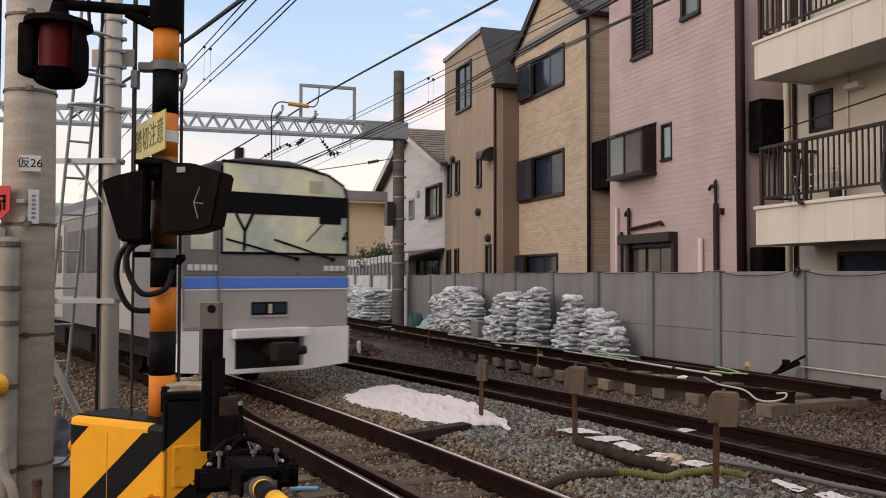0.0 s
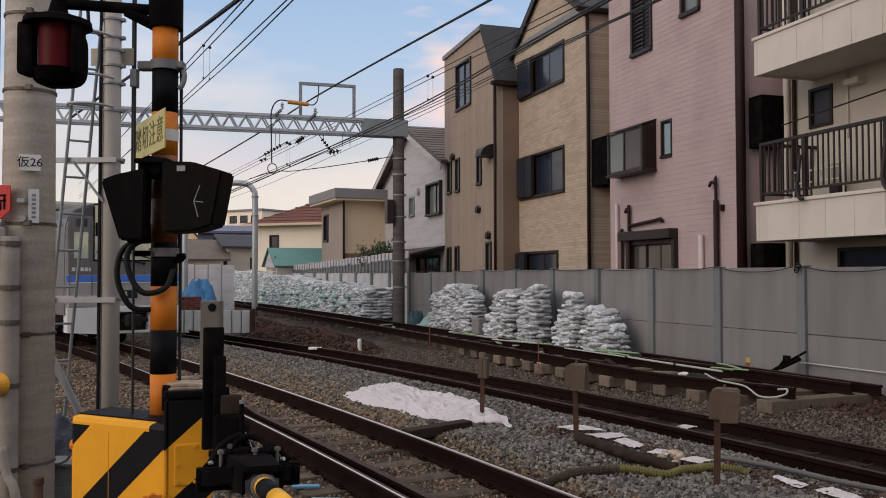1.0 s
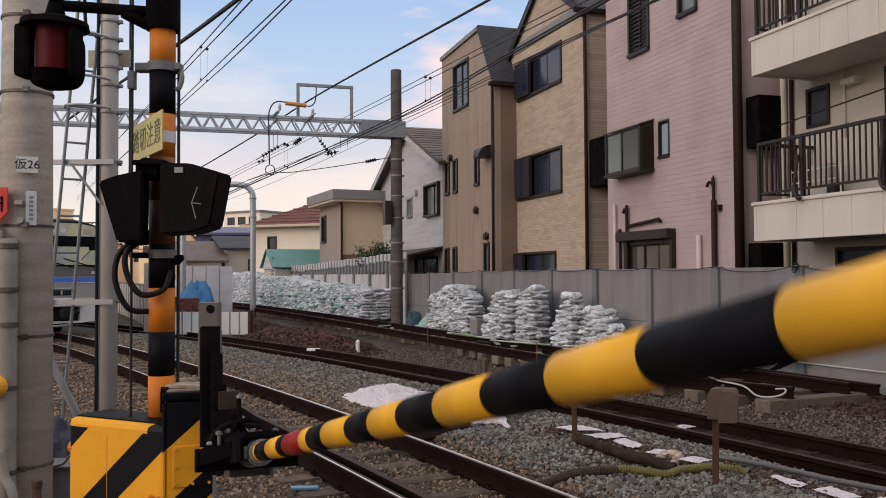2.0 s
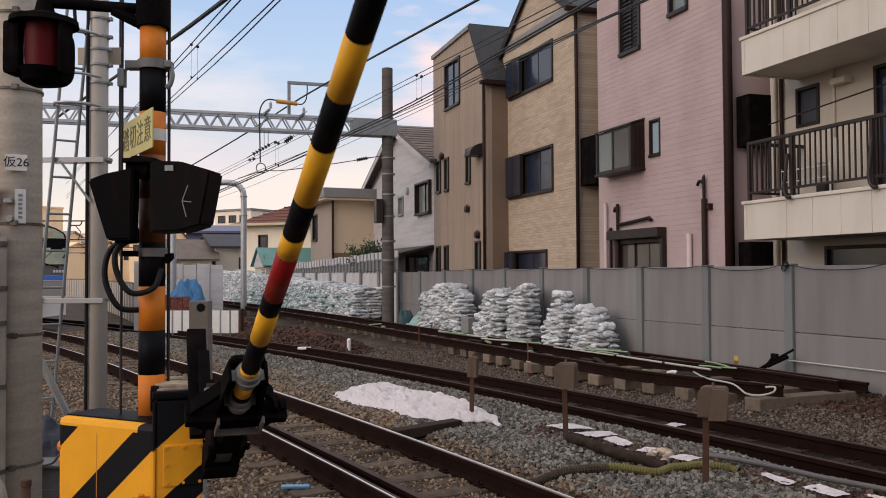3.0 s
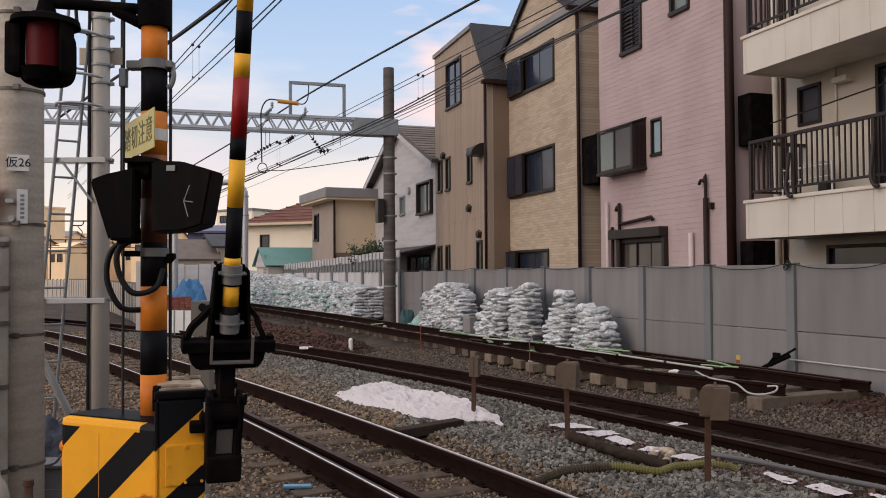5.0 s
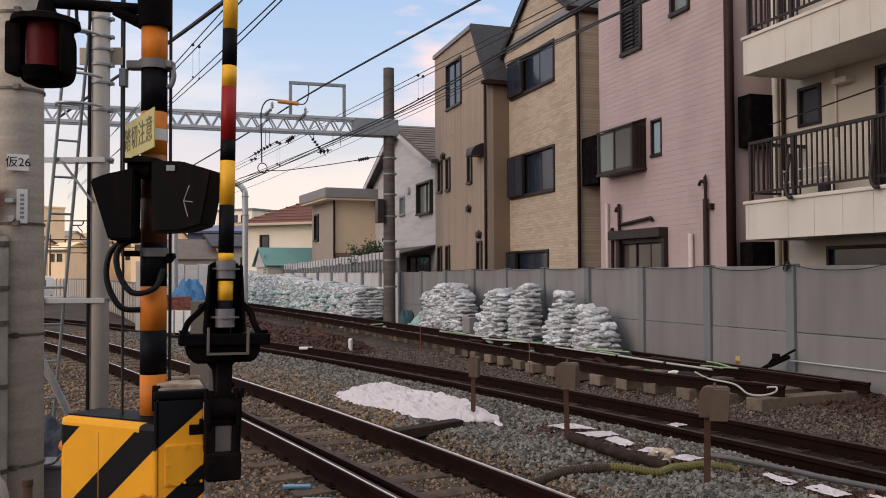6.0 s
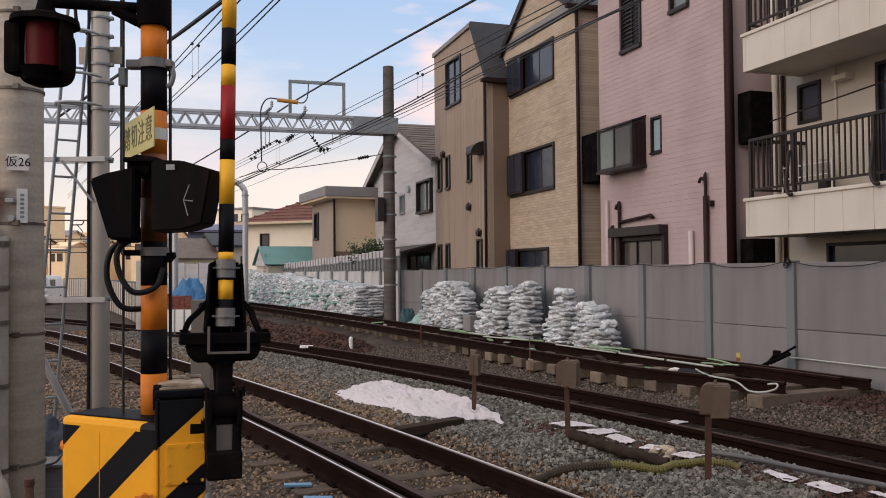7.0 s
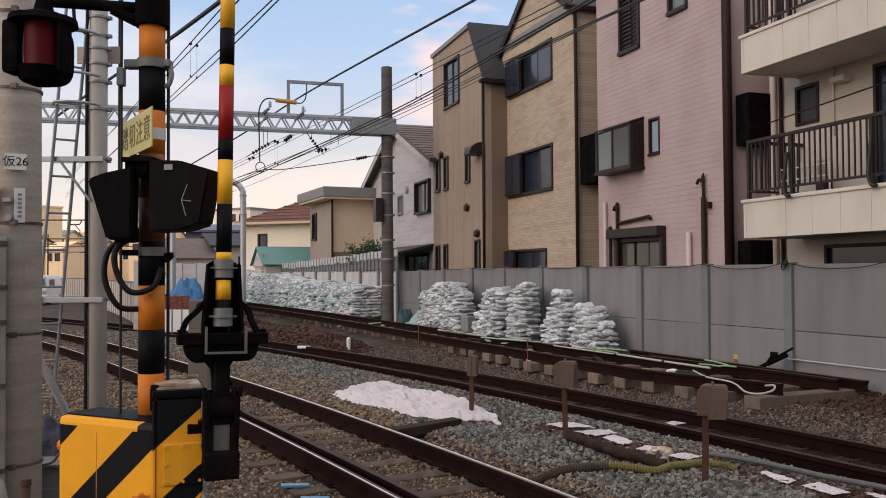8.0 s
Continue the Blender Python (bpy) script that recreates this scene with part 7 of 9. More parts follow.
scraps()
for at, rz in (((-1.28, 7.42), 14), ((-1.05, 7.04), 9)):
    bm = bmesh.new(); box(bm, -0.12, 0.12, -0.04, 0.04, 0.0, 0.025, 0.008)
    tagged(part("blue_block", bm, M["blue_pale"], m=Matrix.Translation((at[0], at[1], ground_z(*at) + 0.03)) @ pose(0, 0, 0, 0, 3, rz)), "pale blue plastic block on the ballast", "block", "blue blocks")

# ---- crossing equipment in the foreground ----
def striped(name, bands, slope=0.87, plain=None, yellow=(0.90, 0.42, 0.03)):
    """Diagonal black bands, each a stretch of slope * x - z, on yellow enamel with scuffs."""
    m = mat(name, yellow, 0.40, 0.0, 0.05, 5.0, 50.0, 0.06, second=(0.80, 0.37, 0.03), spec=0.12)
    n, l = m.node_tree.nodes, m.node_tree.links
    b = n["Principled BSDF"]
    old = b.inputs["Base Color"].links[0].from_socket
    co = n.new("ShaderNodeTexCoord"); sp = n.new("ShaderNodeSeparateXYZ"); l.new(co.outputs["Object"], sp.inputs[0])

    def math_node(op, a, v):
        k = n.new("ShaderNodeMath"); k.operation = op
        l.new(a, k.inputs[0])
        if isinstance(v, float):
            k.inputs[1].default_value = v
        else:
            l.new(v, k.inputs[1])
        return k.outputs[0]
    q = math_node("SUBTRACT", math_node("MULTIPLY", sp.outputs[0], slope), sp.outputs[2])
    ink = None
    for lo, hi in bands:
        one = math_node("MULTIPLY", math_node("GREATER_THAN", q, lo), math_node("LESS_THAN", q, hi))
        ink = one if ink is None else math_node("MAXIMUM", ink, one)
    if plain:
        # the upper edge of the cover is left yellow up to a point
        over = math_node("MULTIPLY", math_node("GREATER_THAN", sp.outputs[2], plain[0]), math_node("LESS_THAN", sp.outputs[0], plain[1]))
        ink = math_node("MULTIPLY", ink, math_node("LESS_THAN", over, 0.5))
    mx = n.new("ShaderNodeMix"); mx.data_type = "RGBA"
    l.new(ink, mx.inputs[0]); l.new(old, mx.inputs[6]); mx.inputs[7].default_value = (0.010, 0.0105, 0.013, 1)
    l.new(mx.outputs[2], b.inputs["Base Color"])
    return m


M["seam_yellow"] = mat("seam_yellow", (0.62, 0.27, 0.02), 0.5, vary=0.1, scale=5, fine=50, bump=0.05)
M["stripes"] = striped("yellow_black_enamel", ((-1.25, -0.988), (-0.763, -0.64)))
M["stripes_hood"] = striped("yellow_black_cover", ((-1.157, -0.999), (-1.7, -1.433)), plain=(1.048, -0.10))


def text_mesh(body, size):
    """Flat mesh of a word in the built-in font, centred."""
    cu = bpy.data.curves.new("writing", "FONT")
    cu.body, cu.size, cu.align_x, cu.align_y = body, size, "CENTER", "CENTER"
    cu.extrude = 0.0008
    tmp = bpy.data.objects.new("writing", cu)
    scene.collection.objects.link(tmp)
    bpy.context.view_layer.update()
    me = bpy.data.meshes.new_from_object(tmp.evaluated_get(bpy.context.evaluated_depsgraph_get()))
    bpy.data.objects.remove(tmp)
    return me


def writing(name, body, size, material, parent, m, label=""):
    me = text_mesh(body, size)
    me.materials.clear(); me.materials.append(material)
    ob = new(name, me); ob.parent = parent; ob.matrix_basis = m
    if label:
        ob["label"] = label
    return ob


UPRIGHT = Matrix.Rotation(radians(90), 4, "X")


def concrete_pole():
    p = thing("concrete_pole", Matrix.Translation((-2.815, 5.6, 0)), "pale grey spun-concrete utility pole with steel bands", "pole")
    bm = bmesh.new(); rod(bm, (0, 0, -0.4), (0, 0, 9.0), 0.178, 0.12, 40); part("shaft", bm, M["pole_conc"], p, smooth=True)
    for z in (0.46, 1.30, 2.02, 2.9, 3.4):
        bm = bmesh.new(); rod(bm, (0, 0, z), (0, 0, z + 0.018), 0.178 - 0.0062 * z + 0.006, seg=40)
        box(bm, 0.06, 0.10, -0.19, -0.155, z - 0.008, z + 0.028, 0.004)
        part("steel_band", bm, M["old_band"], p)
    # plates
    def on(x, z, rz):
        return Matrix.Translation((x, -0.172, z)) @ pose(0, 0, 0, 0, 0, rz)
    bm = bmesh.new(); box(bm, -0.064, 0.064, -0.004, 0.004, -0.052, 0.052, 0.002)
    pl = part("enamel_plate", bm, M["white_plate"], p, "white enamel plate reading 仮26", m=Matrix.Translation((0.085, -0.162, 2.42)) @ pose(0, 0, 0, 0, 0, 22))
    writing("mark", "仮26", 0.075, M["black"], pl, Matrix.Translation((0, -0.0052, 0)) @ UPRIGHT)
    bm = bmesh.new(); box(bm, -0.032, 0.032, -0.004, 0.004, -0.11, 0.11, 0.002)
    pl = part("tall_plate", bm, M["white_plate"], p, "narrow white plate with a column of grey marks", m=Matrix.Translation((0.105, -0.147, 2.14)) @ pose(0, 0, 0, 0, 0, 32))
    for i in range(6):
        bm = bmesh.new(); box(bm, -0.012, 0.012, -0.0065, -0.004, 0.07 - i * 0.028 - 0.008, 0.07 - i * 0.028 + 0.008); part("mark", bm, M["galv_dark"], pl)
    # red emergency board, its corner pointing down
    bm = bmesh.new(); prism(bm, [(-0.27, 0.14), (0.03, 0.14), (0.03, -0.02), (-0.10, -0.145), (-0.27, -0.145)], -0.215, -0.205)
    rs = part("red_board", bm, M["red_sign"], p, "red warning board with black characters", m=Matrix.Translation((-0.045, 0, 2.13)))
    for x, z, w, h in ((-0.03, 0.075, 0.07, 0.012), (-0.03, 0.04, 0.07, 0.012), (-0.03, 0.005, 0.012, 0.05), (-0.055, 0.03, 0.012, 0.09), (-0.005, 0.03, 0.012, 0.09),
                       (-0.12, 0.06, 0.06, 0.012), (-0.12, 0.02, 0.06, 0.012), (-0.12, -0.02, 0.012, 0.07), (-0.06, -0.05, 0.05, 0.012), (-0.06, -0.075, 0.05, 0.01)):
        bm = bmesh.new(); box(bm, x - w / 2, x + w / 2, -0.218, -0.2155, z - h / 2, z + h / 2); part("mark", bm, M["black"], rs)
    bm = bmesh.new(); rod(bm, (0.06, -0.20, 2.06), (0.06, -0.17, 2.06), 0.02, seg=12); part("bolt", bm, M["galv_dark"], p)
    for z in (2.17,):
        bm = bmesh.new(); box(bm, 0.02, 0.075, -0.2, -0.165, z - 0.012, z + 0.016, 0.004); part("bracket", bm, M["galv_dark"], p)
    # conduit riser and cables
    bm = bmesh.new(); tube(bm, bez([(0.005, -0.235, -0.3), (0.005, -0.235, 0.8), (0.0, -0.23, 1.94)], 6), 0.058, 14); part("conduit", bm, M["conduit_grey"], p, smooth=True)
    for z in (0.45, 0.98, 1.38, 1.60, 1.88):
        bm = bmesh.new(); rod(bm, (0.005, -0.235, z), (0.005, -0.235, z + 0.03), 0.063, seg=14); part("conduit_band", bm, M["old_band"], p)
    bm = bmesh.new(); box(bm, -0.22, -0.06, -0.26, -0.17, 1.75, 2.0, 0.015); part("junction_box", bm, M["paint_grey"], p)
    bm = bmesh.new(); tube(bm, [(-0.165, -0.1, 2.2), (-0.165, -0.1, 6)], 0.014); part("cable", bm, M["rubber"], p)
    bm = bmesh.new(); rod(bm, (-0.035, -0.38, 1.01), (-0.035, -0.29, 1.01), 0.055, 0.075, 18); rod(bm, (-0.035, -0.41, 1.01), (-0.035, -0.38, 1.01), 0.03, 0.055, 18)
    part("yellow_cap", bm, M["yellow"], p, "round yellow fitting")
    bm = bmesh.new(); tube(bm, bez([(0.0, -0.30, 0.62), (0.03, -0.30, 0.45), (0.10, -0.32, 0.3), (0.14, -0.32, -0.3)], 6), 0.03, 10); part("bent_conduit", bm, M["conduit_grey"], p, smooth=True)


def signal_mast():
    p = thing("signal_mast", Matrix.Translation((-2.63, 6.5, 0)), "grey tubular steel signal mast with a side ladder", "mast")
    bm = bmesh.new(); rod(bm, (0, 0, -0.4), (0, 0, 6.5), 0.071, 0.064, 24); part("tube", bm, M["paint_grey"], p, smooth=True)
    for z in (0.3, 1.5, 2.57, 2.95, 3.16, 3.30, 3.42, 3.52, 3.66):
        bm = bmesh.new(); rod(bm, (0, 0, z), (0, 0, z + 0.016), 0.078, seg=24); box(bm, 0.06, 0.10, -0.02, 0.02, z - 0.005, z + 0.02, 0.003); part("band", bm, M["galv_dark"], p)
    bm = bmesh.new(); tube(bm, bez([(-0.088, 0, -0.3), (-0.086, 0, 2.0), (-0.082, 0, 3.4), (-0.10, 0, 3.55), (-0.18, 0, 3.62), (-0.2, 0, 3.9)], 6), 0.014); part("cable", bm, M["rubber"], p)
    bm = bmesh.new(); tube(bm, [(-0.066, -0.06, -0.3), (-0.063, -0.06, 6)], 0.012); part("cable", bm, M["rubber"], p)
    bm = bmesh.new(); box(bm, -0.20, 0.15, 0.075, 0.09, 3.335, 3.47, 0.004); part("back_plate", bm, M["ply"], p, "pale board strapped behind the tube")
    lad = new("ladder"); lad.parent = p
    a0, a1 = Vector((-0.53, -0.1, 0.0)), Vector((-0.19, -0.1, 3.9))
    b0, b1 = Vector((-0.40, 0.0, 0.0)), Vector((-0.065, 0.0, 3.9))
    for s, e in ((a0, a1), (b0, b1)):
        bm = bmesh.new(); rod(bm, s, e, 0.013, seg=8); part("ladder_rail", bm, M["galv_dark"], lad)
    for i in range(14):
        t = (0.2 + 0.28 * i) / 3.9
        bm = bmesh.new(); rod(bm, a0.lerp(a1, t), b0.lerp(b1, t), 0.009, seg=6); part("rung", bm, M["galv_dark"], lad)
    for z, x in ((2.57, -0.40), (1.50, -0.46)):
        bm = bmesh.new(); box(bm, x, 0.07, -0.085, -0.07, z - 0.02, z + 0.02, 0.003); box(bm, x, 0.07, 0.07, 0.085, z - 0.012, z + 0.03, 0.003); part("ladder_bracket", bm, M["galv"], p)
    bm = bmesh.new(); rod(bm, (-0.26, -0.08, 2.56), (-0.03, -0.08, 2.25), 0.010, seg=6); part("stay", bm, M["galv_dark"], p)
    # upper cage hoops and cross braces
    for z in (2.98, 3.2, 3.52):
        bm = bmesh.new(); tube(bm, bez([(-0.30, -0.1, z), (-0.18, -0.32, z - 0.02), (-0.02, -0.3, z - 0.02), (0.04, -0.08, z)], 6), 0.011); part("cage_hoop", bm, M["galv"], p)
    bm = bmesh.new(); tube(bm, [(0.045, 0.3, 2.0), (0.045, 0.3, 6)], 0.008); part("stay_wire", bm, M["wire"], p)


def crossing_signal():
    X, Y = -1.262, 3.70
    p = thing("crossing_signal", Matrix.Translation((X, Y, 0)), "black and orange striped level crossing post with warning lamps", "crossing signal")
    z, k = 0.506, 0
    while z < 5.4:
        bm = bmesh.new(); rod(bm, (0, 0, z), (0, 0, z + 0.19), 0.0555, seg=32)
        part("post_band", bm, M["sooty_shaded_orange"] if k in (7, 8) else (M["black"] if k % 2 == 0 else M["orange"]), p, smooth=False)
        z += 0.19; k += 1
    bm = bmesh.new(); rod(bm, (0, 0, -0.3), (0, 0, 0.506), 0.0555, seg=32); part("post_band", bm, M["orange"], p)
    for o in p.children:
        for f in o.data.polygons:
            f.use_smooth = len(f.vertices) == 4
    # clamp ring with lugs
    bm = bmesh.new(); rod(bm, (0, 0, 2.595), (0, 0, 2.635), 0.064, seg=32); box(bm, -0.115, -0.05, -0.03, 0.03, 2.597, 2.633, 0.006); box(bm, 0.05, 0.085, -0.03, 0.03, 2.60, 2.632, 0.006)
    part("clamp_ring", bm, M["clamp_grey"], p)
    bm = bmesh.new(); tube(bm, bez([(0.075, 0, 2.61), (0.085, 0, 2.57), (0.075, 0, 2.53), (0.058, 0, 2.515)], 5), 0.012); part("hook", bm, M["galv_dark"], p)
    bm = bmesh.new(); box(bm, -0.15, -0.12, -0.02, 0.02, 2.52, 2.60, 0.005); part("hook", bm, M["galv_dark"], p)
    bm = bmesh.new(); rod(bm, (-0.134, 0, 0.3), (-0.134, 0, 5), 0.006, seg=6); part("stay_rod", bm, M["wire"], p)
    bm = bmesh.new(); rod(bm, (0.062, 0.03, 0.5), (0.062, 0.03, 5), 0.007, seg=6); part("stay_rod", bm, M["wire"], p)
    # beacon on a side arm
    bm = bmesh.new(); rod(bm, (0, 0, 2.86), (-0.44, -0.12, 2.86), 0.024, seg=14); rod(bm, (0.0, 0, 2.78), (0, 0, 2.93), 0.072, seg=24); tube(bm, bez([(-0.06, -0.02, 2.80), (-0.12, -0.03, 2.83), (-0.16, -0.04, 2.85)], 4), 0.025)
    part("lamp_arm", bm, M["black_old"], p)
    b = new("beacon"); b.parent = p; b.matrix_basis = Matrix.Translation((-0.414, -0.10, 2.66)) @ pose(0, 0, 0, 0, 0, -4)
    bm = bmesh.new()
    # rounded shield behind the lens
    pts = []
    for i in range(40):
        a = 2 * math.pi * i / 40
        c, s = math.cos(a), math.sin(a)
        pts.append((0.110 * math.copysign(abs(c) ** 0.55, c) - 0.016, 0.125 * math.copysign(abs(s) ** 0.5, s) - 0.03))
    prism(bm, pts, -0.02, 0.05)
    part("shield", bm, M["black_old"], b, "sooty black lamp housing")
    bm = bmesh.new()
    rr, ring = 0.080, []
    for q in range(25):
        zz = -0.095 + q * 0.183 / 24
        ring.append([bm.verts.new((0.018 + math.cos(k * math.pi / 18) * rr, -0.05 + math.sin(k * math.pi / 18) * rr, zz)) for k in range(36)])
    for q in range(24):
        for k in range(36):
            bm.faces.new((ring[q][k], ring[q][(k + 1) % 36], ring[q + 1][(k + 1) % 36], ring[q + 1][k]))
    part("red_lens", bm, M["red_lens"], b, "dark red glossy cylinder lens", smooth=True)
    # Highlight on the left edge of the lens, built as a bright wire.
    bm = bmesh.new(); tube(bm, bez([(-0.058, -0.075, 0.078), (-0.060, -0.078, 0.0), (-0.060, -0.078, -0.06), (-0.045, -0.09, -0.09), (-0.005, -0.115, -0.095)], 6), 0.004, 8); part("lens_guard", bm, M["galv"], b, "thin bright wire standing for the glint on the lens edge", smooth=True)
    bm = bmesh.new(); rod(bm, (0.01, -0.05, 0.088), (0.01, -0.05, 0.112), 0.138, 0.134, 36); rod(bm, (0.01, -0.05, 0.112), (0.01, -0.05, 0.135), 0.11, 0.07, 32); rod(bm, (0, -0.03, 0.12), (0, -0.03, 0.20), 0.05, 0.03, 16); rod(bm, (0, -0.03, 0.20), (0, 0.0, 0.27), 0.028, seg=12)
    part("cap", bm, M["black_old"], b)
    bm = bmesh.new(); rod(bm, (0, -0.04, -0.145), (0, -0.04, -0.095), 0.075, 0.10, 32); part("base", bm, M["black_old"], b)
    for x0, x1 in ((-0.135, -0.062), (0.104, 0.122)):
        bm = bmesh.new(); box(bm, x0, x1, -0.12, -0.02, -0.125, 0.10, 0.02); part("side_guard", bm, M["black_old"], b)
    # caution plate
    d = Vector((0.55, -0.835, 0))
    m = Matrix.Identity(4)
    m.col[0][:3], m.col[1][:3], m.col[2][:3] = d, Vector((0.835, 0.55, 0)), (0, 0, 1)
    m.translation = Vector((-0.055, -0.035, 2.30))
    bm = bmesh.new(); box(bm, -0.256, 0.256, -0.003, 0.003, -0.083, 0.083, 0.002)
    s = part("caution_plate", bm, M["sign_yellow"], p, "faded yellow plate reading 踏切注意", m=m)
    for i, ch in enumerate("踏切注意"):
        writing("character", ch, 0.115, M["faded_ink"], s, Matrix.Translation((-0.185 + 0.123 * i, -0.0042, -0.005)) @ UPRIGHT)
    bm = bmesh.new(); rod(bm, (0, 0, 2.28), (0, 0, 2.33), 0.058, seg=32); part("reflective_band", bm, M["white_plate"], p)
    # two hooded warning lamps seen from behind
    def hood(name, poly, y0, y1, rz, at):
        bm = bmesh.new()
        prism(bm, poly, y0, y1)
        bmesh.ops.bevel(bm, geom=bm.edges[:], offset=0.008, segments=2, affect="EDGES", clamp_overlap=True)
        return part(name, bm, M["hood_black"], p, "sooty black lamp hood", m=Matrix.Translation(at) @ pose(0, 0, 0, 0, 0, rz))
    hood("lamp_hood", [(-0.09, 0.075), (-0.03, 0.10), (0.088, 0.128), (0.084, -0.172), (-0.015, -0.175)], -0.14, 0.0, 8, (-0.125, -0.06, 2.015))
    h2 = hood("lamp_hood", [(-0.082, 0.15), (0.05, 0.145), (0.18, 0.105), (0.137, -0.12), (0.05, -0.145), (-0.082, -0.15)], -0.15, 0.0, -6, (0.15, -0.055, 2.02))
    bm = bmesh.new(); rod(bm, (-0.02, -0.14, 2.15), (0.0, 0.0, 2.16), 0.05, seg=14); box(bm, -0.07, 0.07, -0.18, 0.02, 2.165, 2.185, 0.006); part("lamp_bracket", bm, M["black_old"], p)
    bm = bmesh.new(); box(bm, -0.012, 0.024, -0.157, -0.150, 0.105, 0.128); part("plate", bm, M["galv_dark"], h2)
    bm = bmesh.new()
    for a, c in (((0.085, 0.045), (0.06, -0.02)), ((0.06, -0.02), (0.078, -0.085)), ((0.06, -0.02), (0.10, -0.025))):
        rod(bm, (a[0], -0.150, a[1]), (c[0], -0.150, c[1]), 0.0022, seg=6)
    part("arrow_mark", bm, M["galv_dark"], h2, "thin grey arrow scratched on the hood")
    # lower clamp, box and looping cables
    bm = bmesh.new(); rod(bm, (0, 0, 1.775), (0, 0, 1.812), 0.064, seg=32); part("clamp_ring", bm, M["roof_grey"], p)
    bm = bmesh.new(); box(bm, -0.10, -0.04, -0.085, -0.05, 1.775, 1.80, 0.005); part("clamp_lug", bm, M["black_old"], p)
    bm = bmesh.new(); prism(bm, [(0.055, 1.785), (0.088, 1.79), (0.092, 1.77), (0.07, 1.745), (0.055, 1.745)], -0.02, 0.02); part("lug", bm, M["black_old"], p)
    bm = bmesh.new(); box(bm, -0.12, -0.04, -0.12, -0.04, 1.83, 1.90, 0.01); part("gland_box", bm, M["black_old"], p)
    for pts in ([(-0.06, -0.08, 1.86), (-0.145, -0.10, 1.80), (-0.165, -0.1, 1.68), (-0.12, -0.08, 1.565), (-0.06, -0.03, 1.545), (-0.02, 0.02, 1.56)],
                [(-0.04, -0.08, 1.86), (-0.11, -0.12, 1.80), (-0.105, -0.12, 1.70), (-0.05, -0.11, 1.62), (0.03, -0.07, 1.64), (0.05, -0.03, 1.72)]):
        bm = bmesh.new(); tube(bm, bez(pts, 8), 0.0125, 10); part("cable_loop", bm, M["rubber"], p, smooth=True)


def barrier_machine():
    C = Vector((-1.163, 3.46, 0))
    p = thing("barrier_machine", Matrix.Translation(C), "yellow and black striped level crossing barrier machine", "barrier machine")
    # motor cover: x along its face to the right, y into it
    ml = Matrix.Identity(4)
    dl = Vector((0.9, -0.44, 0)).normalized()
    ml.col[0][:3], ml.col[1][:3] = dl, Vector((-dl.y, dl.x, 0))
    bm = bmesh.new(); box(bm, -0.565, 0.0, 0.0, 0.22, 0.30, 1.085, 0.026)
    part("motor_cover", bm, M["stripes_hood"], p, "diagonally striped motor cover", m=ml)
    bm = bmesh.new(); box(bm, -0.545, -0.012, 0.028, 0.21, 1.086, 1.092, 0.003); part("cover_top", bm, M["black"], p, "black cover top", m=ml)
    bm = bmesh.new(); rod(bm, (-0.575, 0.03, 0.95), (-0.545, 0.03, 0.95), 0.028, seg=12); rod(bm, (-0.575, 0.03, 0.89), (-0.545, 0.03, 0.89), 0.02, seg=12); part("latch", bm, M["orange"], p, m=ml)
    # shaft column
    mr_ = Matrix.Identity(4)
    dr = Vector((0.937, 0.35, 0)).normalized()
    mr_.col[0][:3], mr_.col[1][:3] = dr, Vector((-dr.y, dr.x, 0))
    bm = bmesh.new(); box(bm, 0.0, 0.187, 0.0, 0.30, 0.30, 1.185, 0.012); part("shaft_column", bm, M["stripes"], p, "tall striped column of the machine", m=mr_)
    bm = bmesh.new(); box(bm, -0.012, 0.0, -0.004, 0.05, 0.30, 1.18, 0.004); part("edge_flange", bm, M["stripes"], p, m=mr_)
    bm = bmesh.new(); box(bm, -0.014, 0.200, -0.014, 0.31, 1.188, 1.222, 0.010); part("lid", bm, M["black"], p, m=mr_)
    bm = bmesh.new(); box(bm, 0.004, 0.186, 0.012, 0.29, 1.216, 1.231, 0.005); part("lid_rim", bm, M["lid_worn"], p, "worn pale lid rim", m=mr_)
    for a, b in (((0.0, 0.29, 1.236), (0.19, 0.29, 1.236)), ((0.012, 0.05, 1.234), (0.13, 0.03, 1.234))):
        bm = bmesh.new(); rod(bm, a, b, 0.011, seg=8); part("hinge_rod", bm, M["lid_worn"], p, m=mr_)
    for y in (0.03, 0.27):
        bm = bmesh.new(); rod(bm, (-0.018, y, 1.225), (0.012, y, 1.225), 0.017, seg=10); box(bm, -0.02, -0.006, y - 0.02, y + 0.02, 1.14, 1.225, 0.004); part("hinge", bm, M["black_old"], p, m=mr_)
    bm = bmesh.new(); rod(bm, (0.13, 0.26, 1.235), (0.13, 0.26, 1.258), 0.014, 0.009, 10); part("lifting_eye", bm, M["lid_worn"], p, m=mr_)
    bm = bmesh.new(); box(bm, 0.028, 0.186, -0.009, -0.001, 0.835, 1.003, 0.004); pl = part("access_plate", bm, M["stripes"], p, "bolted access plate", m=mr_)
    for x in (0.04, 0.107, 0.172):
        for z in (0.848, 0.918, 0.99):
            if x == 0.107 and z == 0.918:
                continue
            bm = bmesh.new(); rod(bm, (x, -0.0135, z), (x, -0.008, z), 0.0065, 0.0065, 8); part("screw", bm, M["yellow"], pl)
    bm = bmesh.new(); rod(bm, (0.19, -0.02, 1.10), (0.19, -0.02, 1.17), 0.012, seg=8); rod(bm, (0.195, -0.03, 1.02), (0.195, -0.03, 1.08), 0.008, seg=8); part("hasp", bm, M["galv"], p, m=mr_)
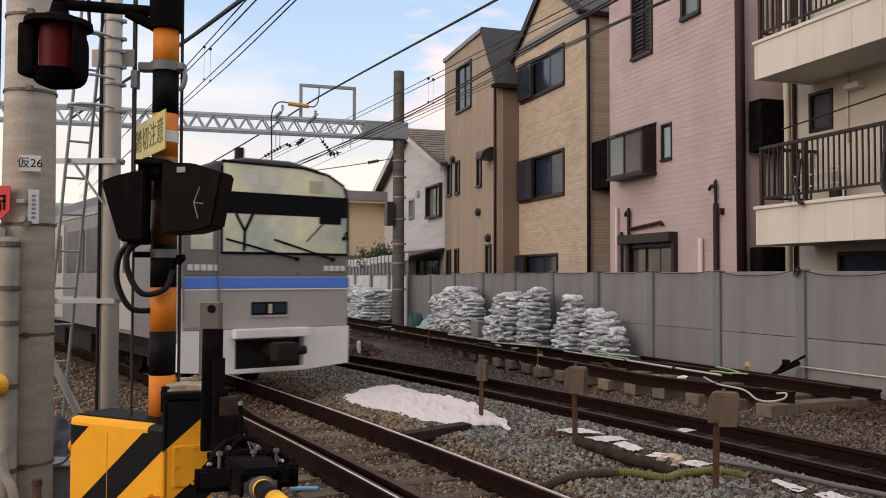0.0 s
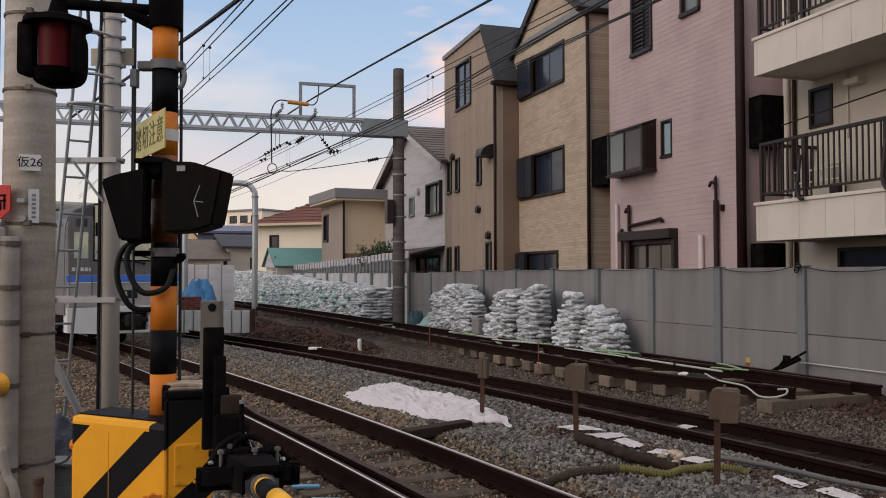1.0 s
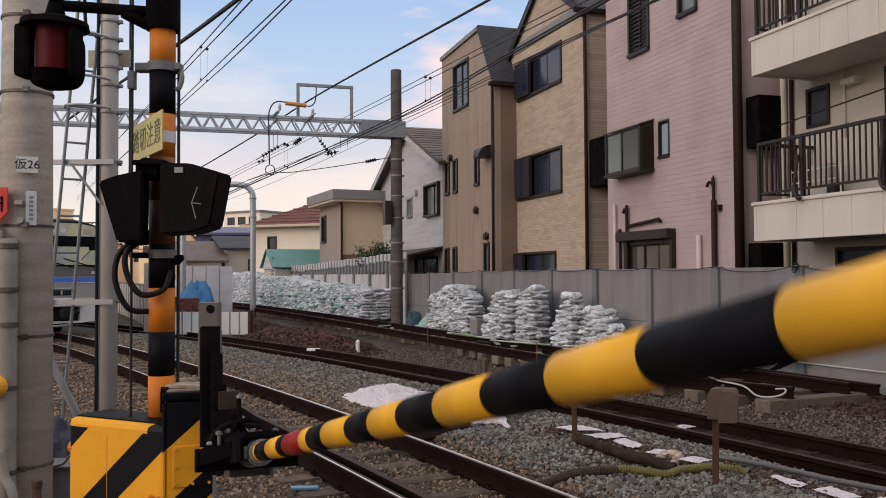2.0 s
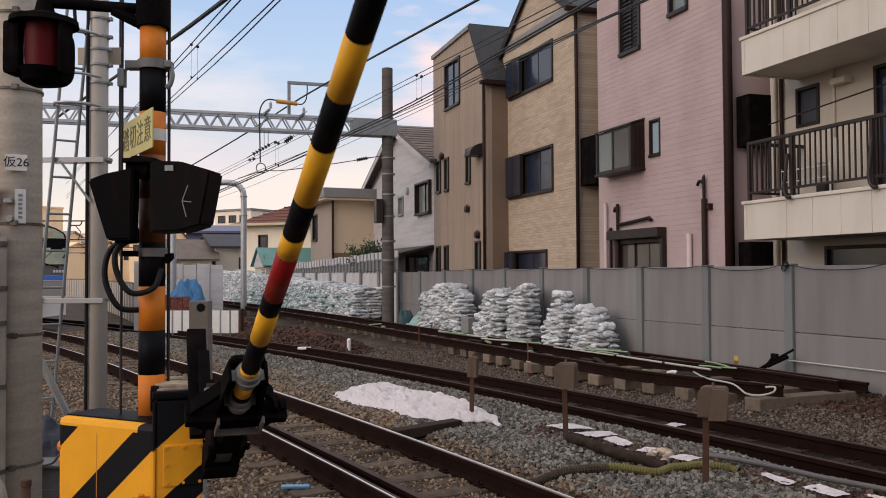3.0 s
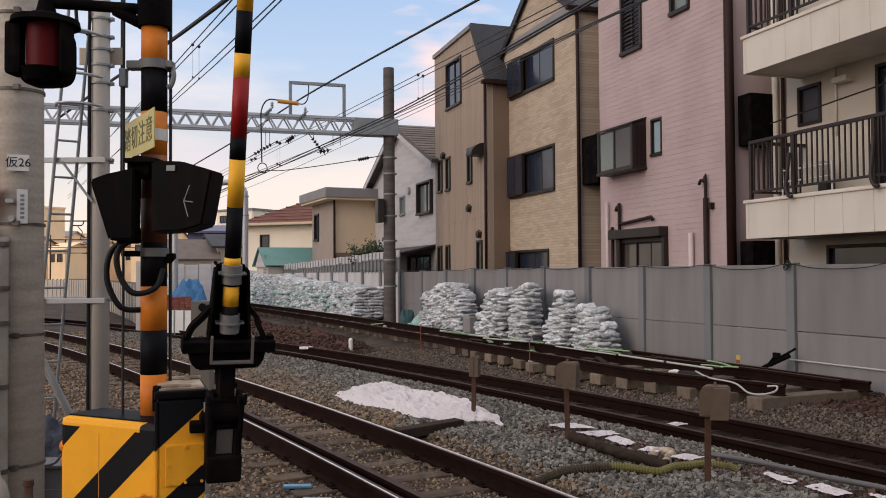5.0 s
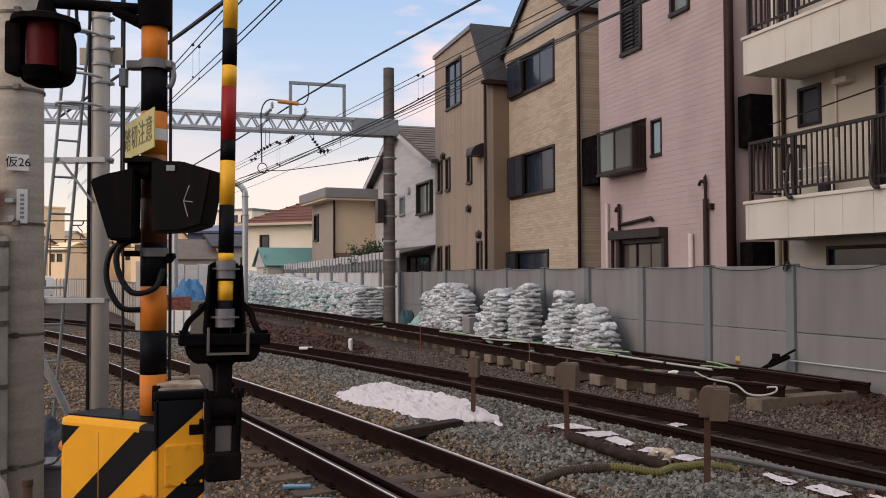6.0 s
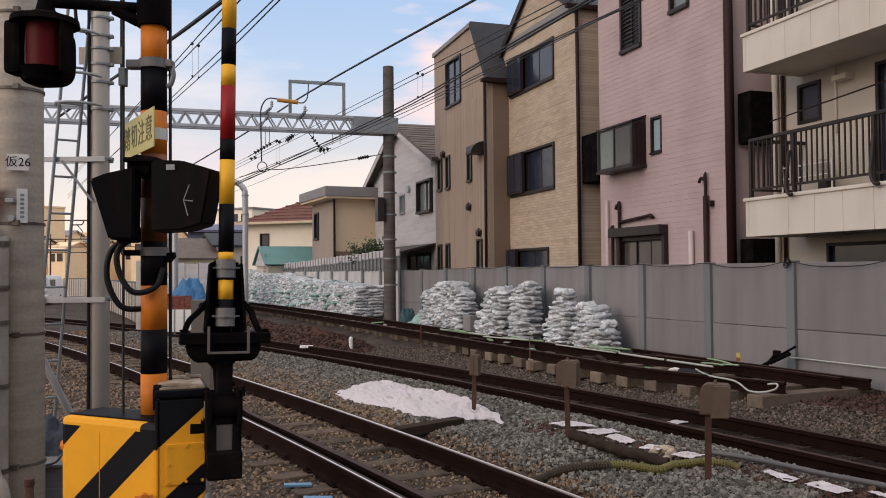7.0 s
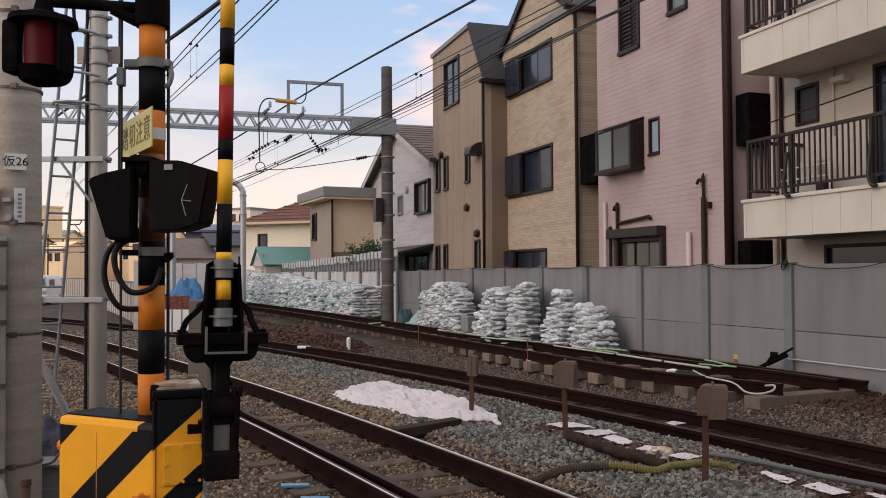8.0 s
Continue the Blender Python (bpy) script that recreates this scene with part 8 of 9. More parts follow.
    bm = bmesh.new(); rod(bm, (-0.09, -0.02, 0.80), (-0.02, -0.02, 0.80), 0.010, seg=8); rod(bm, (-0.055, -0.035, 0.80), (-0.055, 0.0, 0.80), 0.016, seg=10); part("handle", bm, M["orange"], p, m=mr_)
    bm = bmesh.new(); box(bm, -0.3325, -0.3295, -0.0012, 0.002, 0.36, 1.03); part("seam", bm, M["seam_yellow"], p, m=ml)
    bm = bmesh.new(); box(bm, -0.5, 0.16, 0.03, 0.33, -0.3, 0.31, 0.01); part("plinth", bm, M["conc_post"], p, m=ml)
    # stub shaft towards the arm
    bm = bmesh.new(); rod(bm, (0.18, 0.05, 1.025), (0.33, 0.02, 1.025), 0.035, seg=16); part("stub_shaft", bm, M["black_old"], p, m=mr_)


def barrier_arm():
    a = thing("boom_barrier", label="rising crossing barrier boom with yellow, black and red bands", category="boom barrier")
    R = 0.0325
    cuts = [(0.44, 0.555, "black"), (0.555, 0.635, "yellow"), (0.635, 0.715, "black"), (0.715, 0.75, "yellow"), (0.75, 0.95, "black"), (0.95, 1.135, "yellow"), (1.135, 1.22, "black"),
            (1.22, 1.446, "red"), (1.446, 1.535, "yellow"), (1.535, 1.69, "black"), (1.69, 1.90, "yellow"), (1.90, 2.065, "black"), (2.065, 2.235, "yellow"), (2.235, 2.41, "black"), (2.41, 2.585, "yellow"),
            (2.585, 2.76, "black"), (2.76, 2.935, "yellow"), (2.935, 3.11, "black"), (3.11, 3.285, "yellow"), (3.285, 3.46, "black"), (3.46, 3.635, "yellow"), (3.635, 3.81, "black"), (3.81, 3.95, "yellow")]
    for s0, s1, c in cuts:
        bm = bmesh.new(); rod(bm, (s0, 0, 0), (s1, 0, 0), R - 0.0012 * s0, R - 0.0012 * s1, 24)
        o = part("band", bm, {"black": M["black"], "yellow": M["arm_yellow"], "red": M["arm_red"]}[c], a)
        for f in o.data.polygons:
            f.use_smooth = len(f.vertices) == 4
    for s in (0.445, 0.645):
        bm = bmesh.new(); rod(bm, (s, 0, 0), (s + 0.075, 0, 0), 0.040, seg=24); rod(bm, (s + 0.036, 0, 0), (s + 0.044, 0, 0), 0.047, seg=24); box(bm, s + 0.036, s + 0.044, -0.056, 0.056, -0.02, 0.02, 0.003)
        part("clamp", bm, M["clamp_grey"], a, "grey steel arm clamp")
    # yoke plate behind the arm
    def yz(poly, z0, z1, name, label=""):
        bm = bmesh.new()
        m = Matrix(((0, 0, 1, 0), (1, 0, 0, 0), (0, 1, 0, 0), (0, 0, 0, 1)))
        prism(bm, poly, z0, z1, m=m)
        bmesh.ops.bevel(bm, geom=bm.edges[:], offset=0.006, segments=2, affect="EDGES", clamp_overlap=True)
        return part(name, bm, M["black_old"], a, label)
    yz([(-0.045, 0.716), (0.052, 0.716), (0.062, 0.70), (0.080, 0.425), (0.080, 0.36), (-0.080, 0.36), (-0.080, 0.425), (-0.060, 0.70)], 0.040, 0.065, "yoke_plate", "black steel yoke plate")
    for sy in (-1, 1):
        yz([(sy * 0.056, 0.705), (sy * 0.066, 0.705), (sy * 0.084, 0.42), (sy * 0.074, 0.42)], -0.03, 0.05, "yoke_cheek")
        wing = [(0.545, sy * 0.070, 0.02), (0.505, sy * 0.105, 0.01), (0.465, sy * (0.145 if sy < 0 else 0.118), 0), (0.41, sy * (0.165 if sy < 0 else 0.145), 0)]
        bm = bmesh.new(); sweep(bm, bez(wing, 6), [(-0.010, -0.025), (0.010, -0.025), (0.010, 0.025), (-0.010, 0.025)], up=(0, 0, 1))
        part("wing_bar", bm, M["black_old"], a)
        bm = bmesh.new(); box(bm, 0.40, 0.432, sy * 0.165 - 0.012, sy * 0.165 + 0.012, -0.02, 0.02, 0.004); part("end_lug", bm, M["black_old"], a)
    bm = bmesh.new(); box(bm, 0.372, 0.418, -0.182, 0.180, -0.05, 0.03, 0.006); part("cross_bar", bm, M["black_old"], a)
    bm = bmesh.new()
    for y in (-0.072, 0.086):
        box(bm, 0.335, 0.445, y - 0.004, y + 0.004, -0.075, -0.05)
    box(bm, 0.335, 0.343, -0.072, 0.086, -0.075, -0.05)
    part("guard_frame", bm, M["detector"], a, "thin grey steel frame")
    yz([(-0.158, 0.372), (0.145, 0.372), (0.135, 0.325), (0.112, 0.302), (-0.118, 0.298), (-0.145, 0.325)], -0.035, 0.04, "yoke_base")
    bm = bmesh.new(); box(bm, 0.17, 0.33, -0.03, 0.03, -0.03, 0.03, 0.006); part("stem", bm, M["black_old"], a)
    for y0, y1 in ((-0.074, -0.052), (0.046, 0.068)):
        bm = bmesh.new(); box(bm, 0.04, 0.185, y0, y1, -0.06, 0.06, 0.010); part("hub_cheek", bm, M["black_old"], a)
    bm = bmesh.new(); rod(bm, (0.115, -0.055, 0.0), (0.115, 0.05, 0.0), 0.056, seg=20); part("hub_drum", bm, M["black_old"], a)
    bm = bmesh.new(); box(bm, 0.045, 0.175, -0.05, 0.044, -0.035, 0.0, 0.006); part("hub_web", bm, M["black_old"], a)
    for y in (-0.075, 0.045, 0.068):
        bm = bmesh.new(); rod(bm, (0.16, y, -0.06), (0.20, y, -0.06), 0.008, seg=8); part("bolt", bm, M["black_old"], a)
    for y0, y1 in ((-0.072, -0.036), (0.034, 0.066)):
        bm = bmesh.new(); box(bm, -0.07, 0.05, y0, y1, -0.05, 0.05, 0.006); part("weight_arm", bm, M["black_old"], a)
    bm = bmesh.new(); box(bm, -0.06, 0.05, -0.034, 0.032, -0.03, 0.0, 0.003); part("weight_plate", bm, M["detector"], a)
    bm = bmesh.new(); box(bm, -0.175, -0.06, -0.07, 0.07, -0.06, 0.06, 0.012); part("counterweight", bm, M["black_old"], a)
    bm = bmesh.new(); box(bm, 0.0, 0.045, -0.130, -0.052, 0.05, 0.53, 0.006); part("weight_lever", bm, M["black_old"], a)
    bm = bmesh.new(); box(bm, 0.0, 0.07, -0.092, -0.045, 0.05, 0.415, 0.006); part("lever", bm, M["black_old"], a, "black counterweight lever")
    bm = bmesh.new(); rod(bm, (0.035, -0.10, 0.27), (0.035, -0.03, 0.27), 0.022, seg=14); part("lever_pin", bm, M["black_old"], a)
    # spring box and crank behind the hub
    bm = bmesh.new(); box(bm, -0.01, 0.075, -0.066, 0.016, 0.185, 0.262, 0.008); part("spring_box", bm, M["wood_old"], a, "dull brown spring box")
    bm = bmesh.new(); box(bm, 0.0, 0.085, -0.088, 0.030, 0.05, 0.185, 0.014); part("crank_housing", bm, M["black_old"], a)
    bm = bmesh.new(); rod(bm, (0.10, 0.012, 0.05), (0.10, 0.012, 0.235), 0.009, seg=8); part("guide_rod", bm, M["black_old"], a)
    bm = bmesh.new(); rod(bm, (0.10, 0.012, 0.228), (0.10, 0.012, 0.242), 0.010, seg=8); part("guide_nut", bm, M["galv_dark"], a, "bright steel nut")
    for x, y, z, r in ((0.115, 0.015, 0.075, 0.034), (0.15, -0.025, 0.085, 0.026), (0.20, 0.02, 0.06, 0.024)):
        bm = bmesh.new(); rod(bm, (x, y - 0.018, z), (x, y + 0.018, z + 0.006), r, r * 0.8, 12); rod(bm, (x, y - 0.03, z), (x, y + 0.03, z), r * 0.4, seg=8); part("crank_disc", bm, M["black_old"], a)
    for pts in ([(0.14, -0.02, 0.08), (0.24, -0.012, 0.12), (0.34, -0.09, 0.10), (0.40, -0.14, 0.04)], [(0.13, 0.02, 0.09), (0.24, 0.015, 0.115), (0.34, 0.09, 0.09), (0.40, 0.145, 0.04)], [(0.32, -0.05, 0.07), (0.35, -0.02, 0.12), (0.38, 0.04, 0.12), (0.42, 0.07, 0.07)]):
        bm = bmesh.new(); tube(bm, bez(pts, 6), 0.011, 8); part("link_rod", bm, M["black_old"], a, smooth=True)
    for x, y, z in ((0.24, 0.045, 0.10), (0.40, -0.135, 0.045), (0.42, 0.115, 0.045)):
        bm = bmesh.new(); rod(bm, (x, y - 0.004, z), (x + 0.012, y + 0.004, z + 0.003), 0.007, seg=8); part("steel_nut", bm, M["galv"], a, "bright steel nut")
    # linkage on the upper side of the yoke
    for x, y, l in ((0.16, 0.045, 0.05), (0.33, -0.06, 0.06), (0.32, 0.06, 0.05), (0.40, 0.02, 0.05), (0.40, 0.10, 0.05), (0.40, -0.10, 0.05)):
        bm = bmesh.new(); rod(bm, (x, y, 0.03), (x, y, 0.04 + l), 0.006, seg=8); rod(bm, (x, y, 0.025 + l), (x, y, 0.037 + l), 0.012, seg=6); part("stud_bolt", bm, M["detector"], a, "grey stud bolt with a nut")
    for pts, r in (([(0.16, -0.02, 0.05), (0.22, -0.02, 0.09), (0.29, -0.03, 0.08), (0.38, -0.06, 0.04)], 0.014), ([(0.14, 0.02, 0.05), (0.20, 0.02, 0.085), (0.28, 0.03, 0.07), (0.36, 0.06, 0.03)], 0.014)):
        bm = bmesh.new(); tube(bm, bez(pts, 6), r, 8); part("link_rod", bm, M["black_old"], a, smooth=True)
    bm = bmesh.new(); rod(bm, (0.16, 0.02, 0.12), (0.44, 0.03, 0.035), 0.0025, seg=6); part("tension_wire", bm, M["galv"], a)
    for x, y in ((0.335, -0.09), (0.345, 0.085), (0.33, -0.02)):
        bm = bmesh.new(); box(bm, x - 0.03, x + 0.03, y - 0.03, y + 0.03, 0.02, 0.085, 0.012); rod(bm, (x, y - 0.045, 0.07), (x, y + 0.045, 0.07), 0.012, seg=10); part("bracket", bm, M["black_old"], a)
    return a


def arm_pose(e):
    e = radians(e)
    d = Vector((ARM_DIR[0], ARM_DIR[1], 0)).normalized()
    up = (Vector((0, 0, 1)) + Vector((0, 0, 1)).cross(d) * 0.018).normalized()
    x = d * math.cos(e) + up * math.sin(e)
    z = -d * math.sin(e) + up * math.cos(e)
    y = z.cross(x)
    m = Matrix.Identity(4)
    m.col[0][:3], m.col[1][:3], m.col[2][:3] = x, y, z
    m.translation = PIV + x * 0.089
    return m


ARM_DIR = (0.369, -0.929)
PIV = Vector((-0.909, 3.5, 0.945))


def detector_post():
    p = thing("detector_post", Matrix.Translation((-1.22, 4.3, 0)), "grey square steel stanchion with a round hole", "post")
    bm = bmesh.new(); box(bm, -0.048, 0.048, -0.04, 0.04, 1.42, 1.562, 0.003); part("head", bm, M["detector"], p)
    bm = bmesh.new(); box(bm, -0.050, 0.050, -0.042, 0.042, 0.92, 1.42, 0.004); part("lower_casing", bm, M["detector"], p)
    bm = bmesh.new(); rod(bm, (0.012, -0.043, 1.53), (0.012, -0.038, 1.53), 0.021, seg=18); part("lens", bm, M["black"], p, "round dark sensor window")
    bm = bmesh.new(); rod(bm, (0, 0, -0.3), (0, 0, 0.95), 0.032, seg=16); part("leg", bm, M["detector"], p, smooth=True)


def trackside_clutter():
    """Grey cabinet and bent pipes standing behind the machine."""
    c = thing("control_cabinet", Matrix.Translation((-2.83, 5.82, -0.42)), "small grey steel control cabinet by the pole", "cabinet")
    bm = bmesh.new(); box(bm, 0.0, 0.30, 0, 0.24, 0, 0.80, 0.012); part("body", bm, M["clamp_grey"], c)
    bm = bmesh.new(); box(bm, 0.02, 0.28, -0.012, 0.0, 0.04, 0.66, 0.006); part("door", bm, M["clamp_grey"], c)
    bm = bmesh.new(); box(bm, -0.01, 0.31, -0.02, 0.25, 0.80, 0.822, 0.006); part("lid", bm, M["clamp_grey"], c)
    for a, b, r in (((-2.85, 5.95, 1.194), (-2.021, 5.95, -0.4), 0.019), ((-2.858, 6.0, 1.11), (-2.078, 6.0, -0.4), 0.013)):
        bm = bmesh.new(); rod(bm, a, b, r, seg=12); tagged(part("brace_pipe", bm, M["clamp_grey"], smooth=True), "dull grey brace pipe leaning behind the machine", "pipe")
    for nm, pts, r, mt, lb in (("dark_cable", [(-2.72, 5.78, 0.405), (-2.63, 5.76, 0.43), (-2.555, 5.74, 0.50), (-2.42, 5.74, 0.54), (-2.30, 5.74, 0.4), (-2.28, 5.74, -0.3)], 0.009, "galv_dark", "thin grey cable over the cabinet"),):
        bm = bmesh.new(); tube(bm, bez(pts, 8), r, 10); tagged(part(nm, bm, M[mt], smooth=True), lb, "pipe")


def dark_tarp():
    bm = bmesh.new()
    bmesh.ops.create_icosphere(bm, subdivisions=4, radius=1.0)
    for v in bm.verts:
        k = 1 + 0.22 * noise.noise(v.co * 2.2) + 0.10 * noise.noise(v.co * 6)
        v.co = Vector((v.co.x * 0.20 * k, v.co.y * 0.22 * k, max(-0.3, v.co.z * 0.38 * k)))
    tagged(part("dark_tarp", bm, M["navy_tarp"], m=Matrix.Translation((-2.90, 6.34, 0.24)), smooth=True), "dark navy tarpaulin bundle behind the concrete pole", "tarpaulin")


def stub_post():
    p = thing("stub_post", Matrix.Translation((-2.437, 5.0, -0.42)), "short rusty iron stub post beside the pole", "post")
    bm = bmesh.new(); rod(bm, (0, 0, 0), (0, 0, 0.90), 0.026, seg=14); part("tube", bm, M["post_rust"], p, smooth=True)
    bm = bmesh.new(); rod(bm, (0, 0, 0.885), (0, 0, 0.92), 0.031, 0.029, 14); part("cap", bm, M["post_rust"], p)


def anchor_posts():
    """Two pale concrete stubs under the barrier arm's hub."""
    for x, y, w, z in ((-0.952, 3.42, 0.048, 0.80), (-0.85, 3.33, 0.085, 0.80)):
        p = thing("anchor_stub", Matrix.Translation((x, y, -0.42)), "pale concrete anchor stub with a bolt under the barrier arm", "anchor stub", "anchor stubs")
        bm = bmesh.new(); box(bm, -w / 2, w / 2, -0.04, 0.04, 0, z + 0.42, 0.006); part("block", bm, M["sleeper_pale"], p)
        bm = bmesh.new(); rod(bm, (0, 0, z + 0.42), (0, 0, z + 0.435), 0.012, seg=8); part("bolt", bm, M["galv_dark"], p)


stub_post(); anchor_posts()
dark_tarp()
trackside_clutter()
concrete_pole(); signal_mast(); crossing_signal(); barrier_machine()
arm = barrier_arm()
detector_post()

# ---- train ----
CAR_L, CAR_W = 19.6, 1.28


def car_section(w=CAR_W):
    return [(-w, 0.80), (-w - 0.01, 1.2), (-w, 2.70), (-w + 0.05, 2.92), (-w + 0.18, 3.10), (-w + 0.5, 3.24), (-0.35, 3.33), (0.35, 3.33), (w - 0.5, 3.24), (w - 0.18, 3.10), (w - 0.05, 2.92), (w, 2.70), (w + 0.01, 1.2), (w, 0.80)]


def slab(parent, name, x0, x1, z0, z1, y, d, material, label="", bevel=0.006):
    bm = bmesh.new(); box(bm, x0, x1, y - d, y, z0, z1, bevel)
    return part(name, bm, material, parent, label)


def build_car(cab, label):
    t = thing("train_car", label=label, category="train", group="cars of the train")
    h = CAR_L / 2
    bm = bmesh.new(); prism(bm, car_section(), -h + (0.10 if cab else 0.0), h); 
    for f in bm.faces:
        f.material_index = 1 if f.calc_center_median().z > 2.96 and len(f.verts) == 4 else 0
    part("body", bm, [M["steel_body"], M["train_roof"]], t)
    bm = bmesh.new(); prism(bm, [(-CAR_W + 0.1, 0.80), (CAR_W - 0.1, 0.80), (CAR_W - 0.2, 0.62), (-CAR_W + 0.2, 0.62)], -h + 0.4, h - 0.2); part("floor_frame", bm, M["under"], t)
    # underfloor boxes and bogies
    for y, l in ((-3.6, 1.6), (-1.2, 2.0), (1.8, 2.2), (4.0, 1.0)):
        for sx in (-1, 1):
            bm = bmesh.new(); box(bm, sx * 0.75 - 0.35, sx * 0.75 + 0.35, y - l / 2, y + l / 2, 0.28, 0.66, 0.03); part("equipment_box", bm, M["under"], t)
    for yb in (-6.7, 6.7):
        bg = new("bogie"); bg.parent = t
        for sx in (-1, 1):
            bm = bmesh.new(); box(bm, sx * 0.92 - 0.06, sx * 0.92 + 0.06, yb - 1.45, yb + 1.45, 0.42, 0.60, 0.03); part("side_frame", bm, M["under"], bg)
            for dy in (-1.05, 1.05):
                bm = bmesh.new(); rod(bm, (sx * 0.57 - 0.06, yb + dy, 0.43), (sx * 0.57 + 0.06, yb + dy, 0.43), 0.43, seg=24); part("wheel", bm, M["rail_side"], bg)
                bm = bmesh.new(); box(bm, sx * 0.92 - 0.1, sx * 0.92 + 0.1, yb + dy - 0.16, yb + dy + 0.16, 0.3, 0.55, 0.03); part("axle_box", bm, M["under"], bg)
    # sides: ribs, four door pairs, windows
    for sx in (-1, 1):
        x = sx * (CAR_W + 0.004)
        for z in (0.95, 1.08, 1.21, 1.34):
            bm = bmesh.new(); box(bm, x - 0.012, x + 0.012, -h + 0.5, h - 0.05, z, z + 0.02); part("body_rib", bm, M["steel_body"], t)
        bm = bmesh.new(); box(bm, x - 0.006, x + 0.008, -h + 0.3, h, 2.76, 2.80); part("upper_band", bm, M["train_dark"], t)
        for i in range(4):
            yc = -7.1 + 4.75 * i
            d = new("door"); d.parent = t
            for q in (-1, 1):
                bm = bmesh.new(); box(bm, x - 0.02, x + 0.016, yc + q * 0.33 - 0.32, yc + q * 0.33 + 0.32, 0.86, 2.68, 0.01); part("door_leaf", bm, M["train_face"], d)
                bm = bmesh.new(); box(bm, x - 0.02, x + 0.022, yc + q * 0.33 - 0.2, yc + q * 0.33 + 0.2, 1.72, 2.48, 0.01); part("door_window", bm, M["train_glass"], d)
            if i < 3:
                for q in (-0.8, 0.8):
                    bm = bmesh.new(); box(bm, x - 0.02, x + 0.014, yc + 2.37 + q - 0.7, yc + 2.37 + q + 0.7, 1.74, 2.52, 0.02); part("window", bm, M["train_glass"], t)
    for y in (-5.5, 3.5):
        bm = bmesh.new(); box(bm, -0.8, 0.8, y - 1.4, y + 1.4, 3.30, 3.52, 0.08); part("air_conditioner", bm, M["paint_grey"], t, "grey roof air conditioner")
    if not cab:
        return t
    # cab end
    y = -h
    c = new("cab_end"); c.parent = t
    bm = bmesh.new(); prism(bm, [(p[0] * 0.985, max(p[1], 0.92) if p[1] < 1 else p[1] - 0.03) for p in car_section()], y, y + 0.12)
    bmesh.ops.bevel(bm, geom=[e for e in bm.edges if all(abs(v.co.y - y) < 1e-5 for v in e.verts)], offset=0.05, segments=3, affect="EDGES")
    for f in bm.faces:
        f.material_index = 1 if f.calc_center_median().z > 2.9 else 0
    part("face", bm, [M["train_face"], M["train_roof"]], c)
    w = CAR_W
    slab(c, "dark_surround", -w + 0.04, w - 0.04, 1.69, 2.98, y + 0.004, 0.012, M["train_dark"], "dark grey panel round the windscreen", 0.05)
    bm = bmesh.new(); prism(bm, [(-0.68, 2.02), (1.215, 2.02), (1.22, 2.80), (1.15, 3.0), (0.9, 3.14), (0.5, 3.215), (-0.68, 3.235)], y - 0.02, y - 0.008); part("windscreen", bm, M["cab_glass_painted"], c, "large windscreen with reflections painted in its colour")
    # Black strip stands for the unlit cab interior behind the glass.
    slab(c, "sun_band", -0.67, 1.21, 2.54, 2.84, y - 0.02, 0.006, M["black"], "", 0.002)
    slab(c, "cab_door", -1.20, -0.74, 1.69, 2.95, y - 0.001, 0.012, M["train_dark"], "dark grey end door", 0.01)
    slab(c, "door_foot", -1.20, -0.74, 1.0, 1.49, y - 0.006, 0.012, M["train_face"], "", 0.01)
    slab(c, "door_window", -1.12, -0.82, 2.04, 2.62, y - 0.018, 0.006, M["cab_glass_painted"], "", 0.01)
    slab(c, "sign_window", -1.08, -0.84, 2.74, 2.92, y - 0.018, 0.006, M["glass"], "", 0.005)
    for x in (-1.22, -0.735):
        slab(c, "grab_rail", x - 0.012, x + 0.012, 1.1, 2.9, y - 0.03, 0.02, M["steel_body"], "", 0.004)
    bm = bmesh.new(); box(bm, -w + 0.02, w - 0.02, y - 0.014, y + 0.03, 1.52, 1.67, 0.01); part("blue_band", bm, M["train_blue"], c, "bright blue band")
    # unreadable lettering as bars
    for x0, x1 in ((0.84, 0.91), (0.93, 1.0), (1.02, 1.09), (1.11, 1.18), (-1.16, -1.09), (-1.07, -1.0), (-0.98, -0.91), (-0.89, -0.82), (-0.80, -0.76)):
        slab(c, "lettering", x0, x1, 1.76, 1.84, y - 0.022, 0.006, M["white_plate"], "", 0.001)
    slab(c, "white_pinstripe", -w + 0.03, w - 0.03, 1.495, 1.515, y - 0.012, 0.006, M["train_white"], "", 0.002)
    slab(c, "light_recess", -0.26, 0.28, 1.15, 1.33, y - 0.002, 0.008, M["black"], "black recessed lamp panel", 0.015)
    for x in (-0.14, 0.17):
        slab(c, "tail_lamp", x - 0.10, x + 0.08, 1.18, 1.30, y - 0.008, 0.006, M["glass"], "dark unlit tail lamp", 0.012)
    slab(c, "lamp_divider", -0.01, 0.04, 1.17, 1.30, y - 0.008, 0.012, M["ply"], "", 0.004)
    slab(c, "lamp_sill", -0.28, 0.30, 1.115, 1.14, y - 0.002, 0.02, M["train_face"], "", 0.004)
    bm = bmesh.new(); prism(bm, [(-w + 0.03, 0.96), (w - 0.03, 0.96), (w - 0.04, 0.42), (0.52, 0.36), (0.52, 0.84), (-0.50, 0.84), (-0.50, 0.36), (-w + 0.04, 0.42)], y - 0.03, y + 0.25); part("skirt", bm, M["train_white"], c, "white front skirt")
    bm = bmesh.new(); box(bm, -0.55, 0.57, y - 0.16, y - 0.02, 0.84, 0.97, 0.02); part("bumper", bm, M["train_white"], c, "white bumper beam over the coupler")
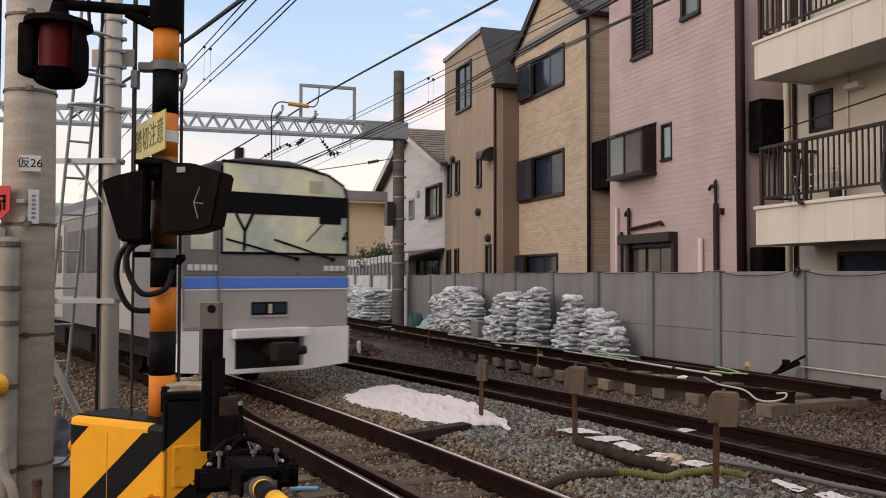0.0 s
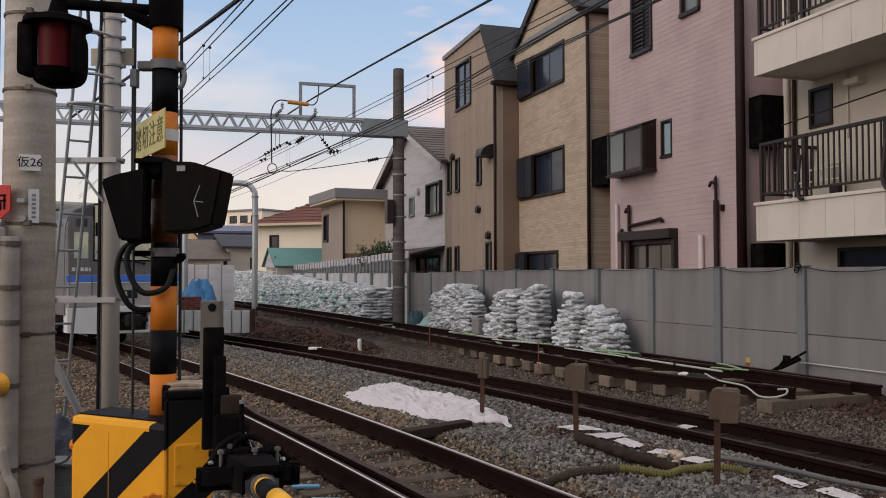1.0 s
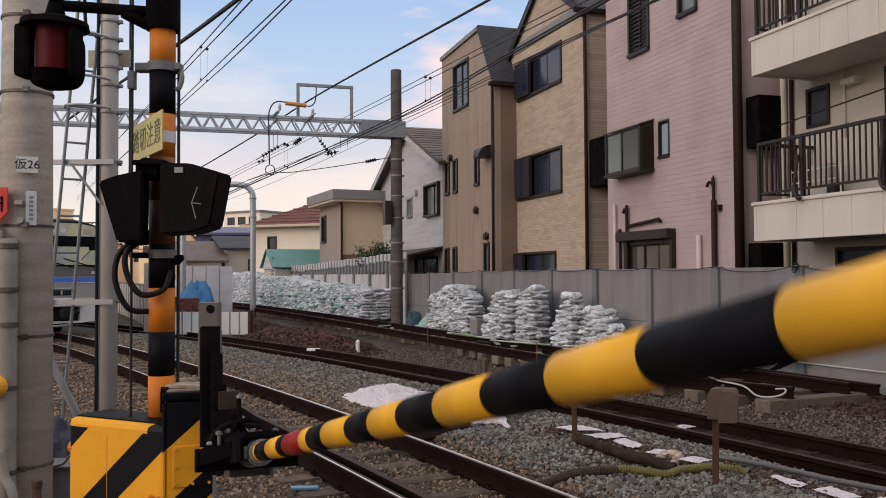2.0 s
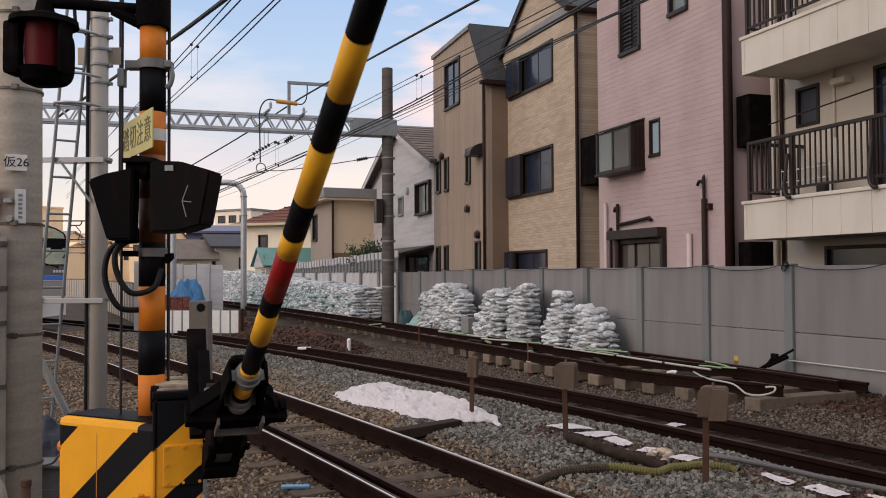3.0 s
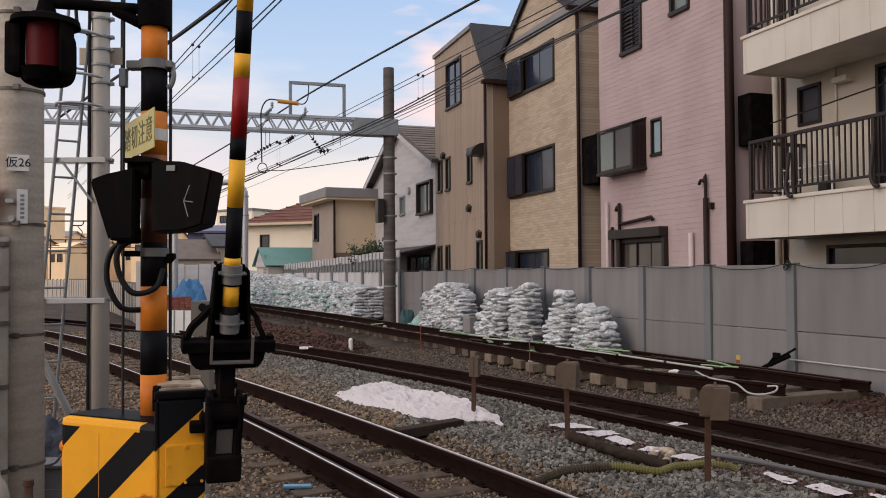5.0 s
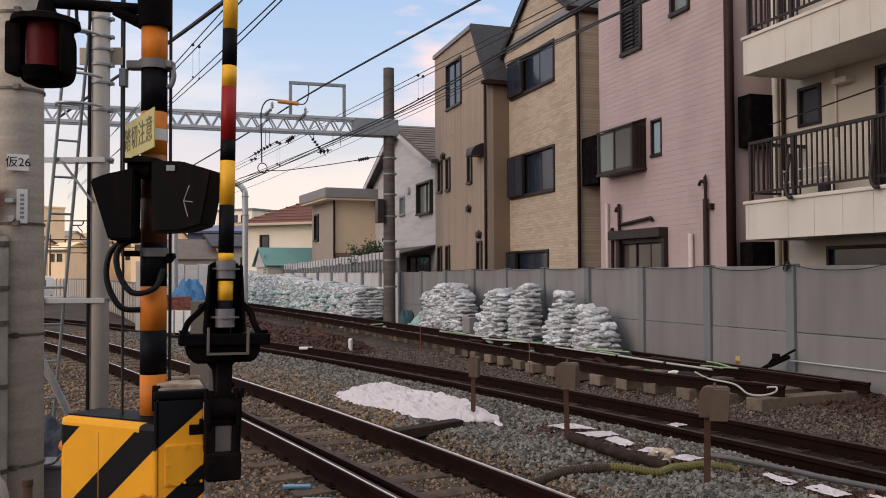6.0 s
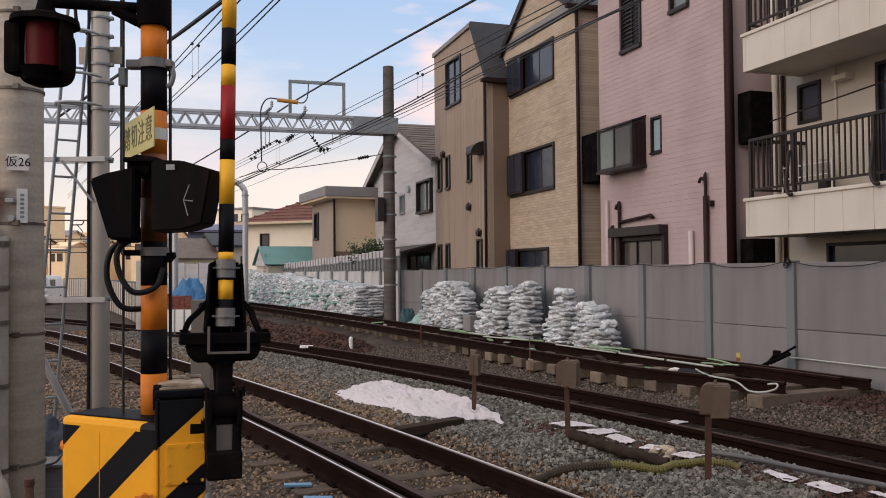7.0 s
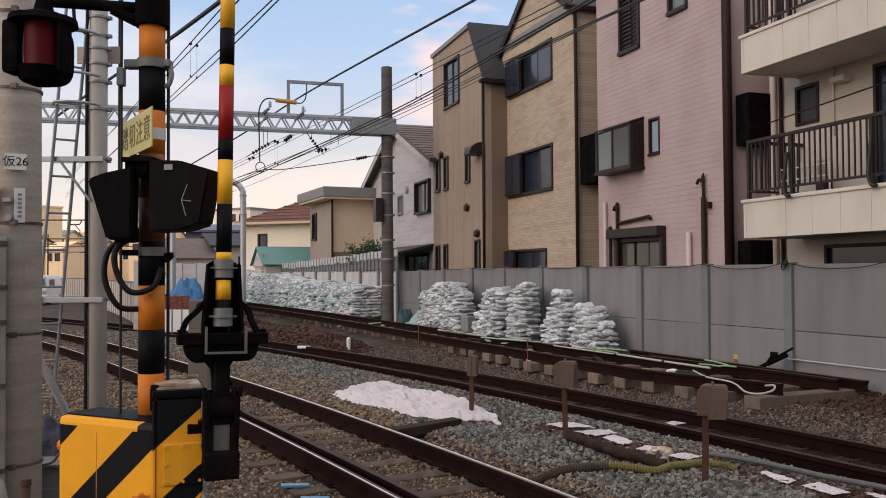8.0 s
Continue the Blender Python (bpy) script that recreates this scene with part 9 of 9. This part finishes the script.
    bm = bmesh.new(); box(bm, -0.50, 0.52, y - 0.05, y + 0.0, 0.36, 0.42, 0.01); part("lower_bar", bm, M["train_white"], c)
    bm = bmesh.new(); box(bm, -0.50, 0.52, y + 0.1, y + 0.3, 0.40, 0.84); part("coupler_pocket", bm, M["under"], c)
    bm = bmesh.new(); rod(bm, (0.0, y + 0.2, 0.66), (0.05, y - 0.3, 0.66), 0.09, seg=12); box(bm, -0.10, 0.22, y - 0.5, y - 0.26, 0.54, 0.79, 0.03); rod(bm, (0.2, y - 0.42, 0.66), (0.36, y - 0.42, 0.68), 0.06, seg=10); part("coupler", bm, M["under"], c, "black knuckle coupler")
    # equipment and writing seen behind the glass, and thin dark lines on it
    for x0, x1, z0, z1, mt in ((-0.34, -0.18, 2.94, 3.08, "white_plate"), (-0.02, 0.12, 2.94, 3.06, "white_plate"), (0.60, 0.84, 2.88, 3.06, "ply"), (0.76, 1.12, 2.44, 2.80, "black"), (-0.30, 0.05, 2.54, 2.60, "galv")):
        slab(c, "cab_fitting", x0, x1, z0, z1, y - 0.021, 0.004, M[mt], "", 0.001)
    for a, b in (((-0.38, 2.03), (-0.37, 2.30)), ((-0.37, 2.30), (-0.24, 2.58)), ((-0.37, 2.30), (-0.50, 2.54)), ((0.56, 2.18), (0.86, 2.48))):
        bm = bmesh.new(); rod(bm, (a[0], y - 0.022, a[1]), (b[0], y - 0.022, b[1]), 0.022 if a[0] < 0 else 0.010, seg=6); part("cab_bracket", bm, M["black"], c)
    for x0, x1, z0, z1 in ((-0.70, 1.24, 1.985, 2.02), (1.215, 1.25, 2.02, 2.80), (-0.72, -0.68, 1.99, 3.18)):
        slab(c, "window_gasket", x0, x1, z0, z1, y - 0.016, 0.010, M["black"], "", 0.003)
    bm = bmesh.new(); tube(bm, [(-0.70, y - 0.018, 3.245), (0.5, y - 0.018, 3.23), (0.9, y - 0.018, 3.155), (1.155, y - 0.018, 3.015), (1.225, y - 0.018, 2.80)], 0.022, 6); part("window_gasket", bm, M["black"], c)
    dome = [(p[0] * 0.975, p[1] - 0.05) for p in car_section() if p[1] > 2.8]
    bm = bmesh.new(); prism(bm, [(-w + 0.05, 2.6)] + dome + [(w - 0.05, 2.6)], y - 0.007, y + 0.05); part("dome_panel", bm, M["train_roof"], c, "dark grey panel over the windscreen")
    # wipers
    for a, b in (((0.98, 1.93), (0.06, 2.20)), ((0.41, 1.93), (-0.64, 2.19)), ((1.16, 2.24), (1.2, 2.34))):
        bm = bmesh.new(); rod(bm, (a[0], y - 0.045, a[1]), (b[0], y - 0.035, b[1]), 0.014, seg=6); rod(bm, (a[0], y - 0.01, a[1]), (a[0], y - 0.06, a[1]), 0.03, seg=8); part("wiper", bm, M["black"], c)
    bm = bmesh.new(); rod(bm, (-0.25, y + 0.5, 3.3), (-0.25, y + 0.5, 3.52), 0.07, seg=10); part("antenna", bm, M["under"], c)
    return t


M["train_glass"] = mat("train_side_glass", (0.055, 0.055, 0.06), 0.4, vary=0.15, scale=2, fine=8, bump=0.02, spec=0.12)
# Bright reflections are painted into the cab glass as pale base colours.
M["cab_glass_painted"] = mat("cab_glass_painted", (0.31, 0.39, 0.35), 0.08, 0.0, 0.30, 1.2, 4.0, 0.03, second=(0.74, 0.70, 0.45), patch=(0.36, 0.66), spec=0.9)
train = build_car(True, "rear car of grey commuter train, blue band and white skirt")
cars = [train] + [build_car(False, "grey commuter train car with a blue band") for _ in range(2)]


def car_pose(s):
    """s: where the rear end stands along the curve; bogies sit on the track."""
    return arc_m(TRACK_A, s + CAR_L / 2, -0.187, 0.0)


# ---- van on the far road ----
def build_van():
    v = thing("white_van", label="small white van driving on a far road", category="van")
    bm = bmesh.new(); prism(bm, [(-0.75, 0.32), (0.75, 0.32), (0.76, 1.0), (0.66, 1.78), (0.55, 1.88), (-0.55, 1.88), (-0.66, 1.78), (-0.76, 1.0)], 0, 3.2)
    bmesh.ops.bevel(bm, geom=bm.edges[:], offset=0.05, segments=2, affect="EDGES", clamp_overlap=True); part("body", bm, M["train_white"], v)
    bm = bmesh.new(); prism(bm, [(-0.68, 1.08), (0.68, 1.08), (0.60, 1.68), (-0.60, 1.68)], -0.015, 0.02); part("windscreen", bm, M["glass_pale"], v, "greenish windscreen")
    bm = bmesh.new(); box(bm, -0.76, 0.76, -0.10, 0.05, 0.34, 0.58, 0.03); part("bumper", bm, M["train_white"], v)
    bm = bmesh.new(); box(bm, -0.4, 0.4, -0.02, 0.0, 0.66, 0.84, 0.02); part("grille", bm, M["black"], v)
    for sx in (-1, 1):
        bm = bmesh.new(); box(bm, sx * 0.58 - 0.12, sx * 0.58 + 0.12, -0.03, 0.02, 0.68, 0.88, 0.03); part("headlight", bm, M["galv"], v)
        for y in (0.55, 2.6):
            w = new("wheel"); w.parent = v
            bm = bmesh.new(); rod(bm, (sx * 0.68 - 0.09, y, 0.29), (sx * 0.68 + 0.09, y, 0.29), 0.29, seg=20); part("tyre", bm, M["rubber"], w)
            bm = bmesh.new(); rod(bm, (sx * 0.68 - 0.095, y, 0.29), (sx * 0.68 + 0.095, y, 0.29), 0.17, seg=16); part("rim", bm, M["galv"], w)
        bm = bmesh.new(); box(bm, sx * 0.755 - 0.01, sx * 0.755 + 0.01, 0.6, 1.5, 1.1, 1.6, 0.005); part("side_window", bm, M["glass"], v, m=Matrix.Identity(4))
    return v


van = build_van()


def motions():
    run = ((0.0, 11.72), (0.1, 12.72), (0.2, 13.66), (0.3, 14.62), (0.4, 15.54), (0.5, 16.38), (0.7, 18.0), (1.0, 20.5), (1.5, 24.1), (1.7, 25.1), (2.0, 26.5), (2.5, 28.2), (3.0, 29.4), (3.3, 30.1), (3.6, 30.95), (4.0, 32.3), (5.0, 36.0), (6.5, 42.0), (8.0, 48.0))
    for i, car in enumerate(cars):
        walk(car, [(t, car_pose(s + i * (CAR_L + 0.5))) for t, s in run])
    walk(van, [(t, pose(x, y, -0.27, 0, 0, 8)) for t, x, y in ((0.0, -31.4, 58.0), (5.0, -28.2, 55.6), (5.8, -27.2, 55.0), (6.2, -26.7, 54.7), (7.0, -26.15, 54.4), (8.0, -25.85, 54.0))])
    walk(arm, [(t, arm_pose(e)) for t, e in ((0.0, 4.7), (1.1, 4.7), (1.5, 6.2), (1.7, 8.7), (2.0, 13.0), (2.4, 19.9), (2.8, 28.0), (3.0, 31.9), (3.2, 35.7), (3.5, 41.5), (3.8, 47.2), (4.0, 51.2), (4.2, 55.2), (4.5, 63.2), (4.7, 69.2), (5.2, 82.0), (5.6, 88.5), (5.9, 90.6), (6.5, 91.2), (8.0, 91.2))])


motions()
